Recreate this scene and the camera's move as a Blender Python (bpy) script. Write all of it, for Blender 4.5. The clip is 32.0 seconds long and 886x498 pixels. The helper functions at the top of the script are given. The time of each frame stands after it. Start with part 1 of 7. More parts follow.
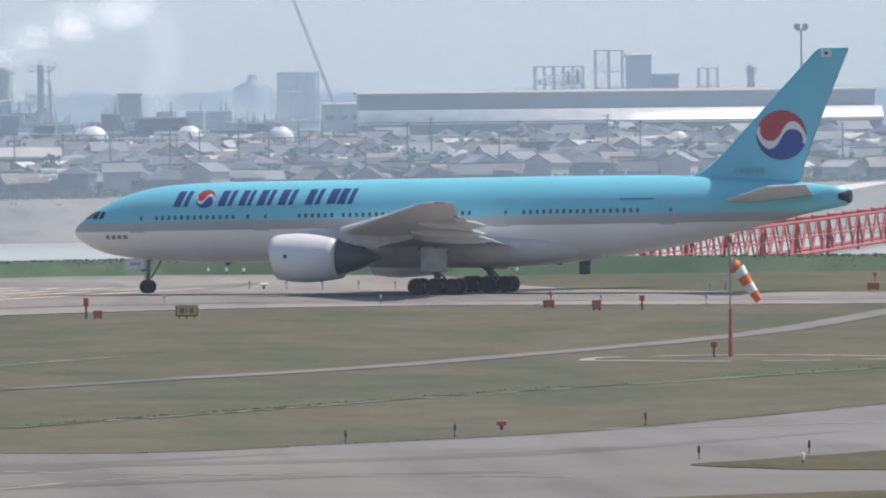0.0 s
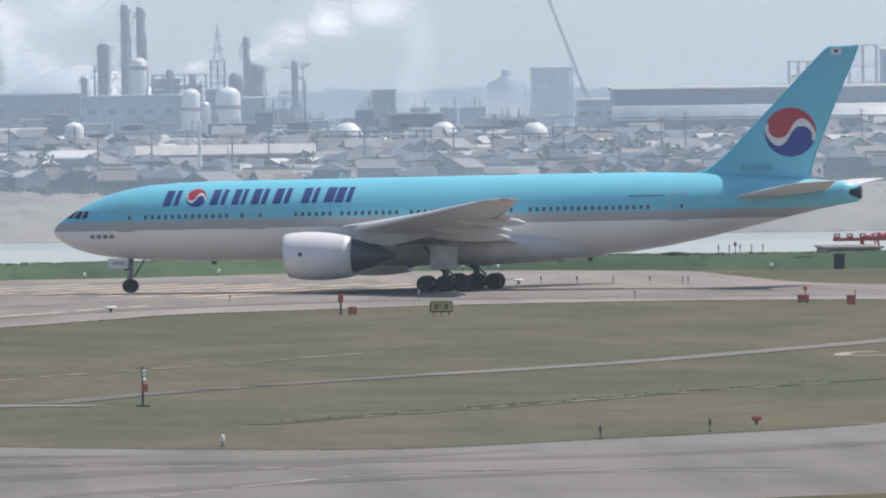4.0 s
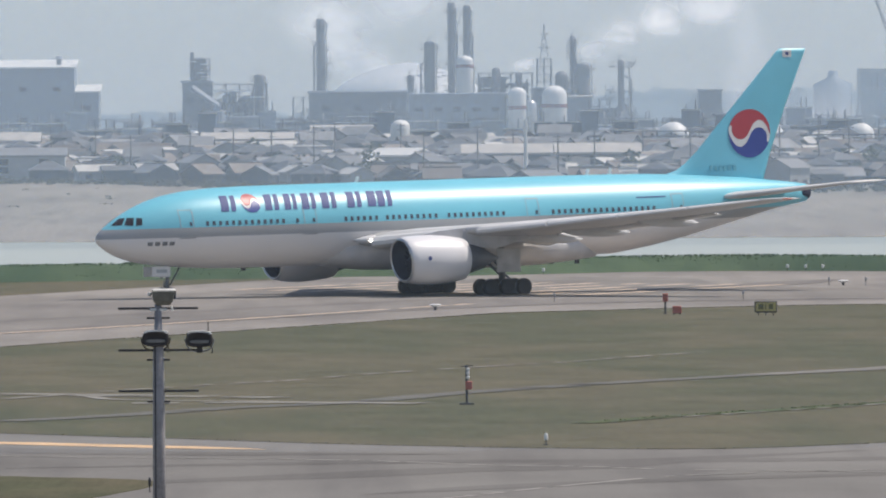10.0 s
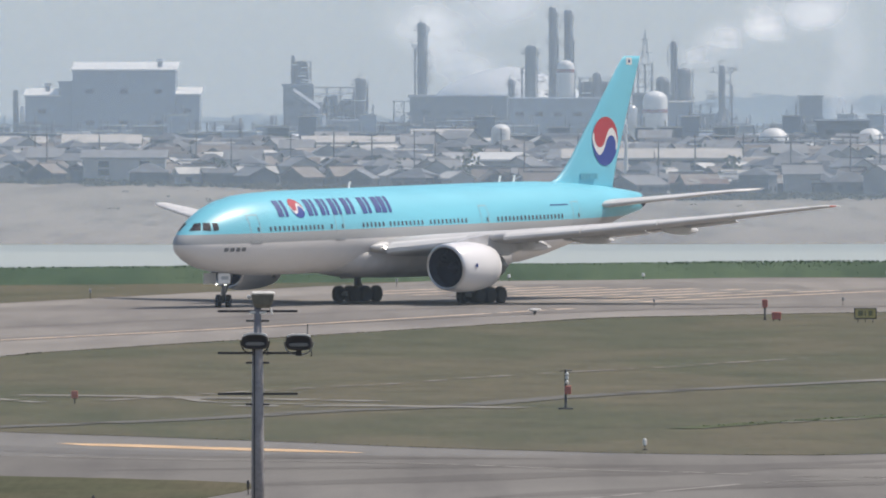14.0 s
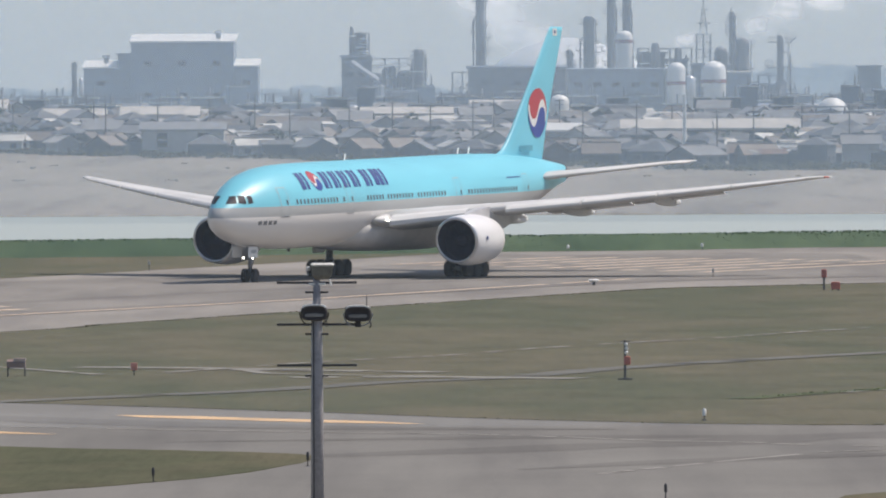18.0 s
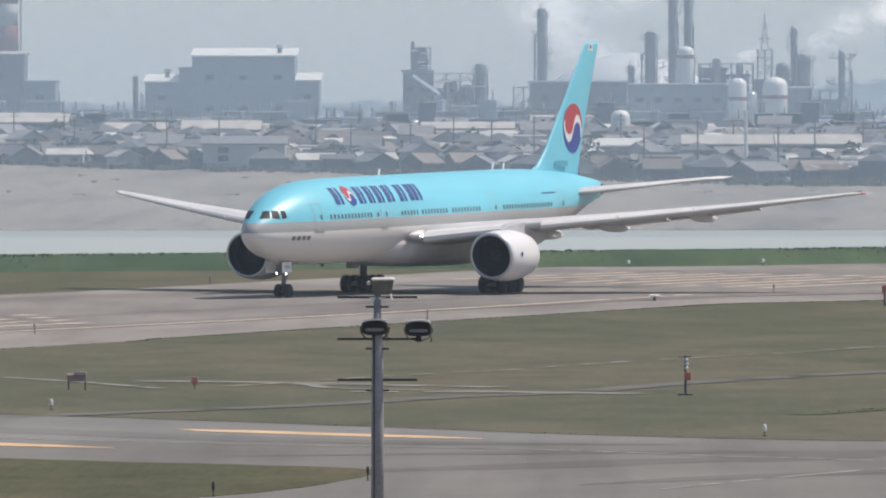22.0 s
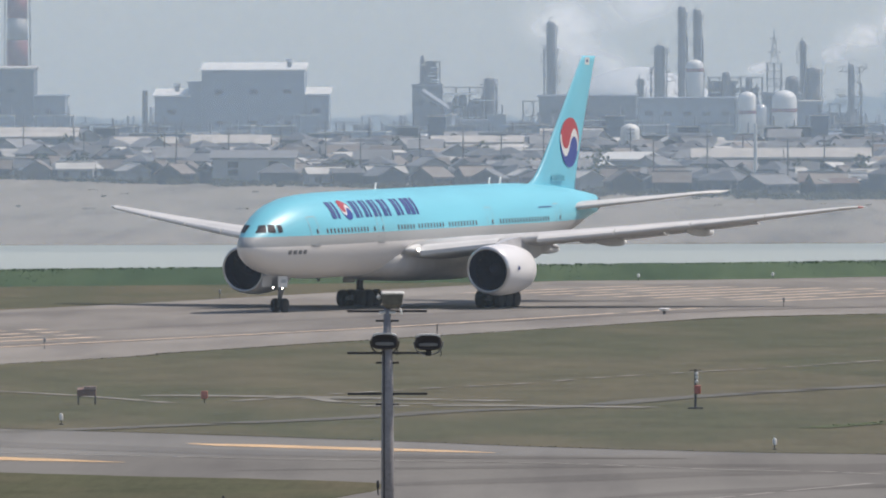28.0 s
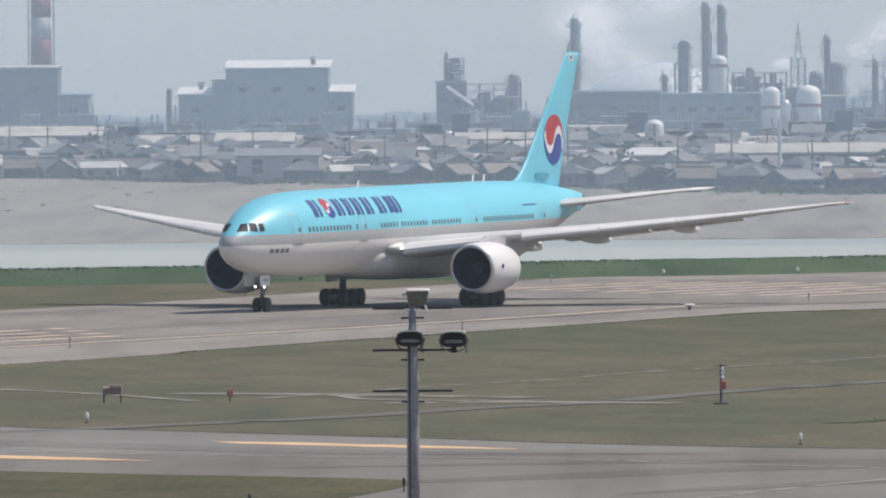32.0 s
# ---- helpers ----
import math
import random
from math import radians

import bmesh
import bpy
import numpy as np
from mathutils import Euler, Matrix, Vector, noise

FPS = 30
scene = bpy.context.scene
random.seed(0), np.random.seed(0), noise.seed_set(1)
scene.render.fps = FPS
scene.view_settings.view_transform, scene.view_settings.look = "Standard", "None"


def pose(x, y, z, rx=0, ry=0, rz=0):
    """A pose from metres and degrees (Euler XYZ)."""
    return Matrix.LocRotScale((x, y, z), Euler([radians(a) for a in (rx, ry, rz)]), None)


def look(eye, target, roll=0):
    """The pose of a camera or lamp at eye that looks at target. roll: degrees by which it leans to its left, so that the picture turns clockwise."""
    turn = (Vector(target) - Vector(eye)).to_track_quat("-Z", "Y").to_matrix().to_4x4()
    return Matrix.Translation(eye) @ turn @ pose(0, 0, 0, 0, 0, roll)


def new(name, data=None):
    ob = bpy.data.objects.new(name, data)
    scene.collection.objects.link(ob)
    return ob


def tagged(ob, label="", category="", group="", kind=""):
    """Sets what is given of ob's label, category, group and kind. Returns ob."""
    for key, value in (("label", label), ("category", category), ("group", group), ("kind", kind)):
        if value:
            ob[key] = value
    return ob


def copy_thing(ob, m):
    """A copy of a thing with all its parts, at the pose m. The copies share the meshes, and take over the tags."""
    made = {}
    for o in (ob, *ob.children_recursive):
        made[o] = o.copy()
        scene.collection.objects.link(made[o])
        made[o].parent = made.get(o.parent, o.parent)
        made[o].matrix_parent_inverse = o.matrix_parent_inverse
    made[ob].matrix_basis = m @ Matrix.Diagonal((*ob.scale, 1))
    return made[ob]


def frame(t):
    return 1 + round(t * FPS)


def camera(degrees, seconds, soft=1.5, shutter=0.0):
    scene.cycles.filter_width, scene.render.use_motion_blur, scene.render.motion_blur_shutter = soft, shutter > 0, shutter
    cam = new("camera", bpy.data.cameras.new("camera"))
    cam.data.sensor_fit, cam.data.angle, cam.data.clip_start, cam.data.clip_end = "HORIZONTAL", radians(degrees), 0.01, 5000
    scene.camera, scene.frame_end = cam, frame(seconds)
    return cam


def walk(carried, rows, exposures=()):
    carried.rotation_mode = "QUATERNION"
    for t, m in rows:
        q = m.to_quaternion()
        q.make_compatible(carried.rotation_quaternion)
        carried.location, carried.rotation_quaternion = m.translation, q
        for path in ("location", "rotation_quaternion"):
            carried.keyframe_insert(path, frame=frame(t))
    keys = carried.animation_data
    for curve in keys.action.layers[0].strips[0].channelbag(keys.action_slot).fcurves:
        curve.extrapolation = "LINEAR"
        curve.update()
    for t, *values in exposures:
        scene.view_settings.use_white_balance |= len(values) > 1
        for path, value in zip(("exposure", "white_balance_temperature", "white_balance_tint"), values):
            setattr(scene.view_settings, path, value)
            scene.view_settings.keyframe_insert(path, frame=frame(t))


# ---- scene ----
# Seconds, turn to the left, tilt up and lean of the tripod head, in degrees.
EYE_HEIGHT = 14.26
HEAD = [
    (0.0, -3.290, -0.714, 0.63), (0.5, -3.096, -0.724, 0.65), (1.0, -2.930, -0.730, 0.64), (1.5, -2.789, -0.731, 0.63), (2.0, -2.645, -0.729, 0.66),
    (2.5, -2.490, -0.730, 0.74), (3.0, -2.333, -0.731, 0.83), (3.5, -2.179, -0.725, 0.82), (5.5, -1.618, -0.720, 0.90), (6.0, -1.482, -0.731, 0.89),
    (6.5, -1.350, -0.710, 0.72), (7.0, -1.215, -0.694, 0.58), (7.5, -1.080, -0.696, 0.51), (8.0, -0.936, -0.703, 0.51), (8.5, -0.794, -0.712, 0.50),
    (9.0, -0.659, -0.720, 0.42), (9.5, -0.532, -0.720, 0.43), (10.0, -0.421, -0.709, 0.38), (10.5, -0.321, -0.698, 0.33), (11.0, -0.235, -0.685, 0.27),
    (11.5, -0.162, -0.678, 0.22), (12.0, -0.099, -0.676, 0.17), (12.5, -0.049, -0.676, 0.12), (13.0, -0.007, -0.675, 0.08), (13.5, 0.032, -0.677, 0.05),
    (14.0, 0.077, -0.686, 0.04), (14.5, 0.109, -0.705, 0.03), (16.5, 0.176, -0.834, 0.24), (17.0, 0.239, -0.853, 0.29), (17.5, 0.302, -0.851, 0.24),
    (18.0, 0.366, -0.829, 0.22), (18.5, 0.430, -0.806, 0.16), (19.0, 0.493, -0.781, 0.14), (19.5, 0.545, -0.767, 0.09), (20.0, 0.581, -0.767, 0.04),
    (20.5, 0.609, -0.780, 0.01), (21.0, 0.634, -0.807, 0.03), (21.5, 0.653, -0.772, 0.06), (22.0, 0.669, -0.755, 0.05), (22.5, 0.676, -0.736, 0.02),
    (23.0, 0.678, -0.708, 0.08), (23.5, 0.678, -0.694, 0.09), (24.0, 0.678, -0.689, 0.10), (24.5, 0.678, -0.690, 0.13), (25.0, 0.678, -0.690, 0.13),
    (25.5, 0.680, -0.691, 0.12), (27.5, 0.707, -0.691, 0.13), (28.0, 0.716, -0.686, 0.14), (28.5, 0.727, -0.572, 0.17), (29.0, 0.737, -0.564, 0.19),
    (29.5, 0.745, -0.588, 0.22), (30.0, 0.756, -0.612, 0.24), (30.5, 0.768, -0.636, 0.28), (31.0, 0.779, -0.659, 0.31), (31.5, 0.789, -0.677, 0.39),
    (32.0, 0.835, -0.701, 0.44)]
cam = camera(4.38, 32.0, 2.0)
EXPOSURES = [(0, 0.22, 6800, 13), (3, 0.22, 6850, 13), (7, 0.12, 6900, 13), (9, 0.07, 6950, 13), (11.5, -0.05, 7000, 13), (13, -0.01, 7000, 13), (16, 0.02, 7050, 13), (21, 0.0, 7050, 13), (25, 0.0, 7000, 13), (28, -0.07, 7000, 13), (32, 0.0, 7000, 13)]
walk(cam, [(t, pose(0, 0, EYE_HEIGHT, 90 + tilt, lean, turn)) for t, turn, tilt, lean in HEAD], EXPOSURES)

# Seconds, place of the main gear on the ground, heading and nose-up angle of the airliner.
TAXI = [
    (0.0, 51.55, 871.58, 155.19, 0.25), (0.5, 48.96, 872.78, 155.49, 0.25), (1.0, 46.41, 873.93, 155.96, 0.25), (1.5, 43.94, 875.03, 156.72, 0.25),
    (2.0, 41.52, 876.04, 157.82, 0.25), (2.5, 39.18, 876.97, 159.27, 0.25), (3.0, 36.89, 877.81, 161.03, 0.25), (3.5, 34.63, 878.54, 163.03, 0.25),
    (5.5, 25.98, 880.21, 175.30, 0.22), (6.0, 23.86, 880.32, 178.87, 0.17), (6.5, 21.73, 880.30, 182.54, 0.10), (7.0, 19.60, 880.14, 186.38, 0.04),
    (7.5, 17.54, 879.84, 190.36, -0.04), (8.0, 15.53, 879.40, 194.50, -0.10), (8.5, 13.61, 878.66, 198.64, -0.15), (9.0, 11.70, 877.52, 202.77, -0.22),
    (9.5, 9.78, 875.98, 206.78, -0.30), (10.0, 7.95, 874.14, 210.75, -0.35), (10.5, 6.20, 872.08, 214.68, -0.36), (11.0, 4.59, 869.88, 218.58, -0.35),
    (11.5, 3.13, 867.62, 222.35, -0.29), (12.0, 1.80, 865.35, 225.89, -0.21), (12.5, 0.50, 863.11, 229.05, -0.20), (13.0, -0.73, 860.94, 232.00, -0.20),
    (13.5, -1.86, 858.97, 234.70, -0.18), (14.0, -2.92, 857.25, 237.11, -0.17), (14.5, -3.90, 855.68, 239.29, -0.16), (16.5, -7.30, 849.48, 245.62, -0.07),
    (17.0, -7.83, 848.30, 246.15, -0.06), (17.5, -8.32, 847.20, 246.50, -0.07), (18.0, -8.77, 846.17, 246.69, -0.08), (18.5, -9.17, 845.25, 246.76, -0.09),
    (19.0, -9.52, 844.44, 246.75, -0.09), (19.5, -9.84, 843.72, 246.77, -0.09), (20.0, -10.09, 843.14, 246.75, -0.10), (20.5, -10.30, 842.67, 246.75, -0.10),
    (21.0, -10.46, 842.33, 246.77, -0.10), (21.5, -10.57, 842.09, 246.82, -0.09), (22.0, -10.65, 841.92, 246.83, -0.08), (22.5, -10.69, 841.84, 246.79, -0.07),
    (23.0, -10.70, 841.80, 246.75, -0.06), (23.5, -10.72, 841.77, 246.77, -0.05), (24.0, -10.75, 841.72, 246.79, -0.06), (24.5, -10.78, 841.65, 246.81, -0.06),
    (25.0, -10.84, 841.54, 246.82, -0.07), (25.5, -10.91, 841.39, 246.85, -0.08), (27.5, -11.40, 840.36, 246.89, -0.04), (28.0, -11.58, 839.93, 246.89, -0.03),
    (28.5, -11.81, 839.44, 246.91, -0.02), (29.0, -12.04, 838.89, 246.91, -0.01), (29.5, -12.29, 838.28, 246.90, -0.01), (30.0, -12.60, 837.54, 246.92, -0.00),
    (30.5, -12.97, 836.66, 246.99, 0.01), (31.0, -13.39, 835.65, 247.01, 0.02), (31.5, -13.89, 834.47, 247.00, 0.04), (32.0, -14.47, 833.15, 247.06, 0.04)]

# ---- light ----
SUN_UP, SUN_SIDE = radians(57), radians(72)      # height, and angle clockwise from straight ahead
world = bpy.data.worlds.new("sky")
scene.world = world
world.use_nodes = True
wn = world.node_tree
sky = wn.nodes.new("ShaderNodeTexSky")
sky.sky_type, sky.sun_disc = "NISHITA", False
sky.sun_elevation, sky.sun_rotation = SUN_UP, SUN_SIDE
sky.air_density, sky.dust_density, sky.ozone_density = 1.0, 1.1, 1.5
wn.links.new(sky.outputs[0], wn.nodes["Background"].inputs[0])
wn.nodes["Background"].inputs[1].default_value = 0.122
sun = new("sun", bpy.data.lights.new("sun", "SUN"))
sun.data.energy, sun.data.angle, sun.data.color = 4.1, radians(0.6), (1.0, 0.95, 0.88)
toward = Vector((math.sin(SUN_SIDE) * math.cos(SUN_UP), math.cos(SUN_SIDE) * math.cos(SUN_UP), math.sin(SUN_UP)))
sun.matrix_world = look((200, 700, 300), Vector((200, 700, 300)) - toward)
scene.view_settings.exposure = 0.0


# ---- materials ----
def shader(name, rough=0.6, metal=0.0, spec=0.5):
    m = bpy.data.materials.new(name)
    m.use_nodes = True
    b = m.node_tree.nodes["Principled BSDF"]
    b.inputs["Roughness"].default_value = rough
    b.inputs["Metallic"].default_value = metal
    b.inputs["Specular IOR Level"].default_value = spec
    return m, m.node_tree, b


def noise_value(nt, scale, detail=4.0, stretch=(1, 1, 1), rough=0.55):
    co = nt.nodes.new("ShaderNodeTexCoord")
    mp = nt.nodes.new("ShaderNodeMapping")
    mp.inputs["Scale"].default_value = stretch
    nz = nt.nodes.new("ShaderNodeTexNoise")
    nz.inputs["Scale"].default_value, nz.inputs["Detail"].default_value = scale, detail
    nz.inputs["Roughness"].default_value = rough
    nt.links.new(co.outputs["Object"], mp.inputs[0])
    nt.links.new(mp.outputs[0], nz.inputs["Vector"])
    return nz.outputs["Fac"]


def ramp(nt, fac, stops, interpolation="LINEAR"):
    r = nt.nodes.new("ShaderNodeValToRGB")
    r.color_ramp.interpolation = interpolation
    while len(r.color_ramp.elements) < len(stops):
        r.color_ramp.elements.new(0.5)
    for e, (p, c) in zip(r.color_ramp.elements, stops):
        e.position, e.color = p, (*c, 1)
    nt.links.new(fac, r.inputs[0])
    return r.outputs[0]


def mixed(nt, kind, fac, a, b):
    n = nt.nodes.new("ShaderNodeMix")
    n.data_type, n.blend_type = "RGBA", kind
    for value, socket in ((fac, n.inputs[0]), (a, n.inputs[6]), (b, n.inputs[7])):
        if isinstance(value, (int, float)):
            socket.default_value = value
        elif isinstance(value, tuple):
            socket.default_value = (*value, 1)
        else:
            nt.links.new(value, socket)
    return n.outputs[2]


def bump(nt, b, height, strength, distance):
    n = nt.nodes.new("ShaderNodeBump")
    n.inputs["Strength"].default_value, n.inputs["Distance"].default_value = strength, distance
    nt.links.new(height, n.inputs["Height"])
    nt.links.new(n.outputs[0], b.inputs["Normal"])


def surface(name, color, rough=0.6, metal=0.0, vary=0.18, scale=1.0, fine=12.0, spec=0.5, own=0.0):
    """Paint or raw surface with stains at two sizes; own: how far objects differ from one another."""
    m, nt, b = shader(name, rough, metal, spec)
    big, small = noise_value(nt, scale), noise_value(nt, fine, 3)
    lo, hi = tuple(c * (1 - vary) for c in color), tuple(min(1, c * (1 + vary)) for c in color)
    c = ramp(nt, big, [(0.3, lo), (0.7, hi)])
    g = ramp(nt, small, [(0.35, (0.88, 0.88, 0.88)), (0.65, (1, 1, 1))])
    c = mixed(nt, "MULTIPLY", 1.0, c, g)
    if own:
        info = nt.nodes.new("ShaderNodeObjectInfo")
        r = ramp(nt, info.outputs["Random"], [(0, (1 - own,) * 3), (1, (1, 1, 1))])
        c = mixed(nt, "MULTIPLY", 1.0, c, r)
    nt.links.new(c, b.inputs["Base Color"])
    bump(nt, b, small, 0.15, 0.02)
    return m


def glowing(name, color, strength):
    m, nt, b = shader(name, 0.3)
    b.inputs["Base Color"].default_value = (*color, 1)
    b.inputs["Emission Color"].default_value = (*color, 1)
    b.inputs["Emission Strength"].default_value = strength
    return m


def make_grass(name, dry, green, dark):
    m, nt, b = shader(name, 0.95, 0, 0.1)
    broad = noise_value(nt, 0.03, 6, (1, 0.3, 1), 0.62)
    patch = noise_value(nt, 0.22, 6, (1, 0.5, 1), 0.65)
    blades = noise_value(nt, 7.0, 3)
    c = ramp(nt, broad, [(0.3, green), (0.45, dry), (0.55, green), (0.66, dry), (0.78, green)])
    c = mixed(nt, "MULTIPLY", 0.6, c, ramp(nt, patch, [(0.32, (0.62, 0.66, 0.6)), (0.5, (0.95, 0.95, 0.92)), (0.7, (1.2, 1.15, 1.05))]))
    clumps = noise_value(nt, 2.6, 6, (1, 0.05, 1), 0.7)
    c = mixed(nt, "MULTIPLY", 0.45, c, ramp(nt, clumps, [(0.3, (0.62, 0.64, 0.6)), (0.5, (0.95, 0.95, 0.95)), (0.7, (1.22, 1.2, 1.15))]))
    c = mixed(nt, "MIX", ramp(nt, blades, [(0.5, (0, 0, 0)), (0.75, (0.45, 0.45, 0.45))]), c, dark)
    nt.links.new(c, b.inputs["Base Color"])
    bump(nt, b, blades, 0.6, 0.05)
    return m


def make_pavement(name, color, streak):
    m, nt, b = shader(name, 0.95, 0, 0.06)
    broad = noise_value(nt, 0.05, 5, (1, 0.5, 1))
    stain = noise_value(nt, 0.25, 5, streak)
    grit = noise_value(nt, 9.0, 2)
    c = ramp(nt, broad, [(0.3, tuple(v * 0.84 for v in color)), (0.7, tuple(v * 1.12 for v in color))])
    c = mixed(nt, "MULTIPLY", 0.75, c, ramp(nt, stain, [(0.35, (0.78, 0.78, 0.8)), (0.55, (1, 1, 1))]))
    c = mixed(nt, "MULTIPLY", 0.5, c, ramp(nt, grit, [(0.3, (0.8, 0.8, 0.8)), (0.7, (1.05, 1.05, 1.05))]))
    nt.links.new(c, b.inputs["Base Color"])
    bump(nt, b, grit, 0.2, 0.01)
    return m


GRASS = make_grass("airfield_grass", (0.124, 0.111, 0.076), (0.085, 0.091, 0.058), (0.06, 0.06, 0.042))
DITCH_GRASS = make_grass("ditch_grass_green", (0.10, 0.115, 0.062), (0.082, 0.108, 0.055), (0.06, 0.08, 0.042))
GRASS_GREEN = make_grass("bank_grass", (0.076, 0.115, 0.07), (0.05, 0.087, 0.055), (0.042, 0.07, 0.046))
ASPHALT = make_pavement("taxiway_asphalt", (0.205, 0.20, 0.19), (1, 0.05, 1))
CONCRETE = make_pavement("runway_concrete", (0.226, 0.212, 0.197), (1, 0.08, 1))
RUNWAY_WORN = make_pavement("tyre_worn_concrete", (0.195, 0.182, 0.17), (1, 0.08, 1))
SHOULDER = make_pavement("shoulder_asphalt", (0.262, 0.245, 0.226), (1, 0.1, 1))
DRAIN = surface("drain_concrete", (0.228, 0.216, 0.186), 0.9, vary=0.35, scale=0.3)
GRAVEL = surface("track_gravel", (0.165, 0.156, 0.136), 0.9, vary=0.25, scale=0.3)
PAD_CONCRETE = surface("pad_concrete", (0.46, 0.44, 0.40), 0.9, vary=0.2, scale=0.4)
FADED = surface("faded_orange_paint", (0.58, 0.45, 0.34), 0.8, vary=0.25, scale=0.4)
YELLOW = surface("yellow_line_paint", (0.64, 0.43, 0.24), 0.7, vary=0.25, scale=0.4)
PALE_LINE = surface("worn_line_paint", (0.29, 0.275, 0.255), 0.8, vary=0.2, scale=0.4)


def make_sand():
    m, nt, b = shader("river_sand", 0.95, 0, 0.15)
    broad = noise_value(nt, 0.05, 6, (1, 0.09, 1), 0.65)
    fine = noise_value(nt, 0.35, 6, (1, 0.04, 1), 0.7)
    c = ramp(nt, broad, [(0.3, (0.142, 0.128, 0.108)), (0.44, (0.204, 0.183, 0.152)), (0.58, (0.243, 0.217, 0.181)), (0.72, (0.184, 0.164, 0.137))])
    c = mixed(nt, "MULTIPLY", 0.9, c, ramp(nt, fine, [(0.3, (0.5, 0.5, 0.48)), (0.46, (0.92, 0.92, 0.92)), (0.7, (1.1, 1.1, 1.1))]))
    nt.links.new(c, b.inputs["Base Color"])
    bump(nt, b, fine, 0.5, 0.6)
    return m


SAND = make_sand()
TRACK = surface("worn_track", (0.107, 0.103, 0.086), 0.95, vary=0.2, scale=0.2)
RUBBER = surface("tyre_rubber", (0.02, 0.02, 0.022), 0.85, vary=0.2)
WHITE = surface("white_paint", (0.78, 0.78, 0.78), 0.5, vary=0.06)
GREY = surface("grey_steel", (0.32, 0.33, 0.35), 0.45, 0.5, vary=0.15)
GALVANISED = surface("galvanised_steel", (0.31, 0.30, 0.31), 0.55, 0.1, vary=0.15, scale=3)
DARK = surface("dark_metal", (0.06, 0.062, 0.07), 0.5, 0.4)
RED = surface("signal_red_paint", (0.43, 0.11, 0.085), 0.5, vary=0.15)
ORANGE = surface("orange_cloth", (0.75, 0.16, 0.04), 0.8, vary=0.1)
SIGN_YELLOW = surface("sign_yellow", (0.5, 0.41, 0.13), 0.5, vary=0.1)
SIGN_BLACK = surface("sign_black", (0.07, 0.062, 0.04), 0.5)


# ---- building helpers ----
from mathutils.geometry import tessellate_polygon

def part(name, bm, material, parent, label="", smooth=False):
    me = bpy.data.meshes.new(name)
    bmesh.ops.recalc_face_normals(bm, faces=bm.faces)
    bm.to_mesh(me)
    bm.free()
    for m in material if isinstance(material, (list, tuple)) else [material]:
        me.materials.append(m)
    if smooth:
        me.shade_smooth()
    ob = new(name, me)
    ob.parent = parent
    return tagged(ob, label)


def thing(name, label, category, place=(0, 0, 0), turn=0, group="", kind=""):
    e = new(name)
    e.empty_display_size = 0.5
    e.matrix_basis = pose(*place, 0, 0, turn)
    return tagged(e, label, category, group, kind)


def sheet(name, bm, material, label, category, kind="structure", smooth=False):
    return tagged(part(name, bm, material, None, label, smooth), "", category, "", kind)


def piece(name, mesh, parent, m):
    ob = new(name, mesh)
    ob.parent, ob.matrix_basis = parent, m
    return ob


def box(bm, x0, x1, y0, y1, z0, z1, turn=None):
    v = [bm.verts.new((x, y, z)) for z in (z0, z1) for x, y in ((x0, y0), (x1, y0), (x1, y1), (x0, y1))]
    for f in ((0, 3, 2, 1), (4, 5, 6, 7), (0, 1, 5, 4), (1, 2, 6, 5), (2, 3, 7, 6), (3, 0, 4, 7)):
        bm.faces.new([v[i] for i in f])
    if turn:
        bmesh.ops.transform(bm, matrix=turn, verts=v)
    return v


def bevel_box(bm, x0, x1, y0, y1, z0, z1, w=0.03):
    v = box(bm, x0, x1, y0, y1, z0, z1)
    edges = {e for p in v for e in p.link_edges}
    bmesh.ops.bevel(bm, geom=list(edges), offset=w, segments=1, affect="EDGES")


def tube(bm, profile, x=0, y=0, seg=16, top=True, bottom=True, axis="z"):
    """A turned body: profile is a list of (height, radius)."""
    rings = []
    for z, r in profile:
        ring = []
        for k in range(seg):
            a = 2 * math.pi * k / seg
            c, s = r * math.cos(a), r * math.sin(a)
            ring.append(bm.verts.new((x + c, y + s, z) if axis == "z" else (z, x + c, y + s) if axis == "x" else (x + c, z, y + s)))
        rings.append(ring)
    for a, b in zip(rings, rings[1:]):
        for k in range(seg):
            bm.faces.new((a[k], a[(k + 1) % seg], b[(k + 1) % seg], b[k]))
    if bottom and profile[0][1] > 1e-3:
        bm.faces.new(rings[0][::-1])
    if top and profile[-1][1] > 1e-3:
        bm.faces.new(rings[-1])


def rod(bm, a, b, r, seg=6):
    a, b = Vector(a), Vector(b)
    q = (b - a).to_track_quat("Z", "Y").to_matrix()
    lo, hi = [], []
    for k in range(seg):
        w = q @ Vector((r * math.cos(2 * math.pi * k / seg), r * math.sin(2 * math.pi * k / seg), 0))
        lo.append(bm.verts.new(a + w)), hi.append(bm.verts.new(b + w))
    for k in range(seg):
        bm.faces.new((lo[k], lo[(k + 1) % seg], hi[(k + 1) % seg], hi[k]))
    bm.faces.new(lo[::-1]), bm.faces.new(hi)


def smooth_line(points, steps=6):
    """A soft curve through a few points (Catmull-Rom)."""
    p = [Vector(points[0]) * 2 - Vector(points[1]), *map(Vector, points), Vector(points[-1]) * 2 - Vector(points[-2])]
    out = []
    for a, b, c, d in zip(p, p[1:], p[2:], p[3:]):
        for k in range(steps):
            t = k / steps
            out.append(0.5 * (2 * b + (c - a) * t + (2 * a - 5 * b + 4 * c - d) * t * t + (3 * b - a - 3 * c + d) * t ** 3))
    return out + [p[-2]]


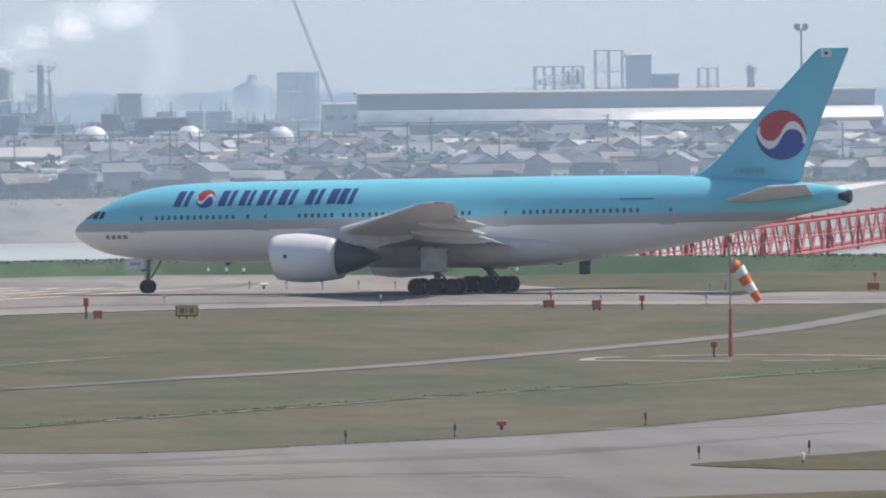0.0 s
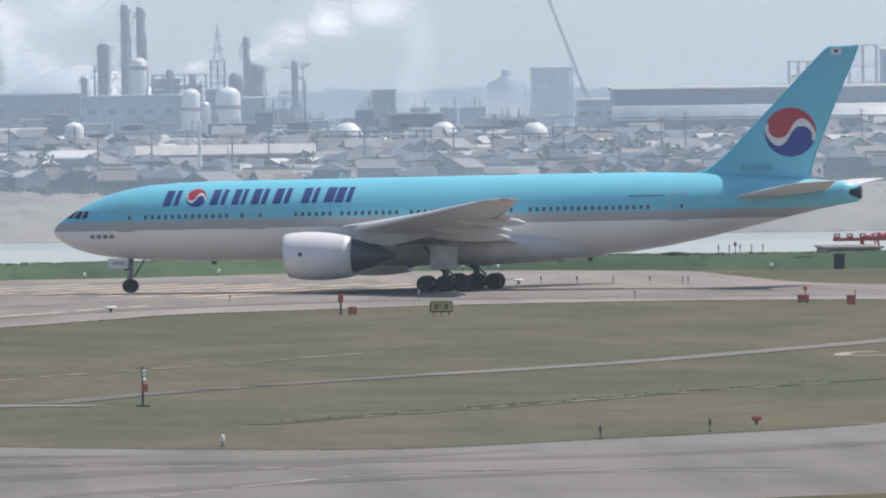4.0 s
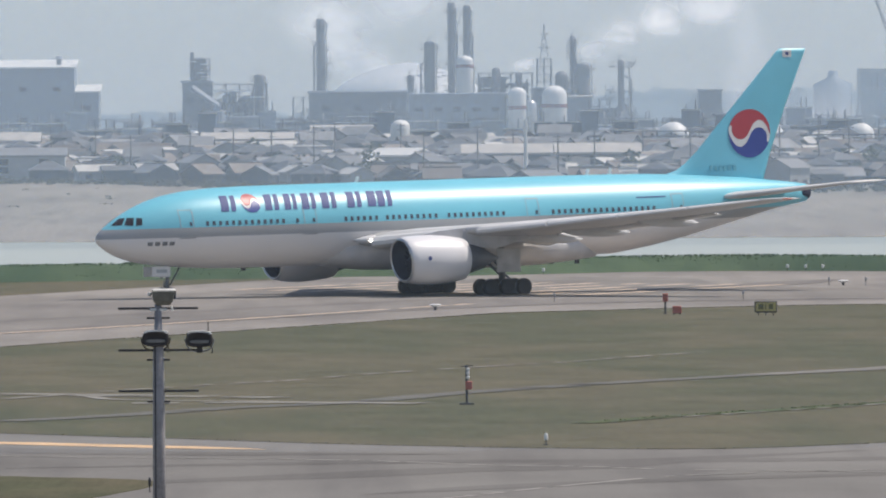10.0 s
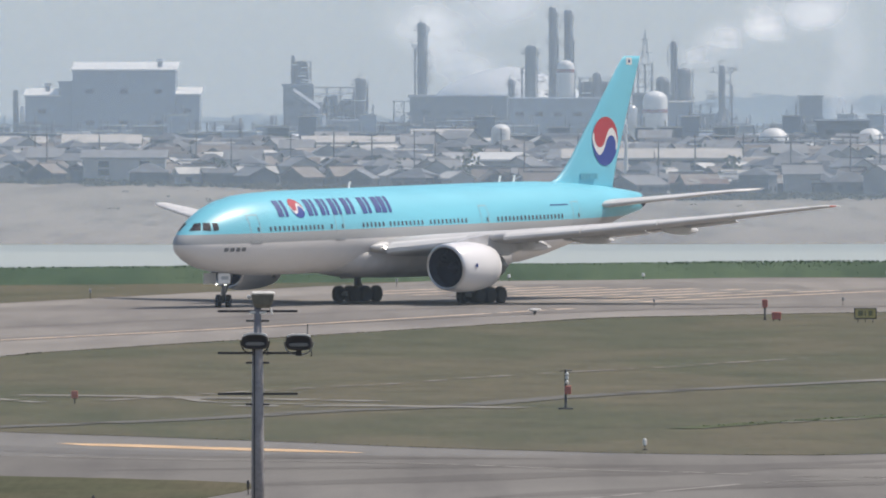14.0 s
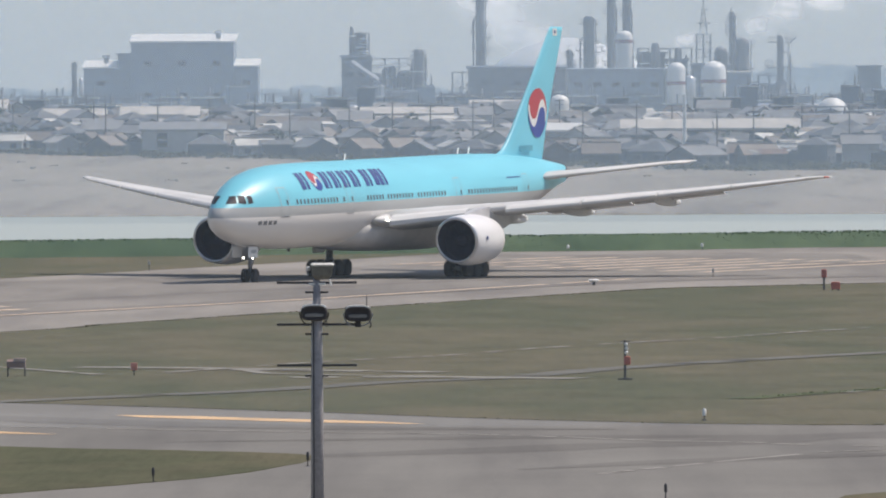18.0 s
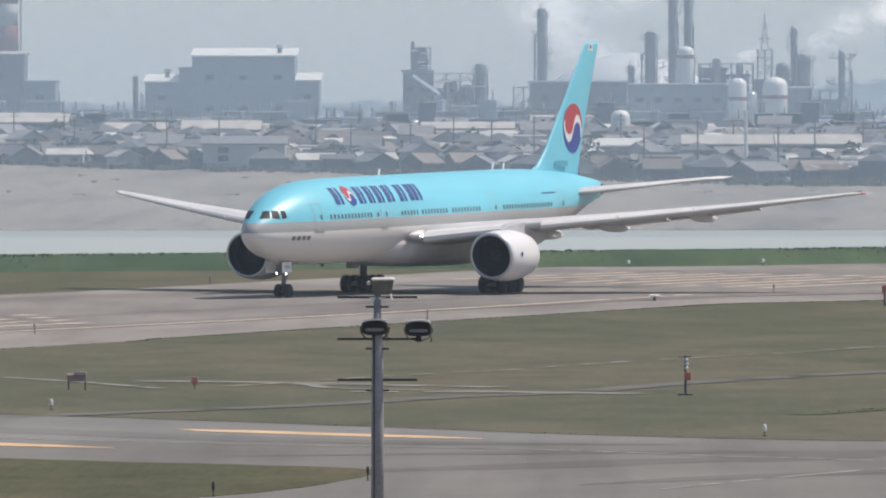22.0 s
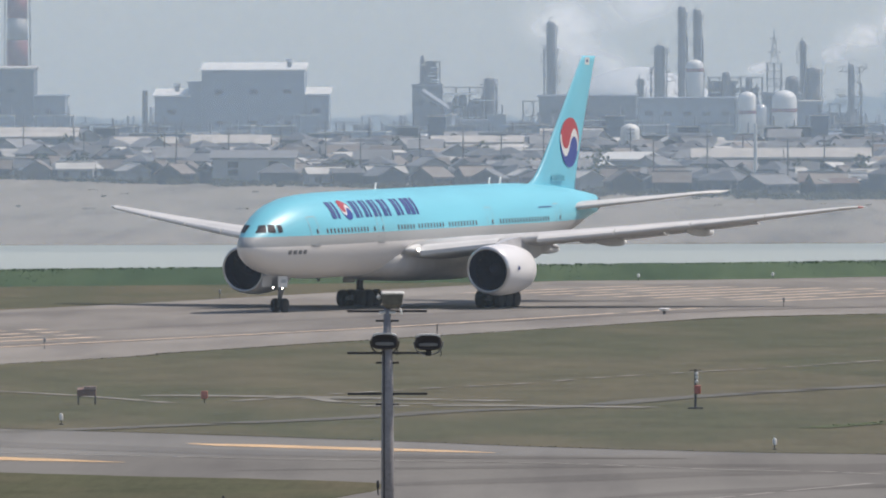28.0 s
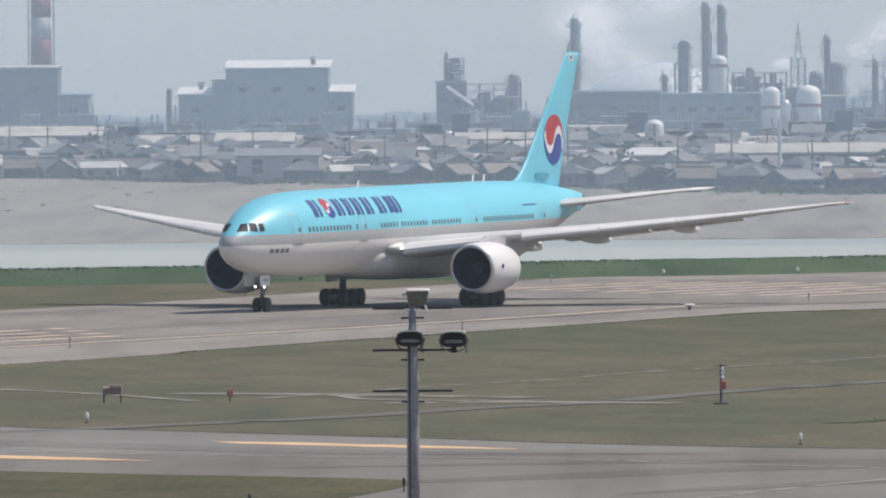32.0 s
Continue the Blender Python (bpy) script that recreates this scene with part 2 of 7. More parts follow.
def ragged(points, amount, step=2.0):
    """The line cut into short steps with small sideways wanderings, as turf grows over an edge."""
    out = []
    for a, b in zip(points, points[1:]):
        n = max(1, int((b - a).length / step))
        for k in range(n):
            q = a.lerp(b, k / n)
            out.append(q + Vector((noise.noise((q.x * 0.7, q.y * 0.35, 1)), 2.5 * noise.noise((q.x * 0.7, q.y * 0.35, 7)))) * amount)
    return out + [points[-1]]


def slab(outline, z0, z1):
    bm = bmesh.new()
    top = [bm.verts.new((p[0], p[1], z1)) for p in outline]
    low = [bm.verts.new((p[0], p[1], z0)) for p in outline]
    for tri in tessellate_polygon([[Vector((p[0], p[1], 0)) for p in outline]]):
        bm.faces.new([top[i] for i in tri])
    for k in range(len(top)):
        bm.faces.new((low[k], low[(k + 1) % len(low)], top[(k + 1) % len(top)], top[k]))
    return bm


def ribbon(points, width, z, gap=0.0, seed=0):
    """A painted or laid band along a line; gap: share of it that is worn away or overgrown."""
    bm = bmesh.new()
    rnd = random.Random(seed)
    row = None
    for a, b in zip(points, points[1:]):
        n = Vector((a.y - b.y, b.x - a.x)).normalized() * width / 2
        if rnd.random() < gap:
            row = None
            continue
        if row is None:
            row = [bm.verts.new((a.x + n.x, a.y + n.y, z)), bm.verts.new((a.x - n.x, a.y - n.y, z))]
        w = n * rnd.uniform(0.9, 1.1)
        nxt = [bm.verts.new((b.x + w.x, b.y + w.y, z)), bm.verts.new((b.x - w.x, b.y - w.y, z))]
        bm.faces.new((row[0], row[1], nxt[1], nxt[0]))
        row = nxt
    return bm


# ---- ground, water and far land ----
bm = bmesh.new()
xs = [-3000, -800, -300, -170] + list(range(-160, 261, 7)) + [300, 500, 1000, 3000]
ys = [-1500, -300, 0, 200, 350, 450, 550, 650, 750, 850, 920, 1002]
grid = [[bm.verts.new((x, y, 0)) for x in xs] for y in ys]
rim = [bm.verts.new((x, 1020, -5)) for x in xs]
far = [bm.verts.new((x, 1395, -5)) for x in xs]
shore = [[bm.verts.new((x, 1400 + 860 * k / 60, -2.05 + 3.25 * (k / 60) ** 0.8 + min(1, k / 8) * min(1, (60 - k) / 4) * (0.55 * noise.noise((x * 0.03, k * 0.11, 3)) + 0.25 * noise.noise((x * 0.11, k * 0.35, 5))))) for x in xs] for k in range(61)]
town = [[bm.verts.new((x, y, z)) for x in xs] for y, z in ((2640, 5.2), (4900, 5.2))]
rows_all = [*grid, rim, far, *shore, *town]
for a, b in zip(rows_all, rows_all[1:]):
    for k in range(len(xs) - 1):
        f = bm.faces.new((a[k], a[k + 1], b[k + 1], b[k]))
        c = f.calc_center_median()
        f.material_index = 0 if b in grid or b is rim else 2 if b in town or c.y + 26 * noise.noise((c.x * 0.05, c.y * 0.02, 6)) > np.interp(c.x, (-130, -110, -75, -40, 0, 40, 75, 120, 200), (2250, 2230, 2112, 2040, 1935, 1845, 1865, 1935, 1995)) else 1
TOWN_GROUND = surface("town_ground", (0.15, 0.15, 0.125), 0.9, vary=0.3, scale=0.05)
sheet("ground", bm, [GRASS, SAND, TOWN_GROUND], "mown dry airfield grass, sand bank and town beyond the river", "ground")

m, nt, b = shader("river_water", 0.3, 0, 0.5)
b.inputs["Base Color"].default_value = (0.35, 0.372, 0.33, 1)
bump(nt, b, noise_value(nt, 0.6, 4, (1, 0.5, 1)), 0.12, 0.2)
WATER = m
bm = bmesh.new()
bmesh.ops.create_grid(bm, x_segments=8, y_segments=4, size=1)
for v in bm.verts:
    v.co = Vector((v.co.x * 3000, 1230 + v.co.y * 235, -2.0))
sheet("water", bm, WATER, "pale rippled river water behind the grassy bank", "river")

# Near taxiway: its far edge bends where two branches meet.
edge = smooth_line([Vector(p) for p in ((-120, 625), (-60, 558), (-26, 519), (-13, 504), (0, 487), (9, 479), (16, 478), (24, 487), (34, 499), (43, 519), (52, 541), (75, 600), (140, 770))])
near_edge = ragged(edge, 0.25)
sheet("road", slab([Vector((-120, 300)), Vector((140, 300))][::1] + near_edge[::-1], -0.3, 0.03), ASPHALT,
      "grey weathered asphalt taxiway with faint yellow lines", "taxiway")
# Narrow dark brown strip that follows the ragged grass edge.
EDGE_BROWN = surface("edge_dark_brown", (0.062, 0.056, 0.044), 0.95, vary=0.3, scale=0.5)
sheet("soil_edge", ribbon([p for p in near_edge if -60 < p.x < 90], 0.55, 0.036, 0.12, 30), EDGE_BROWN, "dark brown strip along the ragged grass edge", "ground")
left_grass = smooth_line([Vector(p) for p in ((-120, 565), (-60, 494), (-22.8, 455), (-12, 446), (-8, 440.5), (-8.6, 430), (-13, 412), (-30, 380), (-70, 330))])
sheet("grass_island", slab(ragged(left_grass, 0.25) + [Vector((-120, 300))], -0.2, 0.06), GRASS, "dry grass island beside the taxiway", "grass")
right_wedge = smooth_line([Vector(p) for p in ((140, 640), (70, 512), (44.8, 468), (38, 457), (35.6, 452.5), (38, 447), (42.4, 443), (70, 430), (140, 420))])
sheet("grass_wedge", slab(ragged(right_wedge, 0.2), -0.2, 0.06), GRASS, "dry grass wedge between two taxiway branches", "grass")
low_right = smooth_line([Vector(p) for p in ((40, 420), (20, 408), (13.6, 400.6), (10.9, 393), (14, 380), (40, 350))])
sheet("grass_corner", slab(ragged(low_right, 0.2), -0.2, 0.06), GRASS, "dry grass corner of the near taxiway", "grass")

# Runway end and the taxiway that joins it.
ALONG = Vector((math.cos(radians(68.5)), math.sin(radians(68.5))))
ACROSS = Vector((-ALONG.y, ALONG.x))
near = smooth_line([Vector(p) for p in ((-180, 250), (-100, 470), (-33, 653), (-24.5, 682), (-15, 714), (-5.5, 745), (5, 779), (10, 794), (15, 800), (22.7, 809), (32, 817), (48, 820), (67, 811), (120, 790), (220, 750))])
farther = smooth_line([Vector(p) for p in ((220, 800), (120, 838), (82, 856), (68, 872), (60, 893), (57, 925), (54, 962), (44, 978), (24, 984), (0, 969), (-20, 905), (-42, 830), (-70, 770), (-160, 545), (-220, 400))])
sheet("runway", slab(ragged(near, 0.25) + ragged(farther, 0.3), -0.3, 0.03), SHOULDER, "pale concrete runway end and connecting taxiway", "runway")
core = [Vector((x, y)) for x, y in ((-30, 720), (-11, 775), (8, 822), (36, 842), (66, 829), (120, 808), (120, 820), (80, 838), (52, 866), (30, 905), (26, 950), (8, 950), (-6, 905), (-32, 838), (-56, 772))]
sheet("runway_surface", slab(ragged(smooth_line(core + core[:1], 4)[:-1], 0.15), 0.0, 0.05), CONCRETE, "darker grooved runway surface with tyre marks", "runway")


def spindle(points, width, z):
    """A painted band that narrows to a point at both ends."""
    bm = bmesh.new()
    row = None
    for k, (a, b) in enumerate(zip(points, points[1:])):
        t = k / (len(points) - 2)
        n = Vector((a.y - b.y, b.x - a.x)).normalized() * width / 2 * min(1, 0.05 + 5 * t, 0.05 + 4 * (1 - t))
        nxt = [bm.verts.new((a.x + n.x, a.y + n.y, z)), bm.verts.new((a.x - n.x, a.y - n.y, z))]
        if row:
            bm.faces.new((row[0], row[1], nxt[1], nxt[0]))
        row = nxt
    return bm


def line_on(points, width, z, material, label, gap=0.0, seed=0, name="painted_line", steps=10):
    pts = smooth_line([Vector(p) for p in points], steps)
    return sheet(name, ribbon(pts, width, z, gap, seed), material, label, "marking")


sheet("painted_line", spindle(smooth_line([Vector(p) for p in ((-17.2, 495.2), (-13, 490.4), (-8, 485), (-3.3, 480.2))], 8), 2.6, 0.045), YELLOW, "yellow taxiway centre line, broken at the junction", "marking")
sheet("painted_line", spindle(smooth_line([Vector(p) for p in ((-36, 487.5), (-30, 480.6), (-24, 474), (-18.0, 467.8))], 8), 2.8, 0.045), YELLOW, "yellow taxiway line running towards the apron", "marking")
line_on(((36, 504), (42, 506.5), (49, 510), (70, 522)), 0.6, 0.045, PALE_LINE, "worn pale line on the taxiway", 0.1, 3)
line_on(((-30, 487), (-14, 474), (-2.5, 467), (1.5, 463), (5.2, 457.8), (9.1, 455), (13, 450.6), (30, 440)), 0.45, 0.045, PALE_LINE, "worn pale taxiway line", 0.2, 4)
line_on(((3, 419), (4.5, 423.6), (9.4, 437), (13, 444), (22, 450)), 0.4, 0.045, PALE_LINE, "worn curved taxiway line", 0.2, 5)
line_on(((-70, 600), (-35, 699), (-15.7, 752), (0.9, 806), (8, 830)), 0.75, 0.06, FADED, "yellow lead line along the runway edge", 0.08, 6)
for k in range(9):
    o = Vector((13.6 - 2.9 * k, 858.5 + 5.2 * k))
    line_on((o, o + ALONG * 22, o + ALONG * (54 - 2 * k)), 1.05, 0.06, FADED, "faded orange marking at the runway end", 0.06, 20 + k, steps=6)
for k in range(4):
    o = Vector((-42 - 1.5 * k, 700 + 9 * k))
    line_on((o, o + ALONG * 12, o + ALONG * 30), 1.1, 0.06, FADED, "faded orange marking along the runway", 0.1, 40 + k, steps=6)

# Darker tyre-worn bands and repairs in the near taxiway.
WORN = make_pavement("tyre_worn_asphalt", (0.172, 0.167, 0.159), (1, 0.05, 1))
for k, (pts, w) in enumerate(((((-12, 436), (-1.4, 446), (3, 451.6), (7.9, 454.5), (12, 463), (22, 476)), 5.0), (((-14, 458), (2, 463), (16, 462), (30, 470), (48, 500)), 4.0), (((0, 424), (9, 436), (24, 446), (30, 446)), 3.0), (((-60, 530), (-30, 500), (-10, 478), (6, 472)), 5.0))):
    sheet("worn_band", spindle(smooth_line([Vector(p) for p in pts], 8), w, 0.037 + 0.001 * k), WORN, "darker tyre-worn band on the taxiway", "marking")
for k, (pts, w) in enumerate(((((-60, 640), (-30, 716), (-8, 778), (10, 822), (30, 838), (60, 826)), 4.0), (((20, 880), (30, 905), (40, 940)), 6.0), (((-50, 700), (-26, 768), (-4, 826), (14, 870)), 3.0))):
    sheet("worn_band", spindle(smooth_line([Vector(p) for p in pts], 8), w, 0.053 + 0.001 * k), RUNWAY_WORN, "darker tyre-worn band on the runway", "marking")

# Concrete drains and worn tracks in the grass.
line_on(((-80, 660), (-45, 616), (-30.7, 590), (-25.5, 579.2), (-20.4, 564.8)), 0.8, 0.035, DRAIN, "pale concrete drain in the grass", 0.08, 8, "drain", 14)
line_on(((-17.4, 568.4), (-14.2, 575.4), (-12.3, 566.2), (-9.6, 563.2), (-6.7, 561.2), (-3.9, 560.4)), 0.8, 0.035, DRAIN, "bent pale concrete drain in the grass", 0.1, 17, "drain", 10)
line_on(((-30, 508), (-16.4, 527.6), (-11.5, 535.7), (-8.6, 542.7), (-5.9, 549), (-0.6, 556.6), (4.6, 573), (12.2, 591), (20.8, 608)), 2.2, 0.034, TRACK, "faint worn track through the grass", 0.05, 18, "track", 14)
line_on(((20.8, 608), (28.2, 621.5), (37.4, 643), (58.2, 703), (74.4, 776), (90, 850)), 2.6, 0.036, GRAVEL, "pale gravel track worn through the grass", 0.0, 8, "track", 18)
line_on(((-12.9, 581), (-8, 593.5), (-3.5, 602.6), (0.6, 616), (5.6, 628.5), (10.9, 640), (15, 652), (20, 665)), 0.6, 0.04, DRAIN, "broken concrete drain edge in the grass", 0.4, 9, "drain", 9)
line_on(((10, 518), (13.8, 527.2), (19.2, 537.6), (25, 549.4), (34.6, 570.5), (59.1, 616.6), (90, 680)), 1.7, 0.035, DITCH_GRASS, "greener grass along a shallow ditch", 0.1, 10, "ditch", 14)
line_on(((14, 526), (22, 541.5), (30, 559), (48, 593), (72, 640)), 0.45, 0.038, DRAIN, "pale concrete ditch edge", 0.3, 14, "drain", 12)
pad = smooth_line([Vector(p) for p in ((44.5, 639), (52, 633), (60.5, 634), (62, 640), (54, 648), (46, 646), (44.5, 639))], 5)
sheet("windsock_pad", ribbon(pad, 0.8, 0.04, 0.1, 11), PAD_CONCRETE, "ring of pale concrete round the windsock", "marking")
for k, (x, y, w) in enumerate(((-4, 558, 7), (-9, 571, 5), (-16, 577, 6))):
    p = [Vector((x - w, y + 3 * math.sin(k))), Vector((x, y)), Vector((x + w, y - 4))]
    sheet("bare_patch", ribbon(smooth_line(p, 6), 2.2, 0.036, 0.1, 12 + k), DRAIN, "bare pale patch in the grass", "ground")


# ---- the airliner: nose forward along x, origin on the ground under the main gear ----
AXLE = 31.78


def livery():
    m, nt, b = shader("airliner_livery", 0.38, 0, 0.5)
    co = nt.nodes.new("ShaderNodeTexCoord")
    sp = nt.nodes.new("ShaderNodeSeparateXYZ")
    nt.links.new(co.outputs["Object"], sp.inputs[0])
    mr = nt.nodes.new("ShaderNodeMapRange")
    mr.inputs[1].default_value, mr.inputs[2].default_value = 0, 20
    nt.links.new(sp.outputs[2], mr.inputs[0])
    c = ramp(nt, mr.outputs[0], [(0, (0.80, 0.775, 0.76)), (4.86 / 20, (0.37, 0.385, 0.395)), (5.62 / 20, (0.155, 0.54, 0.67))], "CONSTANT")
    dirt = noise_value(nt, 0.5, 5, (0.3, 1, 1.6))
    c = mixed(nt, "MULTIPLY", 0.6, c, ramp(nt, dirt, [(0.3, (0.86, 0.86, 0.87)), (0.6, (1, 1, 1))]))
    nt.links.new(c, b.inputs["Base Color"])
    return m


LIVERY = livery()
SKY_BLUE = surface("sky_blue_paint", (0.15, 0.535, 0.685), 0.4, vary=0.05, scale=0.4)
WING_GREY = surface("wing_grey_paint", (0.62, 0.62, 0.62), 0.5, 0.0, vary=0.08, scale=0.5)
SLAT = surface("bare_slat_metal", (0.70, 0.70, 0.70), 0.5, 0.0, vary=0.08, scale=0.5)
COWL = surface("white_cowl_paint", (0.74, 0.74, 0.76), 0.35, vary=0.04, scale=0.6)
LIP = surface("polished_inlet_lip", (0.60, 0.61, 0.63), 0.28, 0.8, vary=0.05)
CORE = surface("dark_engine_core", (0.10, 0.11, 0.13), 0.45, 0.6, vary=0.2)
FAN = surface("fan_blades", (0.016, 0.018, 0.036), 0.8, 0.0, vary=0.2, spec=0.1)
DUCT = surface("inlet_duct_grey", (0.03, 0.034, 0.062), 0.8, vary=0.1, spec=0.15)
NAVY = surface("navy_paint", (0.014, 0.046, 0.215), 0.6, vary=0.05)
ROUNDEL_RED = surface("roundel_red", (0.42, 0.035, 0.055), 0.4, vary=0.05)
ROUNDEL_BLUE = surface("roundel_blue", (0.02, 0.05, 0.28), 0.4, vary=0.05)
ROUNDEL_WHITE = surface("roundel_white", (0.7, 0.7, 0.7), 0.4, vary=0.03)
WINDOW = surface("cabin_window", (0.065, 0.085, 0.115), 0.3, vary=0.25)
COCKPIT = surface("cockpit_glass", (0.03, 0.028, 0.04), 0.5, vary=0.1, spec=0.12)
OUTLINE = surface("door_outline", (0.40, 0.44, 0.47), 0.4, vary=0.05)
GEAR = surface("gear_steel", (0.20, 0.21, 0.225), 0.45, 0.4)
LAMP = glowing("landing_light", (1.0, 0.97, 0.9), 9.0)

# Stations along the body: distance behind the nose, half width, bottom, top, height of the widest line.
BODY = [(0, 0.05, 4.9, 5, 4.95), (0.12, 0.36, 4.56, 5.28, 4.92), (0.4, 0.61, 4.34, 5.55, 4.88), (0.9, 0.95, 3.98, 5.93, 4.85), (1.6, 1.29, 3.62, 6.36, 4.86),
        (2.4, 1.61, 3.32, 6.82, 4.9), (3.3, 1.93, 3.09, 7.24, 4.98), (4.4, 2.27, 2.91, 7.66, 5.08), (5.8, 2.62, 2.76, 8.03, 5.2), (7.6, 2.86, 2.61, 8.32, 5.32),
        (9.8, 3.02, 2.47, 8.46, 5.42), (12.5, 3.1, 2.43, 8.53, 5.46), (16, 3.1, 2.42, 8.54, 5.46), (20, 3.1, 2.42, 8.54, 5.46), (26, 3.1, 2.42, 8.54, 5.46),
        (32, 3.1, 2.42, 8.54, 5.46), (38, 3.1, 2.4, 8.54, 5.46), (42, 3.1, 2.4, 8.53, 5.48), (45, 3.07, 2.5, 8.51, 5.52), (48, 2.94, 2.93, 8.46, 5.66),
        (51, 2.68, 3.5, 8.34, 5.86), (54, 2.28, 4.18, 8.16, 6.1), (57, 1.72, 4.87, 7.95, 6.35), (59.5, 1.12, 5.44, 7.68, 6.5), (61.3, 0.66, 5.76, 7.48, 6.58),
        (62.6, 0.4, 5.98, 7.3, 6.62)]
# The body stands a little nose-down on its gear, turning about the station 17 m behind the nose.
NOSE_DOWN = 0.75


def station(a):
    for s, t in zip(BODY, BODY[1:]):
        if a <= t[0]:
            k = (a - s[0]) / (t[0] - s[0])
            return [u + (v - u) * k for u, v in zip(s, t)]
    return list(BODY[-1])


def skin(a, z, side=1, off=0.0):
    """A point of the body's skin, a metres behind the nose at the height z, off metres proud of it."""
    _, w, lo, hi, mid = station(a)
    h = (hi - mid) if z > mid else (mid - lo)
    k = min(1, abs(z - mid) / h)
    y = w * math.sqrt(max(0, 1 - k ** 2))
    n = Vector((0, y / (w * w), (z - mid) / (h * h)))
    n = n.normalized() if n.length > 0 else Vector((0, 1, 0))
    return Vector((AXLE - a, side * (y + off * n.y), z + off * n.z))


def patch(bm, corners, side=1, off=0.015, n=3, m=4):
    """A patch that lies on the skin; corners are (a, z) in order round it."""
    (a0, z0), (a1, z1), (a2, z2), (a3, z3) = corners
    rows = []
    for i in range(m + 1):
        v = i / m
        row = []
        for j in range(n + 1):
            u = j / n
            a = (a0 * (1 - u) + a1 * u) * (1 - v) + (a3 * (1 - u) + a2 * u) * v
            z = (z0 * (1 - u) + z1 * u) * (1 - v) + (z3 * (1 - u) + z2 * u) * v
            row.append(bm.verts.new(skin(a, z, side, off)))
        rows.append(row)
    for r, s in zip(rows, rows[1:]):
        for j in range(n):
            bm.faces.new((r[j], r[j + 1], s[j + 1], s[j]))


def frame_strip(bm, a0, a1, z0, z1, side, w=0.05, off=0.012):
    for c in (((a0, z0), (a1, z0), (a1, z0 + w), (a0, z0 + w)), ((a0, z1 - w), (a1, z1 - w), (a1, z1), (a0, z1)),
              ((a0, z0 + w), (a0 + w, z0 + w), (a0 + w, z1 - w), (a0, z1 - w)), ((a1 - w, z0 + w), (a1, z0 + w), (a1, z1 - w), (a1 - w, z1 - w))):
        patch(bm, c, side, off, 1, 6)


def foil(le, chord, thick, point, twist=0.0, seg=9):
    """An aerofoil ring; point(a, h) gives the place a metres behind the nose and h up from the chord line."""
    ring = []
    for k in range(2 * seg):
        up = k < seg
        t = k / seg if up else 2 - k / seg
        x = 0.5 * (1 - math.cos(math.pi * t))
        y = 5 * thick * (0.2969 * math.sqrt(x) - 0.126 * x - 0.3516 * x * x + 0.2843 * x ** 3 - 0.1015 * x ** 4) * chord
        h = y * (1.05 if up else -0.85)
        ring.append(point(le + chord * x, h - twist * chord * (x - 0.4)))
    return ring


def loft(bm, rings, cap=True):
    made = [[bm.verts.new(p) for p in r] for r in rings]
    n = len(made[0])
    for a, b in zip(made, made[1:]):
        for k in range(n):
            bm.faces.new((a[k], a[(k + 1) % n], b[(k + 1) % n], b[k]))
    if cap:
        bm.faces.new(made[0][::-1]), bm.faces.new(made[-1])


def swirl_edge(u):
    """Lower border of the upper comma of a round badge whose commas lie side by side along u."""
    if u < -0.06:
        return -math.sqrt(max(0, 0.41 ** 2 - (u + 0.47) ** 2))
    return 0.70 * math.sqrt(max(0, 1 - ((0.3 - u) / 0.36) ** 2)) if u < 0.3 else 0.70 - 0.42 * ((u - 0.3) / 0.66) ** 2


def swirl(names, parent, place, n=48, lift=0.01):
    """A white disc with a red and a blue comma; place(u, v, off) gives the points."""
    for name, mat in zip(names, (ROUNDEL_WHITE, ROUNDEL_RED, ROUNDEL_BLUE)):
        bm = bmesh.new()
        cols = []
        for i in range(n + 1):
            u = -math.cos(math.pi * i / n)
            half = math.sqrt(max(0, 1 - u * u))
            if mat is ROUNDEL_WHITE:
                b0, b1 = -half, half
            elif mat is ROUNDEL_RED:
                b0, b1 = max(-half, swirl_edge(u)), half
            else:
                b0, b1 = -half, min(half, -swirl_edge(-u))
            b1 = max(b0, b1)
            cols.append([bm.verts.new(place(u, b0 + (b1 - b0) * j / 8, 0.012 if mat is ROUNDEL_WHITE else 0.012 + lift)) for j in range(9)])
        for p, q in zip(cols, cols[1:]):
            for j in range(8):
                bm.faces.new((p[j], q[j], q[j + 1], p[j + 1]))
        bmesh.ops.remove_doubles(bm, verts=bm.verts, dist=1e-4)
        part(name, bm, mat, parent)


plane = thing("airliner", "twin-engined wide-body jet airliner in sky blue and pale grey, taxiing", "aeroplane", (52, 876, 0), 155)

bm = bmesh.new()
rings = []
for s in range(len(BODY)):
    a, w, lo, hi, mid = BODY[s]
    ring = []
    for k in range(40):
        q = 2 * math.pi * k / 40
        z = mid + (hi - mid if math.sin(q) > 0 else mid - lo) * math.sin(q)
        ring.append((AXLE - a, w * math.cos(q), z))
    rings.append(ring)
loft(bm, rings)
body = part("fuselage", bm, LIVERY, plane, "sky blue over silver and pale grey fuselage", True)
body.matrix_basis = Matrix.Translation((AXLE - 17, 0, 0)) @ pose(0, 0, 0, 0, NOSE_DOWN, 0) @ Matrix.Translation((17 - AXLE, 0, 0))
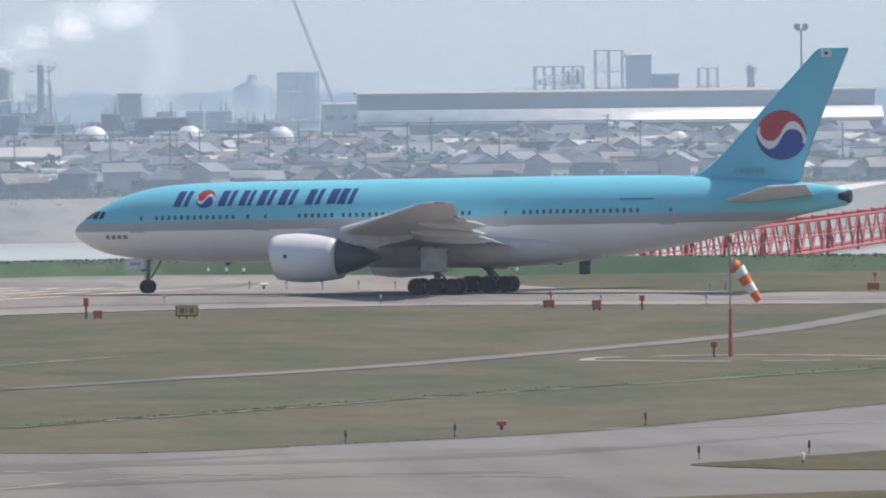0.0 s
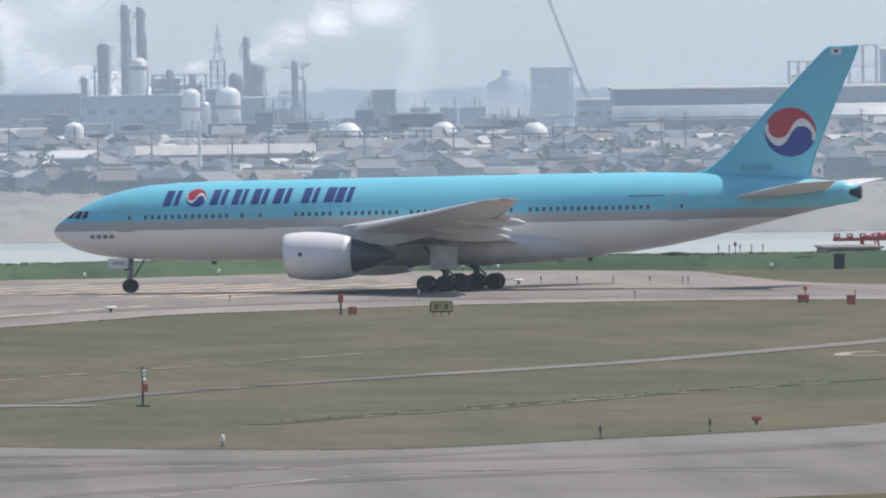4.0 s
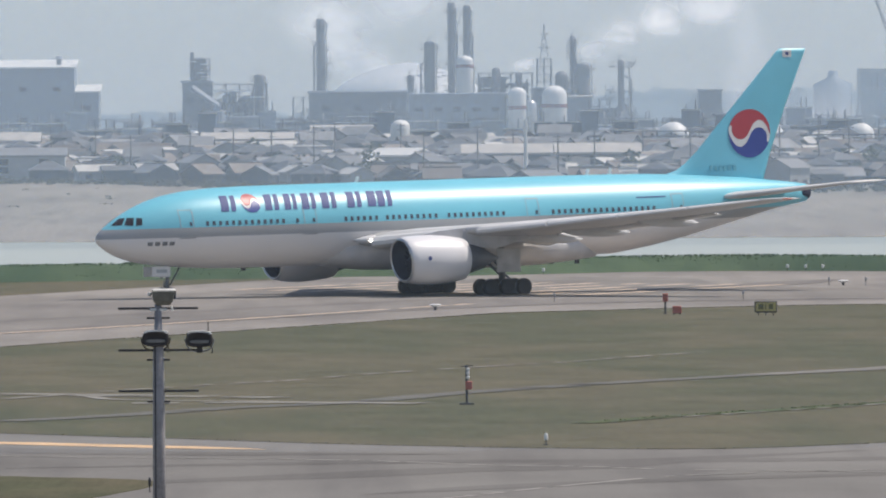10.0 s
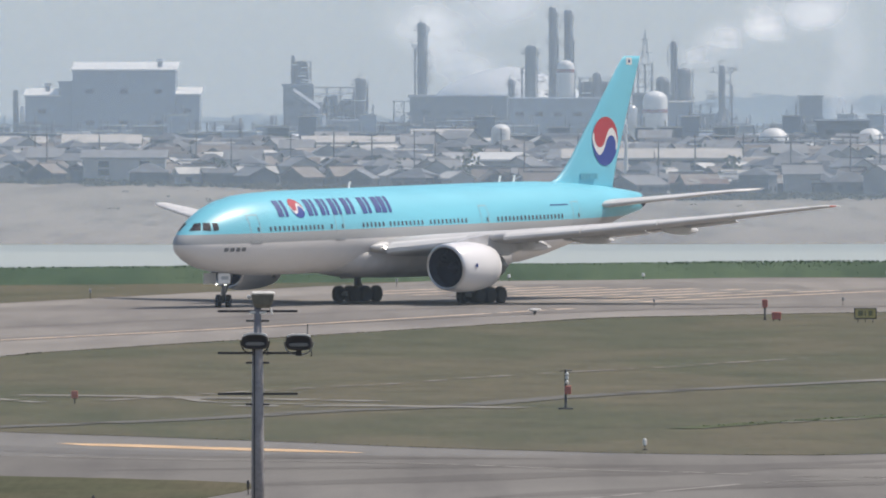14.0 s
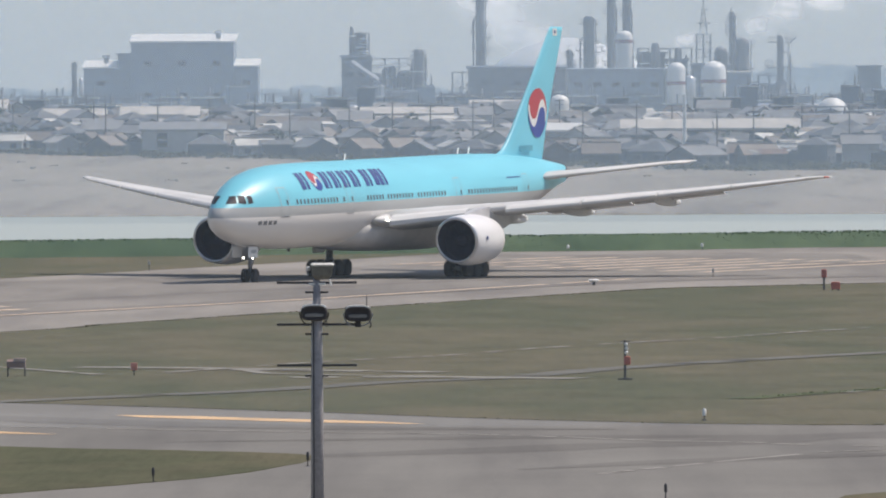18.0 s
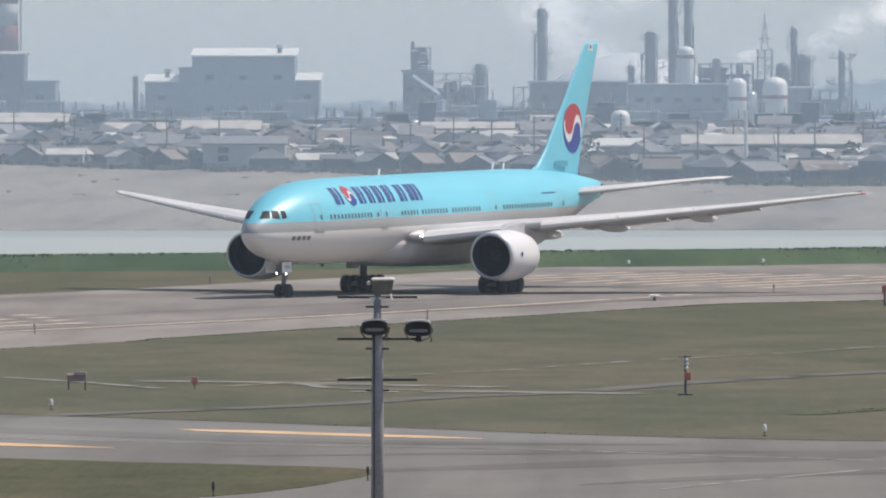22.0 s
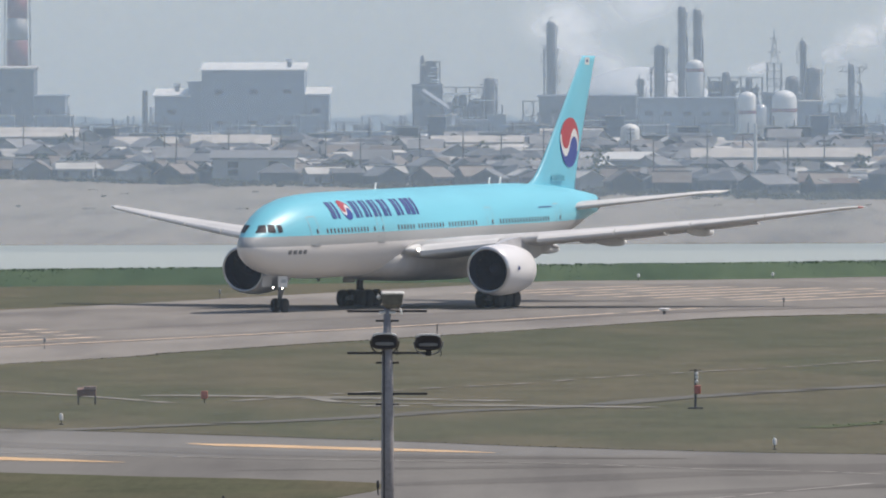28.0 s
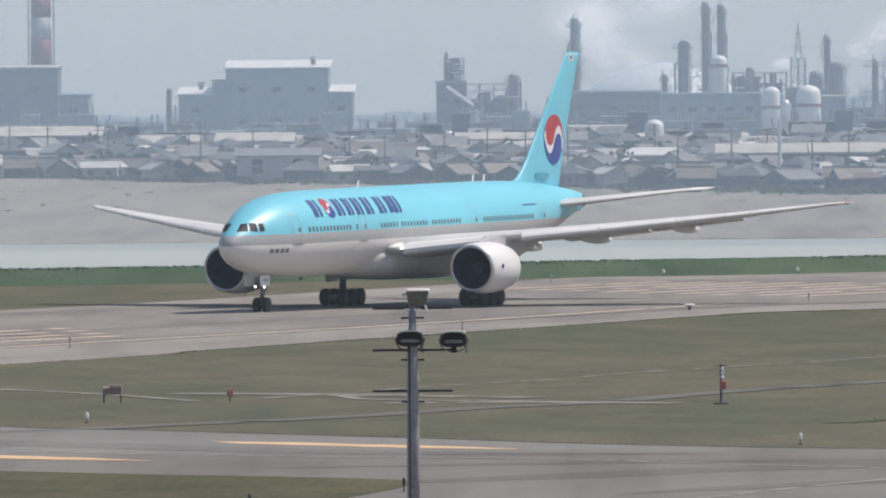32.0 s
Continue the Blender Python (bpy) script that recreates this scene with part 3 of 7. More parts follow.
# belly fairing under the wing
bm = bmesh.new()
rings = []
for a, w, lo in ((18.5, 1.4, 2.5), (20, 2.6, 2.3), (22.5, 3.35, 2.05), (27, 3.55, 1.95), (33, 3.55, 1.95), (37.5, 3.3, 2.1), (40.5, 2.5, 2.35), (43, 1.2, 2.6)):
    ring = []
    for k in range(24):
        q = 2 * math.pi * k / 24
        ring.append((AXLE - a, w * math.copysign(abs(math.cos(q)) ** 0.7, math.cos(q)), 3.6 + (3.6 - lo) * math.copysign(abs(math.sin(q)) ** 0.8, math.sin(q)) * (1 if math.sin(q) < 0 else 0.55)))
    rings.append(ring)
loft(bm, rings)
part("belly_fairing", bm, surface("fairing_grey", (0.56, 0.55, 0.55), 0.4, vary=0.12), plane, "pale grey belly fairing", True)
bm = bmesh.new()
tube(bm, [(AXLE - 62.72, 0.3), (AXLE - 62.7, 0.5), (AXLE - 61.9, 0.52), (AXLE - 61.5, 0.3)], 0, 7.24, 14, axis="x")
for v in bm.verts:
    v.co.y *= 1.05
part("tail_exhaust", bm, DUCT, plane, "dark tail exhaust", True)

for side in (1, -1):
    # cockpit panes
    for k, c in enumerate((((1.0, 5.9), (1.66, 5.92), (2.08, 6.45), (1.76, 6.41)), ((1.80, 5.93), (2.38, 5.86), (2.62, 6.45), (2.18, 6.46)), ((2.56, 5.86), (3.02, 5.92), (3.13, 6.41), (2.77, 6.45)))):
        bm = bmesh.new()
        patch(bm, c, side, 0.02, 4, 4)
        part("cockpit_window", bm, COCKPIT, body)
    # doors
    for a in (5.75, 16.1, 35.6, 48.7):
        bm = bmesh.new()
        frame_strip(bm, a, a + 1.1, 4.95, 6.95, side)
        door = part("door_frame", bm, OUTLINE, body)
        bm = bmesh.new()
        patch(bm, ((a + 0.75, 5.75), (a + 0.95, 5.75), (a + 0.95, 6.05), (a + 0.75, 6.05)), side, 0.016, 1, 2)
        part("door_window", bm, WINDOW, door)
        bm = bmesh.new()
        patch(bm, ((a - 0.1, 4.84), (a + 1.2, 4.84), (a + 1.2, 4.9), (a - 0.1, 4.9)), side, 0.02, 2, 1)
        part("door_sill", bm, GEAR, door)
    # cabin windows, one mesh for each side's straight body, shorter ones for the nose and tail
    for lo, hi in ((7.8, 14.6), (15.4, 15.5), (19.6, 22.5), (23.2, 27.7), (28.6, 33.6), (37.8, 47.2)):
        a = lo
        while a <= hi:
            bm = bmesh.new()
            patch(bm, ((a, 5.74), (a + 0.24, 5.74), (a + 0.24, 6.06), (a, 6.06)), side, 0.016, 1, 2)
            part("cabin_window", bm, WINDOW, body)
            a += 0.533
    # the title: plain slanted bars in its colour, and a disc between them
    a = 9.15
    for k, w in enumerate((1.75, 0, 1.7, 1.5, 1.7, 1.8, 0.42, 1.75, 0.88, 1.8)):
        if k == 6:
            a += w
            continue
        if w:
            bm = bmesh.new()
            s = 0.28
            if k == 8:
                patch(bm, ((a + 0.1, 6.75), (a + w - 0.05, 6.75), (a + w + s - 0.05, 7.88), (a + 0.1 + s, 7.88)), side, 0.02, 2, 8)
            else:
                for u, v in ((0.04, 0.4), (0.52, 0.74)):
                    patch(bm, ((a + w * u, 6.72), (a + w * v, 6.72), (a + w * v + s, 7.88), (a + w * u + s, 7.88)), side, 0.02, 2, 8)
            part("title_bar", bm, NAVY, body)
            a += w
        else:
            disc = (a + 0.95, 7.28, 0.78)
            a += 1.95
    swirl(("title_disc", "title_disc_top", "title_disc_bottom"), body, lambda u, v, off: skin(disc[0] + disc[2] * (0.93 * u + 0.36 * v), disc[1] + 0.88 * disc[2] * (0.93 * v - 0.36 * u), side, off), 30)
    # small title on the nose and at the tail: plain bars
    for k in range(4):
        bm = bmesh.new()
        patch(bm, ((3.3 + 0.54 * k, 4.36), (3.68 + 0.54 * k, 4.36), (3.68 + 0.54 * k, 4.64), (3.3 + 0.54 * k, 4.64)), side, 0.02, 1, 2)
        part("nose_title_bar", bm, GEAR, body)
    bm = bmesh.new()
    patch(bm, ((45.5, 6.7), (48.2, 6.7), (48.2, 6.78), (45.5, 6.78)), side, 0.02, 4, 1)
    part("tail_title_bar", bm, NAVY, body)

    # wing
    bm = bmesh.new()

    def wing_point(y, z):
        return lambda a, h: (AXLE - a, side * y, z + h)

    spans = ((2.4, 20.6, 35.1, 4.02, 0.115), (5.5, 22.8, 35.1, 4.48, 0.11), (10.0, 25.85, 35.4, 4.94, 0.105), (15.8, 30.0, 37.7, 5.52, 0.1), (22.6, 35.1, 40.2, 6.28, 0.095), (28.1, 39.0, 42.1, 6.98, 0.09), (29.5, 40.3, 42.6, 7.14, 0.085), (29.85, 41.4, 42.8, 7.19, 0.08))
    loft(bm, [foil(le, te - le, th, wing_point(y, z), 0.02) for y, le, te, z, th in spans])
    wing = part("wing", bm, WING_GREY, plane, "pale grey swept wing", True)
    # slats along the leading edge, a little forward and down
    for y0, y1 in ((4.0, 8.6), (11.0, 15.5), (15.6, 20.0), (20.1, 24.4), (24.5, 28.9)):
        bm = bmesh.new()
        rings = []
        for y in (y0, y1):
            for s, t in zip(spans, spans[1:]):
                if s[0] <= y <= t[0]:
                    k = (y - s[0]) / (t[0] - s[0])
                    le, te, z, th = [u + (v - u) * k for u, v in zip(s[1:], t[1:])]
            c = (te - le)
            t = th * c
            prof = ((0.16, 0.36), (0.08, 0.33), (0.0, 0.16), (-0.035, -0.06), (-0.03, -0.26), (0.01, -0.36), (0.02, -0.1), (0.09, 0.2))
            rings.append([(AXLE - (le + u * c * 0.75 - 0.15), side * y, z + 0.02 + h * t) for u, h in prof])
        loft(bm, rings)
        part("slat", bm, SLAT, wing, "pale leading-edge slat")
    # flaps lowered a little behind the wing
    for y0, y1, drop in ((3.5, 8.3, 10), (10.4, 16.0, 10), (16.2, 22.4, 8)):
        bm = bmesh.new()
        rings = []
        for y in (y0, y1):
            for s, t in zip(spans, spans[1:]):
                if s[0] <= y <= t[0]:
                    k = (y - s[0]) / (t[0] - s[0])
                    le, te, z, th = [u + (v - u) * k for u, v in zip(s[1:], t[1:])]
            c = (te - le) * 0.17
            q = math.tan(radians(drop))
            rings.append([(AXLE - (te - 0.35 + u * c), side * y, z - 0.18 - u * c * q + h * c) for u, h in ((0, 0.02), (0.1, 0.09), (0.4, 0.09), (1, 0), (0.4, -0.05), (0.08, -0.06))])
        loft(bm, rings)
        part("flap", bm, WING_GREY, wing, "lowered grey flap", True)
    # flap track fairings
    for y, a0, a1, z in ((8.0, 31.0, 37.4, 4.45), (12.8, 32.6, 38.6, 4.98), (18.7, 35.6, 40.9, 5.68)):
        bm = bmesh.new()
        n = 8
        rings = []
        for i in range(n + 1):
            u = i / n
            r = 0.36 * math.sqrt(max(0.002, math.sin(math.pi * min(1, u * 0.95 + 0.05))))
            a = a0 + (a1 - a0) * u
            rings.append([(AXLE - a, side * y + 0.6 * r * math.cos(2 * math.pi * k / 10), z - 0.22 * u - 0.1 + 1.15 * r * math.sin(2 * math.pi * k / 10)) for k in range(10)])
        loft(bm, rings)
        part("flap_fairing", bm, WING_GREY, wing, "", True)
    bm = bmesh.new()
    bevel_box(bm, AXLE - 42.0, AXLE - 41.2, side * 29.8 - 0.07, side * 29.8 + 0.07, 7.12, 7.24)
    part("wingtip_lamp", bm, surface("red_tip", (0.55, 0.1, 0.06), 0.4) if side == 1 else WHITE, wing)
    # landing light in the wing root
    bm = bmesh.new()
    loft(bm, [[(AXLE - a, side * (y + 0.34 * s * math.cos(2 * math.pi * k / 12)), z + 0.3 * s * math.sin(2 * math.pi * k / 12)) for k in range(12)] for a, y, z, s in ((20.2, 3.3, 4.3, 0.2), (20.6, 3.4, 4.3, 0.7), (21.4, 3.5, 4.34, 1.1), (22.9, 3.6, 4.4, 1.25), (24.5, 3.3, 4.55, 0.6))])
    root = part("wing_root_cap", bm, WING_GREY, wing, "bright wing root cap", True)
    bm = bmesh.new()
    bmesh.ops.create_uvsphere(bm, u_segments=10, v_segments=6, radius=0.09, matrix=Matrix.Translation((AXLE - 21.25, side * 3.92, 4.28)))
    part("landing_light", bm, LAMP, root, "lit landing light", True)

    # engine
    ey, ez = side * 9.61, 2.85
    bm = bmesh.new()
    n = 32
    prof = ((20.5, 1.58), (20.6, 1.66), (21.1, 1.76), (22.0, 1.84), (23.0, 1.86), (24.0, 1.81), (25.0, 1.69), (25.7, 1.57), (25.7, 1.49), (24.8, 1.46))
    rings = []
    for a, r in prof:
        rings.append([(AXLE - a - (0.22 * math.sin(2 * math.pi * k / n) if a < 21.2 else 0) * -1, ey + r * math.cos(2 * math.pi * k / n), ez + r * math.sin(2 * math.pi * k / n) * (0.98 if math.sin(2 * math.pi * k / n) < 0 else 1)) for k in range(n)])
    loft(bm, rings, False)
    engine = part("engine_cowl", bm, COWL, plane, "white engine cowl with a dark fan", True)
    bm = bmesh.new()
    rings = []
    for a, r in ((20.62, 1.675), (20.5, 1.6), (20.47, 1.53), (20.56, 1.47)):
        rings.append([(AXLE - a + 0.22 * math.sin(2 * math.pi * k / n), ey + r * math.cos(2 * math.pi * k / n), ez + r * math.sin(2 * math.pi * k / n)) for k in range(n)])
    loft(bm, rings, False)
    part("inlet_lip", bm, LIP, engine, "bare metal inlet lip", True)
    bm = bmesh.new()
    loft(bm, [[(AXLE - a + 0.22 * math.sin(2 * math.pi * k / n) * (a < 21), ey + r * math.cos(2 * math.pi * k / n), ez + r * math.sin(2 * math.pi * k / n)) for k in range(n)] for a, r in ((20.56, 1.47), (20.9, 1.43), (21.8, 1.43), (22.0, 1.44))], False)
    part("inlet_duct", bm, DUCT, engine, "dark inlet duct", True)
    bm = bmesh.new()
    for k in range(22):
        q = 2 * math.pi * k / 22
        c, s = math.cos(q), math.sin(q)
        c2, s2 = math.cos(q + 0.3), math.sin(q + 0.3)
        v = [bm.verts.new(p) for p in ((AXLE - 21.6, ey + 0.4 * c, ez + 0.4 * s), (AXLE - 21.55, ey + 1.44 * c, ez + 1.44 * s), (AXLE - 21.85, ey + 1.44 * c2, ez + 1.44 * s2), (AXLE - 21.95, ey + 0.4 * c2, ez + 0.4 * s2))]
        bm.faces.new(v)
    tube(bm, [(AXLE - 22.1, 1.44), (AXLE - 22.05, 1.44)], ey, ez, 24, axis="x")
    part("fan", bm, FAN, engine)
    bm = bmesh.new()
    tube(bm, [(AXLE - 21.9, 0.46), (AXLE - 21.5, 0.36), (AXLE - 21.1, 0.16), (AXLE - 20.95, 0.02)], ey, ez, 14, axis="x")
    part("spinner", bm, DUCT, engine, "", True)
    bm = bmesh.new()
    tube(bm, [(AXLE - 28.9, 0.1), (AXLE - 28.3, 0.35), (AXLE - 27.9, 0.52), (AXLE - 27.6, 0.75), (AXLE - 26.6, 1.05), (AXLE - 25.6, 1.3), (AXLE - 24.6, 1.38)], ey, ez + 0.05, 20, axis="x")
    part("exhaust_core", bm, CORE, engine, "dark exhaust core", True)
    bm = bmesh.new()
    loft(bm, [[(AXLE - a, ey + sy * w, z) for sy, z in ((-1, lo), (1, lo), (1, hi), (-1, hi))] for a, w, lo, hi in ((22.2, 0.12, 4.6, 4.72), (23.6, 0.3, 4.3, 4.98), (26.0, 0.34, 3.9, 5.2), (28.5, 0.3, 3.6, 5.0), (31.5, 0.1, 4.3, 4.6))])
    part("pylon", bm, surface("pylon_grey", (0.5, 0.5, 0.52), 0.4), engine)
    bm = bmesh.new()
    out = side
    tube(bm, [(1.0, 0.16), (1.02, 0.16)], 0, 0, 12)
    for v in bm.verts:
        v.co = Vector((AXLE - 21.9 + v.co.x, ey + out * (1.84 + 0.03 * (v.co.z > 1.01)), ez + 0.15 + v.co.y))
    part("cowl_badge", bm, NAVY, engine)

    # tailplane
    bm = bmesh.new()
    loft(bm, [foil(le, te - le, th, (lambda y, z, le: lambda a, h: (AXLE - a, side * y, z + h + 0.07 * (a - le)))(y, z, le)) for y, le, te, z, th in ((0.8, 52.4, 60.1, 6.85, 0.09), (3.0, 54.2, 60.7, 7.1, 0.085), (9.9, 59.4, 62.7, 8.0, 0.07), (10.76, 60.6, 63.2, 8.05, 0.06))])
    part("tailplane", bm, WING_GREY, plane, "grey tailplane", True)

# fin
bm = bmesh.new()
loft(bm, [foil(le, te - le, th, (lambda z: lambda a, h: (AXLE - a, h, z))(z)) for z, le, te, th in ((8.0, 48.0, 58.7, 0.055), (8.62, 49.0, 58.8, 0.055), (8.8, 49.9, 58.85, 0.062), (9.08, 50.8, 58.95, 0.074), (9.6, 51.6, 59.1, 0.085), (10.5, 52.65, 59.4, 0.085), (14.0, 56.05, 60.8, 0.08), (18.0, 59.9, 62.55, 0.08), (18.3, 60.3, 62.65, 0.05))])
fin = part("fin", bm, SKY_BLUE, plane, "tall sky blue tail fin", True)


def fin_half(a, z):
    """Half thickness of the fin, a metres behind the nose at the height z."""
    k = (z - 8.6) / 9.6
    le, te, th = 50.65 + 9.35 * k, 58.75 + 3.85 * k, 0.09 - 0.01 * k
    x = min(1, max(0, (a - le) / (te - le)))
    return 5 * th * (0.2969 * math.sqrt(x) - 0.126 * x - 0.3516 * x * x + 0.2843 * x ** 3 - 0.1015 * x ** 4) * (te - le) * 1.05


FLAG = fin_half(60.95, 17.92) + 0.012


def fin_mark(u, v, side, off):
    """A point of the roundel, whose commas lie in a line that falls towards the back."""
    a, z = 57.35 + 1.96 * (u * 0.93 + v * 0.36), 11.83 + 1.86 * (v * 0.93 - u * 0.36)
    return AXLE - a, side * (fin_half(a, z) + off), z


for side in (1, -1):
    swirl(("roundel", "roundel_top", "roundel_bottom"), fin, lambda u, v, off: fin_mark(u, v, side, off))
    bm = bmesh.new()
    box(bm, AXLE - 61.3, AXLE - 60.5, side * FLAG - 0.01, side * FLAG + 0.01, 17.64, 18.18)
    flag = part("flag_mark", bm, ROUNDEL_WHITE, fin)
    bm = bmesh.new()
    box(bm, AXLE - 61.04, AXLE - 60.76, side * (FLAG + 0.012) - 0.006, side * (FLAG + 0.012) + 0.006, 17.8, 18.03)
    part("flag_dot", bm, NAVY, flag)
    bm = bmesh.new()
    for k in range(6):
        box(bm, AXLE - 53.9 - 0.42 * k, AXLE - 53.6 - 0.42 * k, side * (fin_half(54.6, 9.2) + 0.03) - 0.02, side * (fin_half(54.6, 9.2) + 0.03) + 0.02, 9.0, 9.4)
    part("mark_bars", bm, surface("mark_blue", (0.12, 0.42, 0.54), 0.4), fin)
for a in (22.2, 42.6, 44.6):
    bm = bmesh.new()
    loft(bm, [[(AXLE - a - u - lag, y, z) for u, y in ((0, 0), (0.12, 0.025), (0.3, 0), (0.12, -0.025))] for z, lag in ((8.5 + 0.013 * (a - 17), 0), (9.0 + 0.013 * (a - 17), 0.16))])
    part("antenna", bm, WHITE, plane)
bm = bmesh.new()
for a in (12.5, 39.5, 41.8):
    box(bm, AXLE - a - 0.2, AXLE - a + 0.2, -0.03, 0.03, 2.15, 2.6)
part("belly_antenna", bm, DARK, plane)

# main gear
for side in (1, -1):
    gy = side * 5.49
    bm = bmesh.new()
    rod(bm, (0, gy, 0.85), (0, gy * 0.98, 3.6), 0.26, 12)
    rod(bm, (0.2, gy, 1.6), (1.9, gy * 0.8, 3.5), 0.12, 8)
    rod(bm, (0, gy, 1.9), (0, gy * 0.6, 3.3), 0.12, 8)
    rod(bm, (-0.1, gy, 1.7), (-0.75, gy, 1.15), 0.09, 8)
    rod(bm, (-0.75, gy, 1.15), (-0.1, gy, 0.8), 0.09, 8)
    gear = part("main_gear_strut", bm, GEAR, plane, "main landing gear strut", True)
    bm = bmesh.new()
    bevel_box(bm, -1.7, 1.7, gy - 0.17, gy + 0.17, 0.5, 0.85, 0.05)
    for a in (-1.45, 0, 1.45):
        rod(bm, (a, gy - 0.7, 0.64), (a, gy + 0.7, 0.64), 0.1, 8)
    part("bogie_beam", bm, GEAR, gear)
    bm = bmesh.new()
    bevel_box(bm, -1.1, 1.0, side * 6.35 - 0.04, side * 6.35 + 0.04, 1.75, 3.55, 0.03)
    part("gear_door", bm, surface("gear_door_grey", (0.5, 0.5, 0.51), 0.4), gear)
bm = bmesh.new()
rod(bm, (25.88, 0, 0.6), (25.75, 0, 2.9), 0.16, 12)
rod(bm, (25.6, 0, 1.2), (24.6, 0, 2.8), 0.07, 8)
rod(bm, (26.1, 0.0, 1.5), (26.1, 0, 1.0), 0.05, 8)
nose_strut = part("nose_gear_strut", bm, GEAR, plane, "nose landing gear strut", True)
for side in (1, -1):
    bm = bmesh.new()
    bevel_box(bm, 25.9, 27.5, side * 0.62 - 0.03, side * 0.62 + 0.03, 1.85, 2.62, 0.03)
    door = part("nose_gear_door", bm, WHITE, nose_strut, "white nose gear door")
    bm = bmesh.new()
    box(bm, 26.2, 27.1, side * 0.655 - 0.006, side * 0.655 + 0.006, 2.15, 2.4)
    part("door_mark", bm, OUTLINE, door)
    bm = bmesh.new()
    bmesh.ops.create_uvsphere(bm, u_segments=8, v_segments=6, radius=0.075, matrix=Matrix.Translation((26.12, side * 0.36, 1.8)))
    lamp = part("taxi_light", bm, LAMP, nose_strut, "lit taxi light", True)
    bm = bmesh.new()
    tube(bm, [(26.0, 0.05), (26.04, 0.1), (26.27, 0.1), (26.27, 0.085), (26.06, 0.085)], side * 0.36, 1.8, 12, axis="x")
    part("lamp_hood", bm, GEAR, lamp, "grey lamp hood")


def tyre_mesh(r, w):
    bm = bmesh.new()
    tube(bm, [(-w / 2, r * 0.62), (-w / 2, r * 0.86), (-w * 0.36, r * 0.97), (0, r), (w * 0.36, r * 0.97), (w / 2, r * 0.86), (w / 2, r * 0.62)], 0, 0, 22, axis="y")
    return bm


def hub_mesh(r, w):
    bm = bmesh.new()
    tube(bm, [(-w * 0.42, r * 0.3), (-w * 0.4, r * 0.6), (w * 0.4, r * 0.6), (w * 0.42, r * 0.3)], 0, 0, 14, axis="y")
    for k in range(5):
        q = 2 * math.pi * k / 5
        for s in (-1, 1):
            box(bm, r * 0.4 * math.cos(q) - 0.05, r * 0.4 * math.cos(q) + 0.05, s * w * 0.43 - 0.015, s * w * 0.43 + 0.015, r * 0.4 * math.sin(q) - 0.05, r * 0.4 * math.sin(q) + 0.05)
    return bm


HUB = surface("wheel_hub", (0.16, 0.165, 0.18), 0.45, 0.5)
wheels = []
first = None
for side in (1, -1):
    for a in (-1.45, 0, 1.45):
        for w in (-0.7, 0.7):
            at = (a, side * 5.49 + w, 0.64)
            if first is None:
                first = part("main_wheel", tyre_mesh(0.64, 0.5), RUBBER, plane, "", True)
                hub_first = part("hub", hub_mesh(0.64, 0.5), HUB, first)
                ob = first
            else:
                ob = piece("main_wheel", first.data, plane, Matrix())
                piece("hub", hub_first.data, ob, Matrix())
            wheels.append((ob, at, 0.64))
steer = part("nose_axle", (lambda b: (rod(b, (0, -0.5, 0), (0, 0.5, 0), 0.08, 8), rod(b, (0, 0, 0), (0, 0, 0.5), 0.12, 8), b)[2])(bmesh.new()), GEAR, plane, "steered nose wheel axle")
nose_wheels = []
for s in (1, -1):
    ob = part("nose_wheel", tyre_mesh(0.535, 0.36), RUBBER, steer, "", True)
    nose_wheels.append((ob, (0, s * 0.36, 0), 0.535))


# ---- things on the airfield ----
def edge_light(x, y, h=0.35, material=None, name="edge_light", label="small edge light on a thin stem in the grass", cap=0.08):
    e = thing(name, label, "airfield light", (x, y, 0), 0, "edge lights")
    bm = bmesh.new()
    tube(bm, [(0, 0.11), (0.04, 0.11), (0.05, 0.022), (h, 0.022)], 0, 0, 8)
    part("stem", bm, DARK, e)
    bm = bmesh.new()
    tube(bm, [(h, cap * 0.8), (h + 0.06, cap), (h + 0.22, cap), (h + 0.3, cap * 0.5)], 0, 0, 10)
    part("lens", bm, material or DARK, e)
    return e


for x, y in ((23.8, 488.4), (28.9, 496.5), (38.2, 511), (36.5, 460), (41.4, 465.5), (-7.8, 428.7), (-13, 412), (5.0, 393.5)):
    edge_light(x, y, 0.27, None, cap=0.055)
for x, y in ((7.8, 485.8), (-24, 527), (39.9, 451.5)):
    edge_light(x, y, 0.2, WHITE, "marker_light", "white-topped marker light at the taxiway edge", 0.085)
for x, y in ((14.1, 836), (-32.6, 694), (36.7, 904.5), (39.5, 902.5), (42.2, 900.2), (44.9, 897.7), (47.6, 895), (50.0, 892.5), (50.4, 892), (65.3, 815), (27.9, 841), (43.1, 830.5), (58.1, 818.5), (-5, 935), (-28, 880), (70, 870), (72, 880)):
    edge_light(x, y, 0.4, GREY)
for x, y in ((5.3, 806.7), (37.8, 904)):
    e = thing("low_light_fitting", "low white-topped light fitting on the pavement", "airfield light", (x, y, 0.03))
    bm = bmesh.new()
    tube(bm, [(0, 0.1), (0.25, 0.1)], 0, 0, 8)
    part("stem", bm, DARK, e)
    bm = bmesh.new()
    tube(bm, [(0.25, 0.3), (0.36, 0.42), (0.42, 0.3)], 0, 0, 10)
    part("cap", bm, WHITE, e)
e = thing("red_marker", "low orange-red marker lamp on the grass", "airfield light", (31.5, 506, 0))
bm = bmesh.new()
bevel_box(bm, -0.22, 0.22, -0.15, 0.15, 0.18, 0.4)
part("lamp_body", bm, RED, e)
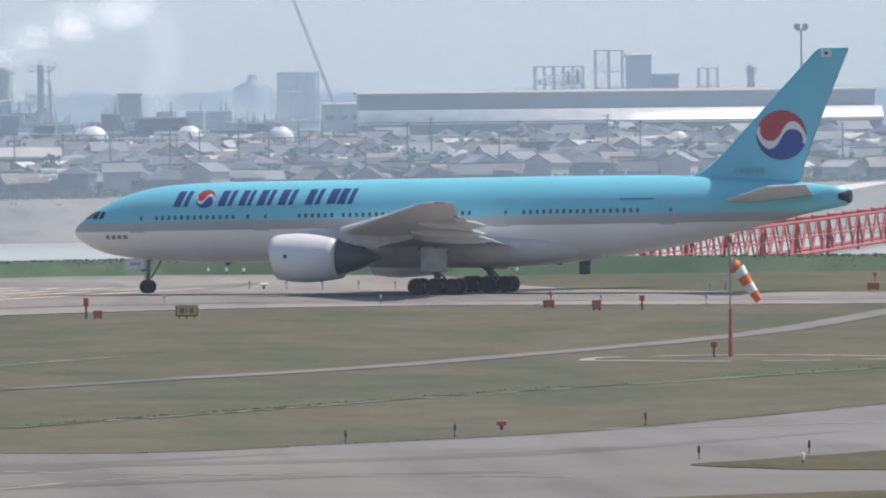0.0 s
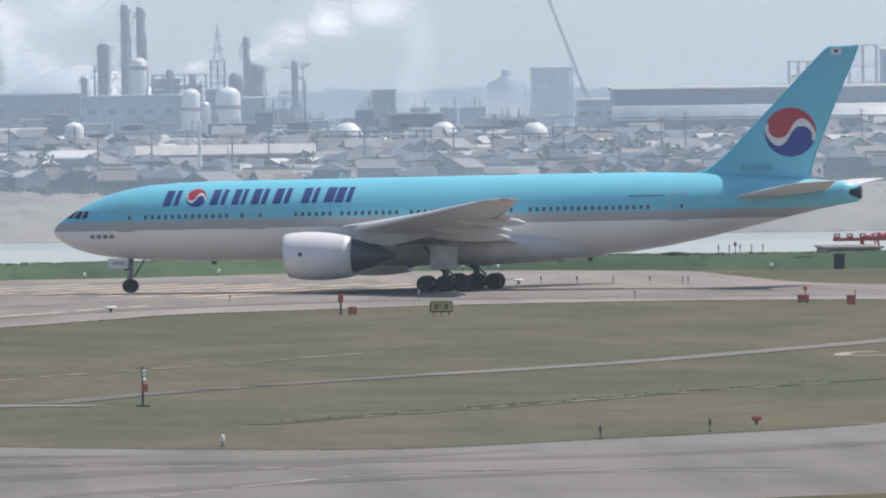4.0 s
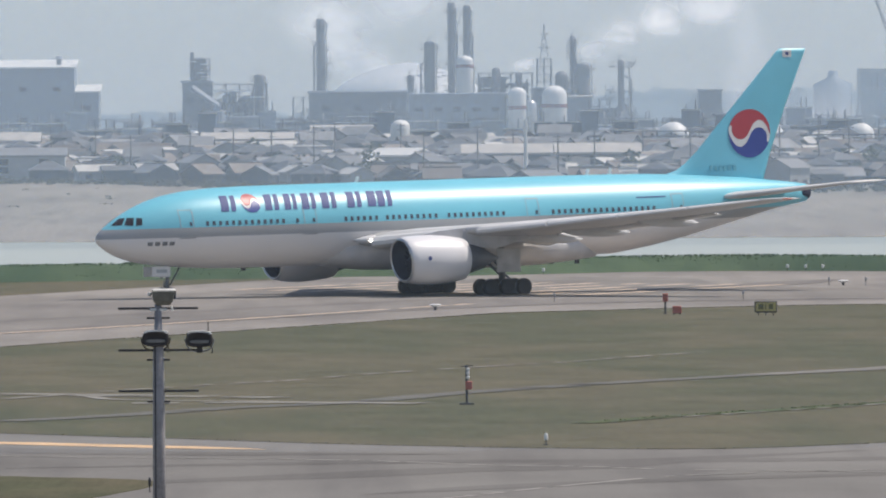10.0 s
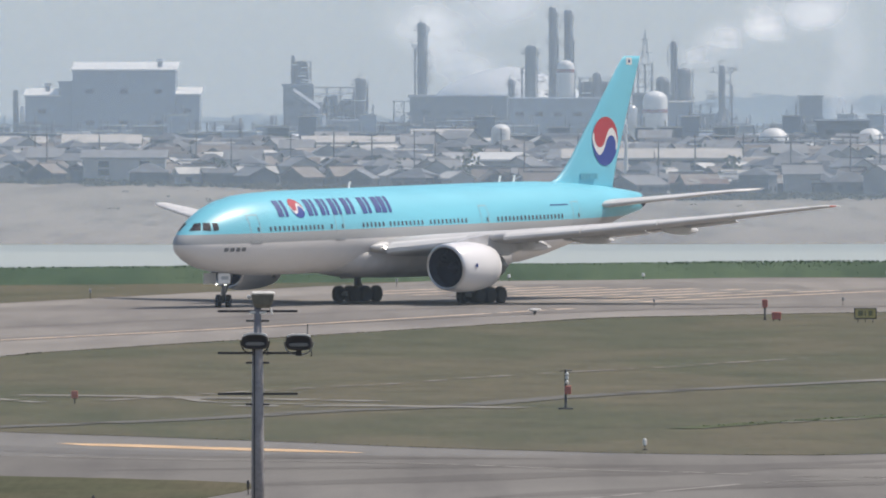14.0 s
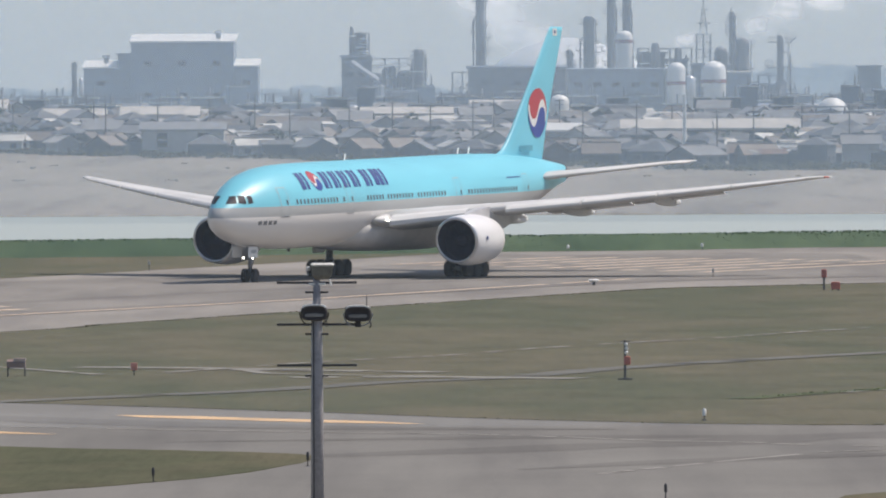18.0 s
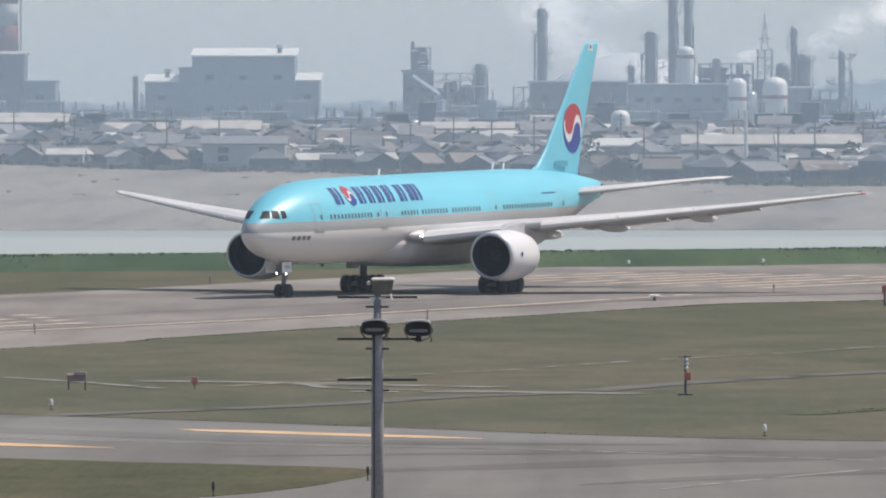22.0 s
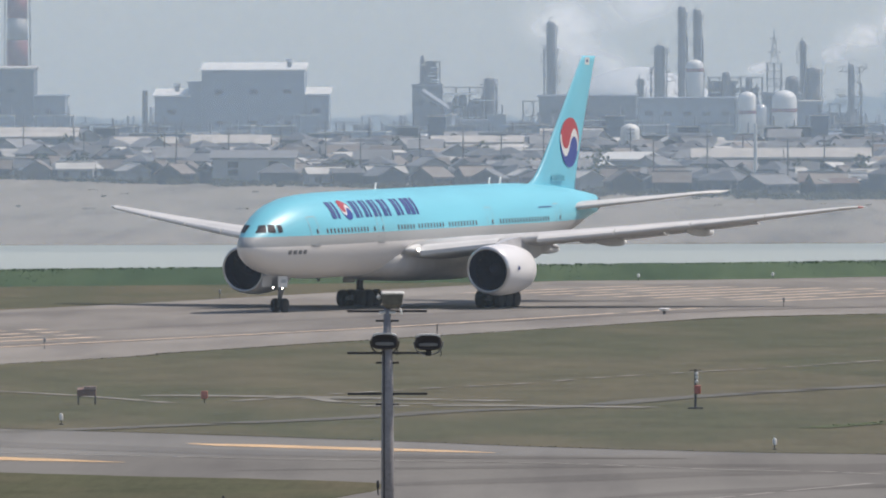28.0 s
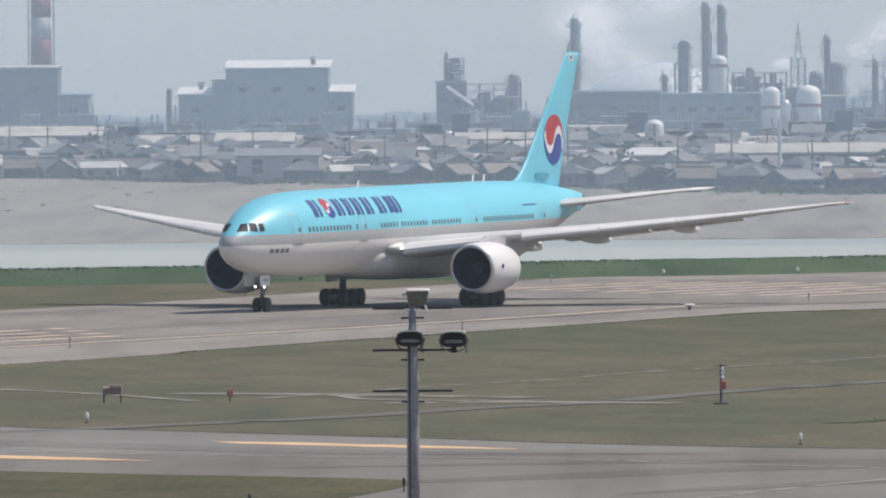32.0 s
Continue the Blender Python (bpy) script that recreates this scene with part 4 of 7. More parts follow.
bm = bmesh.new()
box(bm, -0.06, 0.06, -0.06, 0.06, 0, 0.18)
part("stem", bm, DARK, e)


def red_box(x, y, w, h, lamp=0.0, group="red boxes"):
    e = thing("junction_box", "red-painted electrical box on short legs beside the taxiway", "electrical box", (x, y, 0), 0, group)
    bm = bmesh.new()
    bevel_box(bm, -w / 2, w / 2, -0.25, 0.25, 0.1, h)
    body = part("cabinet", bm, RED, e)
    bm = bmesh.new()
    box(bm, -w / 2 + 0.06, w / 2 - 0.06, -0.265, -0.25, 0.16, h - 0.08)
    part("door", bm, RED, body)
    for s in (-1, 1):
        bm = bmesh.new()
        box(bm, s * w * 0.35 - 0.04, s * w * 0.35 + 0.04, -0.1, 0.1, 0, 0.1)
        part("leg", bm, DARK, e)
    if lamp:
        bm = bmesh.new()
        tube(bm, [(h, 0.05), (h + lamp, 0.05), (h + lamp, 0.15), (h + lamp + 0.25, 0.15), (h + lamp + 0.3, 0.05)], 0.15, 0, 8)
        part("lamp", bm, RED, e)
    return e


red_box(21.5, 783.7, 0.6, 0.6)
red_box(53.5, 805, 0.8, 0.6, 0.3)
red_box(56.0, 793.2, 0.6, 0.75)
red_box(81.8, 864, 0.9, 0.6, 0.5)
for x, y, h in ((59.3, 795.5, 1.0), (20.8, 786.9, 1.4), (52.2, 646.4, 0.85)):
    e = thing("lamp_post", "short post with a red and white lamp head", "airfield light", (x, y, 0))
    bm = bmesh.new()
    tube(bm, [(0, 0.14), (0.05, 0.14), (0.06, 0.07), (h * 0.6, 0.07)], 0, 0, 8)
    part("post", bm, DARK, e)
    bm = bmesh.new()
    bevel_box(bm, -0.18, 0.18, -0.15, 0.15, h * 0.6, h)
    part("lamp_head", bm, RED, e)

# direction sign with yellow and black fields
e = thing("taxiway_sign", "yellow and black taxiway direction sign on short legs", "sign", (27.3, 777.6, 0))
bm = bmesh.new()
bevel_box(bm, -0.76, 0.76, -0.14, 0.14, 0.22, 0.98)
panel = part("panel", bm, SIGN_BLACK, e)
bm = bmesh.new()
box(bm, -0.68, 0.68, -0.152, -0.14, 0.32, 0.9)
part("yellow_field", bm, SIGN_YELLOW, panel)
for x0, x1 in ((-0.5, -0.16), (-0.06, 0.02), (0.2, 0.48)):
    bm = bmesh.new()
    box(bm, x0, x1, -0.16, -0.152, 0.44, 0.8)
    part("mark_bar", bm, surface("sign_mark", (0.16, 0.15, 0.05), 0.5), panel)
for s in (-0.5, 0, 0.5):
    bm = bmesh.new()
    box(bm, s - 0.03, s + 0.03, -0.05, 0.05, 0, 0.22)
    part("leg", bm, DARK, e)

# windsock
e = thing("windsock", "orange and white striped windsock drooping from a red and white pole", "windsock", (53.1, 645.9, 0))
for k, (z0, z1, m) in enumerate(((0, 0.9, RED), (0.9, 1.75, RED), (1.75, 2.65, RED), (2.65, 6.4, GREY))):
    bm = bmesh.new()
    r = 0.13 - 0.018 * k if k < 3 else 0.045
    tube(bm, [(z0, r), (z1, r)], 0, 0, 10)
    part("pole_section", bm, m, e)
bm = bmesh.new()
tube(bm, [(6.4, 0.06), (6.5, 0.16), (6.75, 0.16), (6.85, 0.04)], 0, 0, 10)
rod(bm, (-0.6, 0, 6.35), (0.7, 0, 6.35), 0.03)
part("lamp_bar", bm, RED, e)
sock_at = [(0.15, 5.1, 0.42), (0.45, 4.95, 0.4), (0.72, 4.5, 0.36), (1.0, 4.05, 0.32), (1.3, 3.6, 0.28), (1.62, 3.1, 0.22)]
bm = bmesh.new()
tube(bm, [(0, 0.45), (0.06, 0.45)], 0, 0, 16, False, False, "x")
for v in bm.verts:
    v.co += Vector((0.08, 0, 5.1))
part("hoop", bm, GREY, e)
for k, (p, q) in enumerate(zip(sock_at, sock_at[1:])):
    bm = bmesh.new()
    d = Vector((q[0] - p[0], 0, q[1] - p[1])).normalized()
    up = Vector((-d.z, 0, d.x))
    loft(bm, [[Vector((s[0], 0, s[1])) + up * s[2] * 0.95 * math.cos(2 * math.pi * i / 14) + Vector((0, s[2] * math.sin(2 * math.pi * i / 14), 0)) for i in range(14)] for s in (p, q)], False)
    part("sock_band", bm, ORANGE if k % 2 == 0 else WHITE, e, "", True)

# slim mast with a red box
e = thing("instrument_mast", "slim dark mast carrying a red box and white instruments", "mast", (5.1, 552.2, 0))
bm = bmesh.new()
tube(bm, [(0, 0.16), (0.08, 0.16), (0.1, 0.06), (1.9, 0.06)], 0, 0, 8)
part("pole", bm, DARK, e)
bm = bmesh.new()
bevel_box(bm, -0.05, 0.26, -0.15, 0.15, 0.72, 1.12)
part("red_cabinet", bm, RED, e)
for z in (1.3, 1.5, 1.68):
    bm = bmesh.new()
    bmesh.ops.create_uvsphere(bm, u_segments=8, v_segments=6, radius=0.1, matrix=Matrix.Translation((0.05, 0, z)))
    part("instrument", bm, WHITE, e, "", True)
bm = bmesh.new()
box(bm, -0.35, 0.35, -0.2, 0.2, 0, 0.07)
part("footing", bm, DARK, e)
bm = bmesh.new()
rod(bm, (-0.3, 0, 1.82), (0.3, 0, 1.85), 0.025)
part("crossbar", bm, DARK, e)

e = thing("light_unit", "boxy brown light unit with a rusty hood on four thin legs", "airfield light", (-24.4, 562.9, 0))
bm = bmesh.new()
loft(bm, [[(x, y, z) for y, z in ((-0.3, 0.42), (0.3, 0.42), (0.3, 0.82), (-0.25, 0.72))] for x in (-0.45, 0.45)])
part("housing", bm, surface("housing_brown", (0.23, 0.15, 0.125), 0.6), e)
bm = bmesh.new()
box(bm, -0.1, 0.46, -0.32, 0.31, 0.74, 0.88)
part("hood", bm, surface("rusty_hood", (0.42, 0.31, 0.28), 0.6, vary=0.3, scale=3), e)
for x, y in ((-0.4, -0.25), (0.42, -0.25), (-0.4, 0.25), (0.42, 0.25)):
    bm = bmesh.new()
    rod(bm, (x, y, 0), (x, y, 0.45), 0.03)
    part("leg", bm, DARK, e)
e = thing("red_marker", "thin red marker board on a stem in the grass", "marker", (-18.7, 563.8, 0))
bm = bmesh.new()
bevel_box(bm, -0.16, 0.16, -0.05, 0.05, 0.25, 0.62, 0.02)
part("board", bm, surface("faded_red_board", (0.52, 0.2, 0.15), 0.6, vary=0.2, scale=4), e)
bm = bmesh.new()
box(bm, -0.03, 0.03, -0.03, 0.03, 0, 0.25)
part("stem", bm, DARK, e)
e = thing("service_box", "dark green service box at the foot of the bank", "electrical box", (67.0, 962.5, 0))
bm = bmesh.new()
bevel_box(bm, -0.45, 0.45, -0.3, 0.3, 0, 1.2)
part("cabinet", bm, surface("dark_green_box", (0.03, 0.05, 0.045), 0.6), e)
bm = bmesh.new()
bevel_box(bm, -0.5, 0.5, -0.35, 0.35, 1.2, 1.3)
part("lid", bm, DARK, e)

# floodlight mast on the apron
e = thing("floodlight_mast", "grey steel floodlight mast with three lamps and cross arms", "floodlight", (-6.25, 360, 0))
bm = bmesh.new()
tube(bm, [(0, 0.21), (4, 0.195), (6.9, 0.17), (7.0, 0.13), (8.15, 0.11)], 0, 0, 16)
pole = part("pole", bm, GALVANISED, e, "tapered grey steel pole", True)
for z in (8.02, 6.72, 5.45):
    bm = bmesh.new()
    box(bm, -1.24, 1.24, -0.06, 0.06, z - 0.035, z + 0.035)
    part("cross_arm", bm, DARK, e)
for z in (7.72, 6.42, 5.12):
    bm = bmesh.new()
    box(bm, -0.36, 0.36, -0.05, 0.05, z - 0.03, z + 0.03)
    part("step_bracket", bm, DARK, e)
bm = bmesh.new()
rod(bm, (-0.1, -0.17, 0.3), (-0.1, -0.15, 7.0), 0.025)
part("conduit", bm, DARK, e)
LAMP_GLASS = surface("lamp_glass", (0.24, 0.24, 0.235), 0.3)


def oval(x, y, z, w, h, n=20, a0=0.0, a1=2 * math.pi, square=0.62):
    """A ring with rounded corners, facing along y."""
    out = []
    for k in range(n):
        q = a0 + (a1 - a0) * k / (n if a1 - a0 > 6 else n - 1)
        c, t = math.cos(q), math.sin(q)
        out.append((x + w * math.copysign(abs(c) ** square, c), y, z + h * math.copysign(abs(t) ** square, t)))
    return out


HOOD = surface("pale_lamp_hood", (0.78, 0.77, 0.74), 0.5, vary=0.2, scale=4)
HOUSING = surface("lamp_housing", (0.05, 0.047, 0.05), 0.6, 0.0, vary=0.2, scale=5)
for x, z, s in ((0.16, 8.36, 1.0), (-0.08, 7.08, 0.95), (1.28, 7.05, 0.95)):
    if z > 8:
        bm = bmesh.new()
        loft(bm, [[(x - w, -d, z + dz), (x + w, -d, z + dz), (x + w, d, z + dz), (x - w, d, z + dz)] for w, d, dz in ((0.2, 0.14, -0.24), (0.3, 0.22, -0.12), (0.35, 0.26, 0.17))])
        head = part("lamp_head", bm, surface("lamp_box", (0.17, 0.165, 0.14), 0.5, 0.0, vary=0.25, scale=5), e, "olive grey tapered floodlight box")
        bm = bmesh.new()
        bevel_box(bm, x - 0.36, x + 0.39, -0.28, 0.28, z + 0.17, z + 0.27, 0.05)
        part("lid", bm, HOOD, head, "white lid")
        bm = bmesh.new()
        bmesh.ops.create_uvsphere(bm, u_segments=10, v_segments=6, radius=0.075, matrix=Matrix.Translation((x - 0.42, -0.05, z + 0.1)))
        part("sensor", bm, HOOD, head, "small white sensor", True)
        bm = bmesh.new()
        for sx in (-0.2, 0.3):
            rod(bm, (x + sx, -0.05, z - 0.42), (x + sx * 0.8, -0.05, z - 0.24), 0.04, 6)
        bevel_box(bm, x - 0.42, x + 0.12, -0.1, 0.1, z - 0.42, z - 0.34, 0.02)
        part("bracket", bm, HOOD, head)
        continue
    bm = bmesh.new()
    loft(bm, [oval(x, y * s, z + dz * s, w * s, h * s) for y, w, h, dz in ((-0.24, 0.30, 0.14, 0), (-0.30, 0.36, 0.19, 0), (-0.28, 0.43, 0.25, 0), (-0.1, 0.44, 0.26, 0), (0.15, 0.36, 0.22, 0.02), (0.32, 0.18, 0.12, 0.03))])
    head = part("lamp_head", bm, HOUSING, e, "dark rounded floodlight housing", True)
    bm = bmesh.new()
    loft(bm, [oval(x, y * s, z - 0.07, w * s, h * s) for y, w, h in ((-0.29, 0.31, 0.06), (-0.31, 0.30, 0.05))])
    part("lens", bm, LAMP_GLASS, head)
    bm = bmesh.new()
    loft(bm, [oval(x, y * s, z + 0.05 * s, 0.44 * s, 0.23 * s, 12, 0.55, math.pi - 0.55) + oval(x, y * s, z + 0.02 * s, 0.40 * s, 0.215 * s, 12, math.pi - 0.55, 0.55) for y in (-0.36, 0.14)])
    part("hood", bm, HOOD, head, "pale weathered hood")
    bm = bmesh.new()
    for sx in (-1, 1):
        arc = [(x + sx * 0.47 * s * math.cos(q * 0.26) ** 0.7, -0.05, z + 0.02 - 0.42 * s * math.sin(q * 0.26)) for q in range(7)]
        for p, q in zip(arc, arc[1:]):
            rod(bm, p, q, 0.024, 6)
    part("yoke", bm, GREY if x > 1 else DARK, head)
    bm = bmesh.new()
    box(bm, x - 0.09, x + 0.09, -0.08, 0.06, z - 0.44 * s, z - 0.24 * s)
    part("bracket", bm, DARK, head)
    bm = bmesh.new()
    loop = [(x + 0.2 * s + 0.22 * math.sin(q * 0.55), 0.12, z - 0.1 - 0.085 * q) for q in range(5)]
    for p, q in zip(loop, loop[1:]):
        rod(bm, p, q, 0.02, 5)
    part("cable", bm, DARK, head)
bm = bmesh.new()
rod(bm, (1.55, 0, 7.2), (1.55, 0, 7.62), 0.015)
part("rod", bm, DARK, e)

# approach-light trestle out over the river
e = thing("approach_trestle", "red steel lattice trestle carrying approach lights over the river", "trestle", (75.7, 1035, 0), 0)
TREST_RED = surface("trestle_red", (0.33, 0.055, 0.06), 0.6, vary=0.2)
d = Vector((0.176, 0.984, 0)).normalized()
cr = Vector((d.y, -d.x, 0))
length, n = 370.0, 58
for s in (-1, 1):
    for z, r in ((1.75, 0.28), (0.1, 0.14), (-1.6, 0.36)):
        bm = bmesh.new()
        a = cr * s * 1.6 + Vector((0, 0, z))
        rod(bm, a, a + d * length, r * 0.6, 4)
        part("chord", bm, TREST_RED, e)
    for k in range(n):
        bm = bmesh.new()
        p0, p1 = d * (length * k / n) + cr * s * 1.6, d * (length * (k + 1) / n) + cr * s * 1.6
        rod(bm, p0 + Vector((0, 0, -1.6 if k % 2 else 1.75)), p1 + Vector((0, 0, 1.75 if k % 2 else -1.6)), 0.1, 4)
        part("brace", bm, TREST_RED, e)
for k in range(0, n + 1, 3):
    bm = bmesh.new()
    p = d * (length * k / n)
    box(bm, p.x - 1.7, p.x + 1.7, p.y - 0.07, p.y + 0.07, 1.72, 1.86)
    part("cross_beam", bm, TREST_RED, e)
    bm = bmesh.new()
    tube(bm, [(1.85, 0.1), (2.15, 0.1), (2.2, 0.05)], p.x, p.y, 8)
    part("approach_light", bm, TREST_RED, e)
    for s in (-1, 1) if k % 6 == 0 else ():
        bm = bmesh.new()
        q = p + cr * s * 1.6
        box(bm, q.x - 0.15, q.x + 0.15, q.y - 0.15, q.y + 0.15, -5.2, 1.7)
        part("pile", bm, TREST_RED, e)
bm = bmesh.new()
box(bm, -4.4, 1.0, -3.0, -2.6, 1.45, 1.75)
part("crossbar", bm, TREST_RED, e)
for k in range(5):
    bm = bmesh.new()
    bevel_box(bm, -4.3 + 1.15 * k, -3.75 + 1.15 * k, -3.1, -2.6, 1.75, 2.15, 0.06)
    lamp = part("approach_lamp", bm, TREST_RED, e)
    bm = bmesh.new()
    bevel_box(bm, -4.2 + 1.15 * k, -3.9 + 1.15 * k, -3.18, -3.1, 1.85, 2.05, 0.02)
    part("lens", bm, WHITE, lamp)
e = thing("trestle_abutment", "low grey concrete abutment under the end of the trestle", "abutment", (72.2, 1020, -2.6))
bm = bmesh.new()
bevel_box(bm, -2.4, 2.4, -2.5, 12, 0, 3.55, 0.15)
part("block", bm, surface("abutment_concrete", (0.2, 0.2, 0.19), 0.9, vary=0.3, scale=0.6), e)
bm = bmesh.new()
bevel_box(bm, -2.6, 2.6, -2.7, 12.2, 3.55, 3.75, 0.05)
part("coping", bm, DRAIN, e)
# the grassy bank along the river: a mound with many tufts and bushes
bm = bmesh.new()


def bank_y(x):
    return 965 + 22 * math.exp(-((x - 31) / 16) ** 2) - 0.5 * max(0, -x) - 0.05 * max(0, x - 40)


prev = None
for i in range(-90, 131):
    x = i * 2.0
    y = bank_y(x)
    h = 1.26 + 0.14 * noise.noise((x * 0.05, 0, 0)) + 0.08 * noise.noise((x * 0.3, 0, 4))
    row = [bm.verts.new((x, y + dy, z)) for dy, z in ((0, -0.1), (3, h * 0.45), (7, h * 0.9), (11, h), (16, h * 0.95), (24, -1.2), (30, -3.5))]
    if prev:
        for a, b, c, d2 in zip(prev, prev[1:], row[1:], row):
            bm.faces.new((a, d2, c, b))
    prev = row
sheet("bank", bm, GRASS_GREEN, "green grassy flood bank along the river", "bank", smooth=True)


def tuft_field(name, count, seed, x0, x1, sizes, label, material, where):
    rnd = random.Random(seed)
    verts, faces = [], []
    for _ in range(count):
        x = rnd.uniform(x0, x1)
        px, py, pz = where(x, rnd)
        s = rnd.uniform(*sizes)
        for _ in range(7):
            q, lean, h = rnd.uniform(0, 6.28), rnd.uniform(0.1, 0.6) * s, rnd.uniform(0.5, 1.0) * s
            w = 0.16 * s
            bx, by = px + rnd.uniform(-0.4, 0.4) * s, py + rnd.uniform(-0.4, 0.4) * s
            c, sn = math.cos(q), math.sin(q)
            b = len(verts)
            verts += [(bx - w * sn, by + w * c, pz - 0.1), (bx + w * sn, by - w * c, pz - 0.1), (bx + lean * c + w * sn * 0.8, by + lean * sn - w * c * 0.8, pz + h * 0.8), (bx + lean * c * 1.3, by + lean * sn * 1.3, pz + h), (bx + lean * c - w * sn * 0.8, by + lean * sn + w * c * 0.8, pz + h * 0.75)]
            faces.append((b, b + 1, b + 2, b + 3, b + 4))
    me = bpy.data.meshes.new(name)
    me.from_pydata(verts, [], faces)
    me.materials.append(material)
    return tagged(new(name, me), label, "grass", "", "stuff")


def on_bank(x, rnd):
    dy = rnd.uniform(2, 15)
    h = 1.22
    z = h * min(1, dy / 8) if dy < 14 else h * 0.9
    return x, bank_y(x) + dy, z


def leafy(name, dark, mid, light):
    m, nt, b = shader(name, 0.8, 0, 0.2)
    g = nt.nodes.new("ShaderNodeNewGeometry")
    c = ramp(nt, g.outputs["Random Per Island"], [(0.1, dark), (0.55, mid), (0.95, light)])
    broad = noise_value(nt, 0.12, 3)
    c = mixed(nt, "MULTIPLY", 0.8, c, ramp(nt, broad, [(0.35, (0.7, 0.75, 0.7)), (0.65, (1.15, 1.1, 1.0))]))
    nt.links.new(c, b.inputs["Base Color"])
    thin, mix = nt.nodes.new("ShaderNodeBsdfTranslucent"), nt.nodes.new("ShaderNodeMixShader")
    mix.inputs[0].default_value = 0.5
    nt.links.new(c, thin.inputs[0])
    nt.links.new(b.outputs[0], mix.inputs[1])
    nt.links.new(thin.outputs[0], mix.inputs[2])
    nt.links.new(mix.outputs[0], nt.nodes["Material Output"].inputs[0])
    return m


BLADES = leafy("bank_blades", (0.07, 0.12, 0.07), (0.09, 0.15, 0.085), (0.12, 0.18, 0.10))
tuft_field("bank_grass", 9000, 5, -120, 130, (0.06, 0.17), "tall green grass on the flood bank", BLADES, on_bank)
DRY_BLADES = leafy("dry_blades", (0.11, 0.105, 0.066), (0.14, 0.132, 0.085), (0.17, 0.16, 0.108))


def along(line, spread):
    def where(x, rnd):
        k = rnd.randrange(len(line) - 1)
        p = line[k].lerp(line[k + 1], rnd.random())
        return p.x + rnd.uniform(-spread, spread) * 0.3, p.y + rnd.uniform(0.1, spread), 0
    return where


def clip_line(line):
    return [p for p in line if -60 < p.x < 95]


tuft_field("taxiway_edge_grass", 2600, 6, 0, 1, (0.03, 0.08), "rough grass along the taxiway edge", DRY_BLADES, along(clip_line(edge), 0.8))


def near_side(line, spread):
    def where(x, rnd):
        k = rnd.randrange(len(line) - 1)
        p = line[k].lerp(line[k + 1], rnd.random())
        return p.x, p.y - rnd.uniform(0.1, spread), 0
    return where


tuft_field("runway_edge_grass", 2600, 7, 0, 1, (0.04, 0.1), "rough grass along the runway edge", DRY_BLADES, near_side(clip_line(near), 1.2))
ditch = smooth_line([Vector(p) for p in ((11, 520), (19.2, 537.6), (25, 549.4), (34.6, 570.5), (59.1, 616.6), (80, 660))], 8)
tuft_field("ditch_grass", 420, 8, 0, 1, (0.05, 0.14), "taller green grass along a ditch", leafy("ditch_blades", (0.10, 0.13, 0.06), (0.14, 0.18, 0.085), (0.18, 0.22, 0.11)), along(ditch, 1.0))

# small marker lights at the foot of the bank
for x in (36.4, 37.9, 39.3, 4.2, 15.5, 61.4):
    edge_light(x, bank_y(x) - 1, 0.3, WHITE, "bank_light", "small white light unit at the foot of the bank", 0.12)


def bar_light(x, h, head, r):
    """One lamp of the short light bar along the crest of the bank."""
    e = thing("bar_light", "dark lamp on a thin post on the grassy bank", "airfield light", (x, bank_y(x) + 9, 1.0), 0, "lamps on the bank")
    bm = bmesh.new()
    tube(bm, [(0, 0.03), (h - 0.1, 0.03)], 0, 0, 6)
    part("post", bm, DARK, e)
    bm = bmesh.new()
    tube(bm, [(h - 0.12, r * 0.5), (h - 0.04, r), (h + 0.1, r), (h + 0.16, r * 0.6)], 0, 0, 10)
    part("lamp", bm, head, e)
    bm = bmesh.new()
    box(bm, -r * 1.3, r * 1.3, -0.03, 0.03, h - 0.17, h - 0.13)
    part("bracket", bm, DARK, e)


for x in (57.65, 58.55, 59.45, 60.4, 61.35):
    bar_light(x, 0.86, GREY, 0.07)
bar_light(59.05, 1.08, RED, 0.14)



# ---- the town across the river ----
EDGE_X, EDGE_Y = (-130, -110, -75, -40, 0, 40, 75, 120, 200), (2260, 2240, 2125, 2055, 1950, 1860, 1880, 1950, 2010)


def town_edge(x):
    """How far off the first yards of the town stand above the sand."""
    return float(np.interp(x, EDGE_X, EDGE_Y))


def land(y):
    """Height of the sand bank and the town behind it."""
    return -2.05 + 3.25 * ((y - 1400) / 860) ** 0.8 if y < 2260 else 1.2 + 0.0105 * (y - 2260)


def townward(x, y):
    """Draws a place of the town forward, so that its first row follows the edge of the sand."""
    lead = town_edge(x * 0.9)
    v = lead + (y - 2240) * (2640 - lead) / 400 if y < 2640 else y
    return x * v / y, v, land(v)


# The grey wall's blue cast imitates distance haze.
WALLS = [surface("house_wall_" + n, c, 0.85, vary=0.15, scale=0.3, own=0.3) for n, c in (("cream", (0.20, 0.195, 0.18)), ("grey", (0.075, 0.09, 0.115)), ("brown", (0.055, 0.052, 0.055)), ("white", (0.36, 0.365, 0.37)))]
ROOFS = [surface("roof_" + n, c, r, vary=0.18, scale=0.4, own=0.55) for n, c, r in (("black_tile", (0.10, 0.105, 0.115), 0.5), ("grey_tile", (0.27, 0.27, 0.275), 0.5), ("brown_tile", (0.2, 0.165, 0.14), 0.6), ("tin", (0.6, 0.58, 0.54), 0.5))]
PANE = surface("house_window", (0.05, 0.055, 0.07), 0.25)
TRIM = surface("window_trim", (0.30, 0.30, 0.30), 0.6)


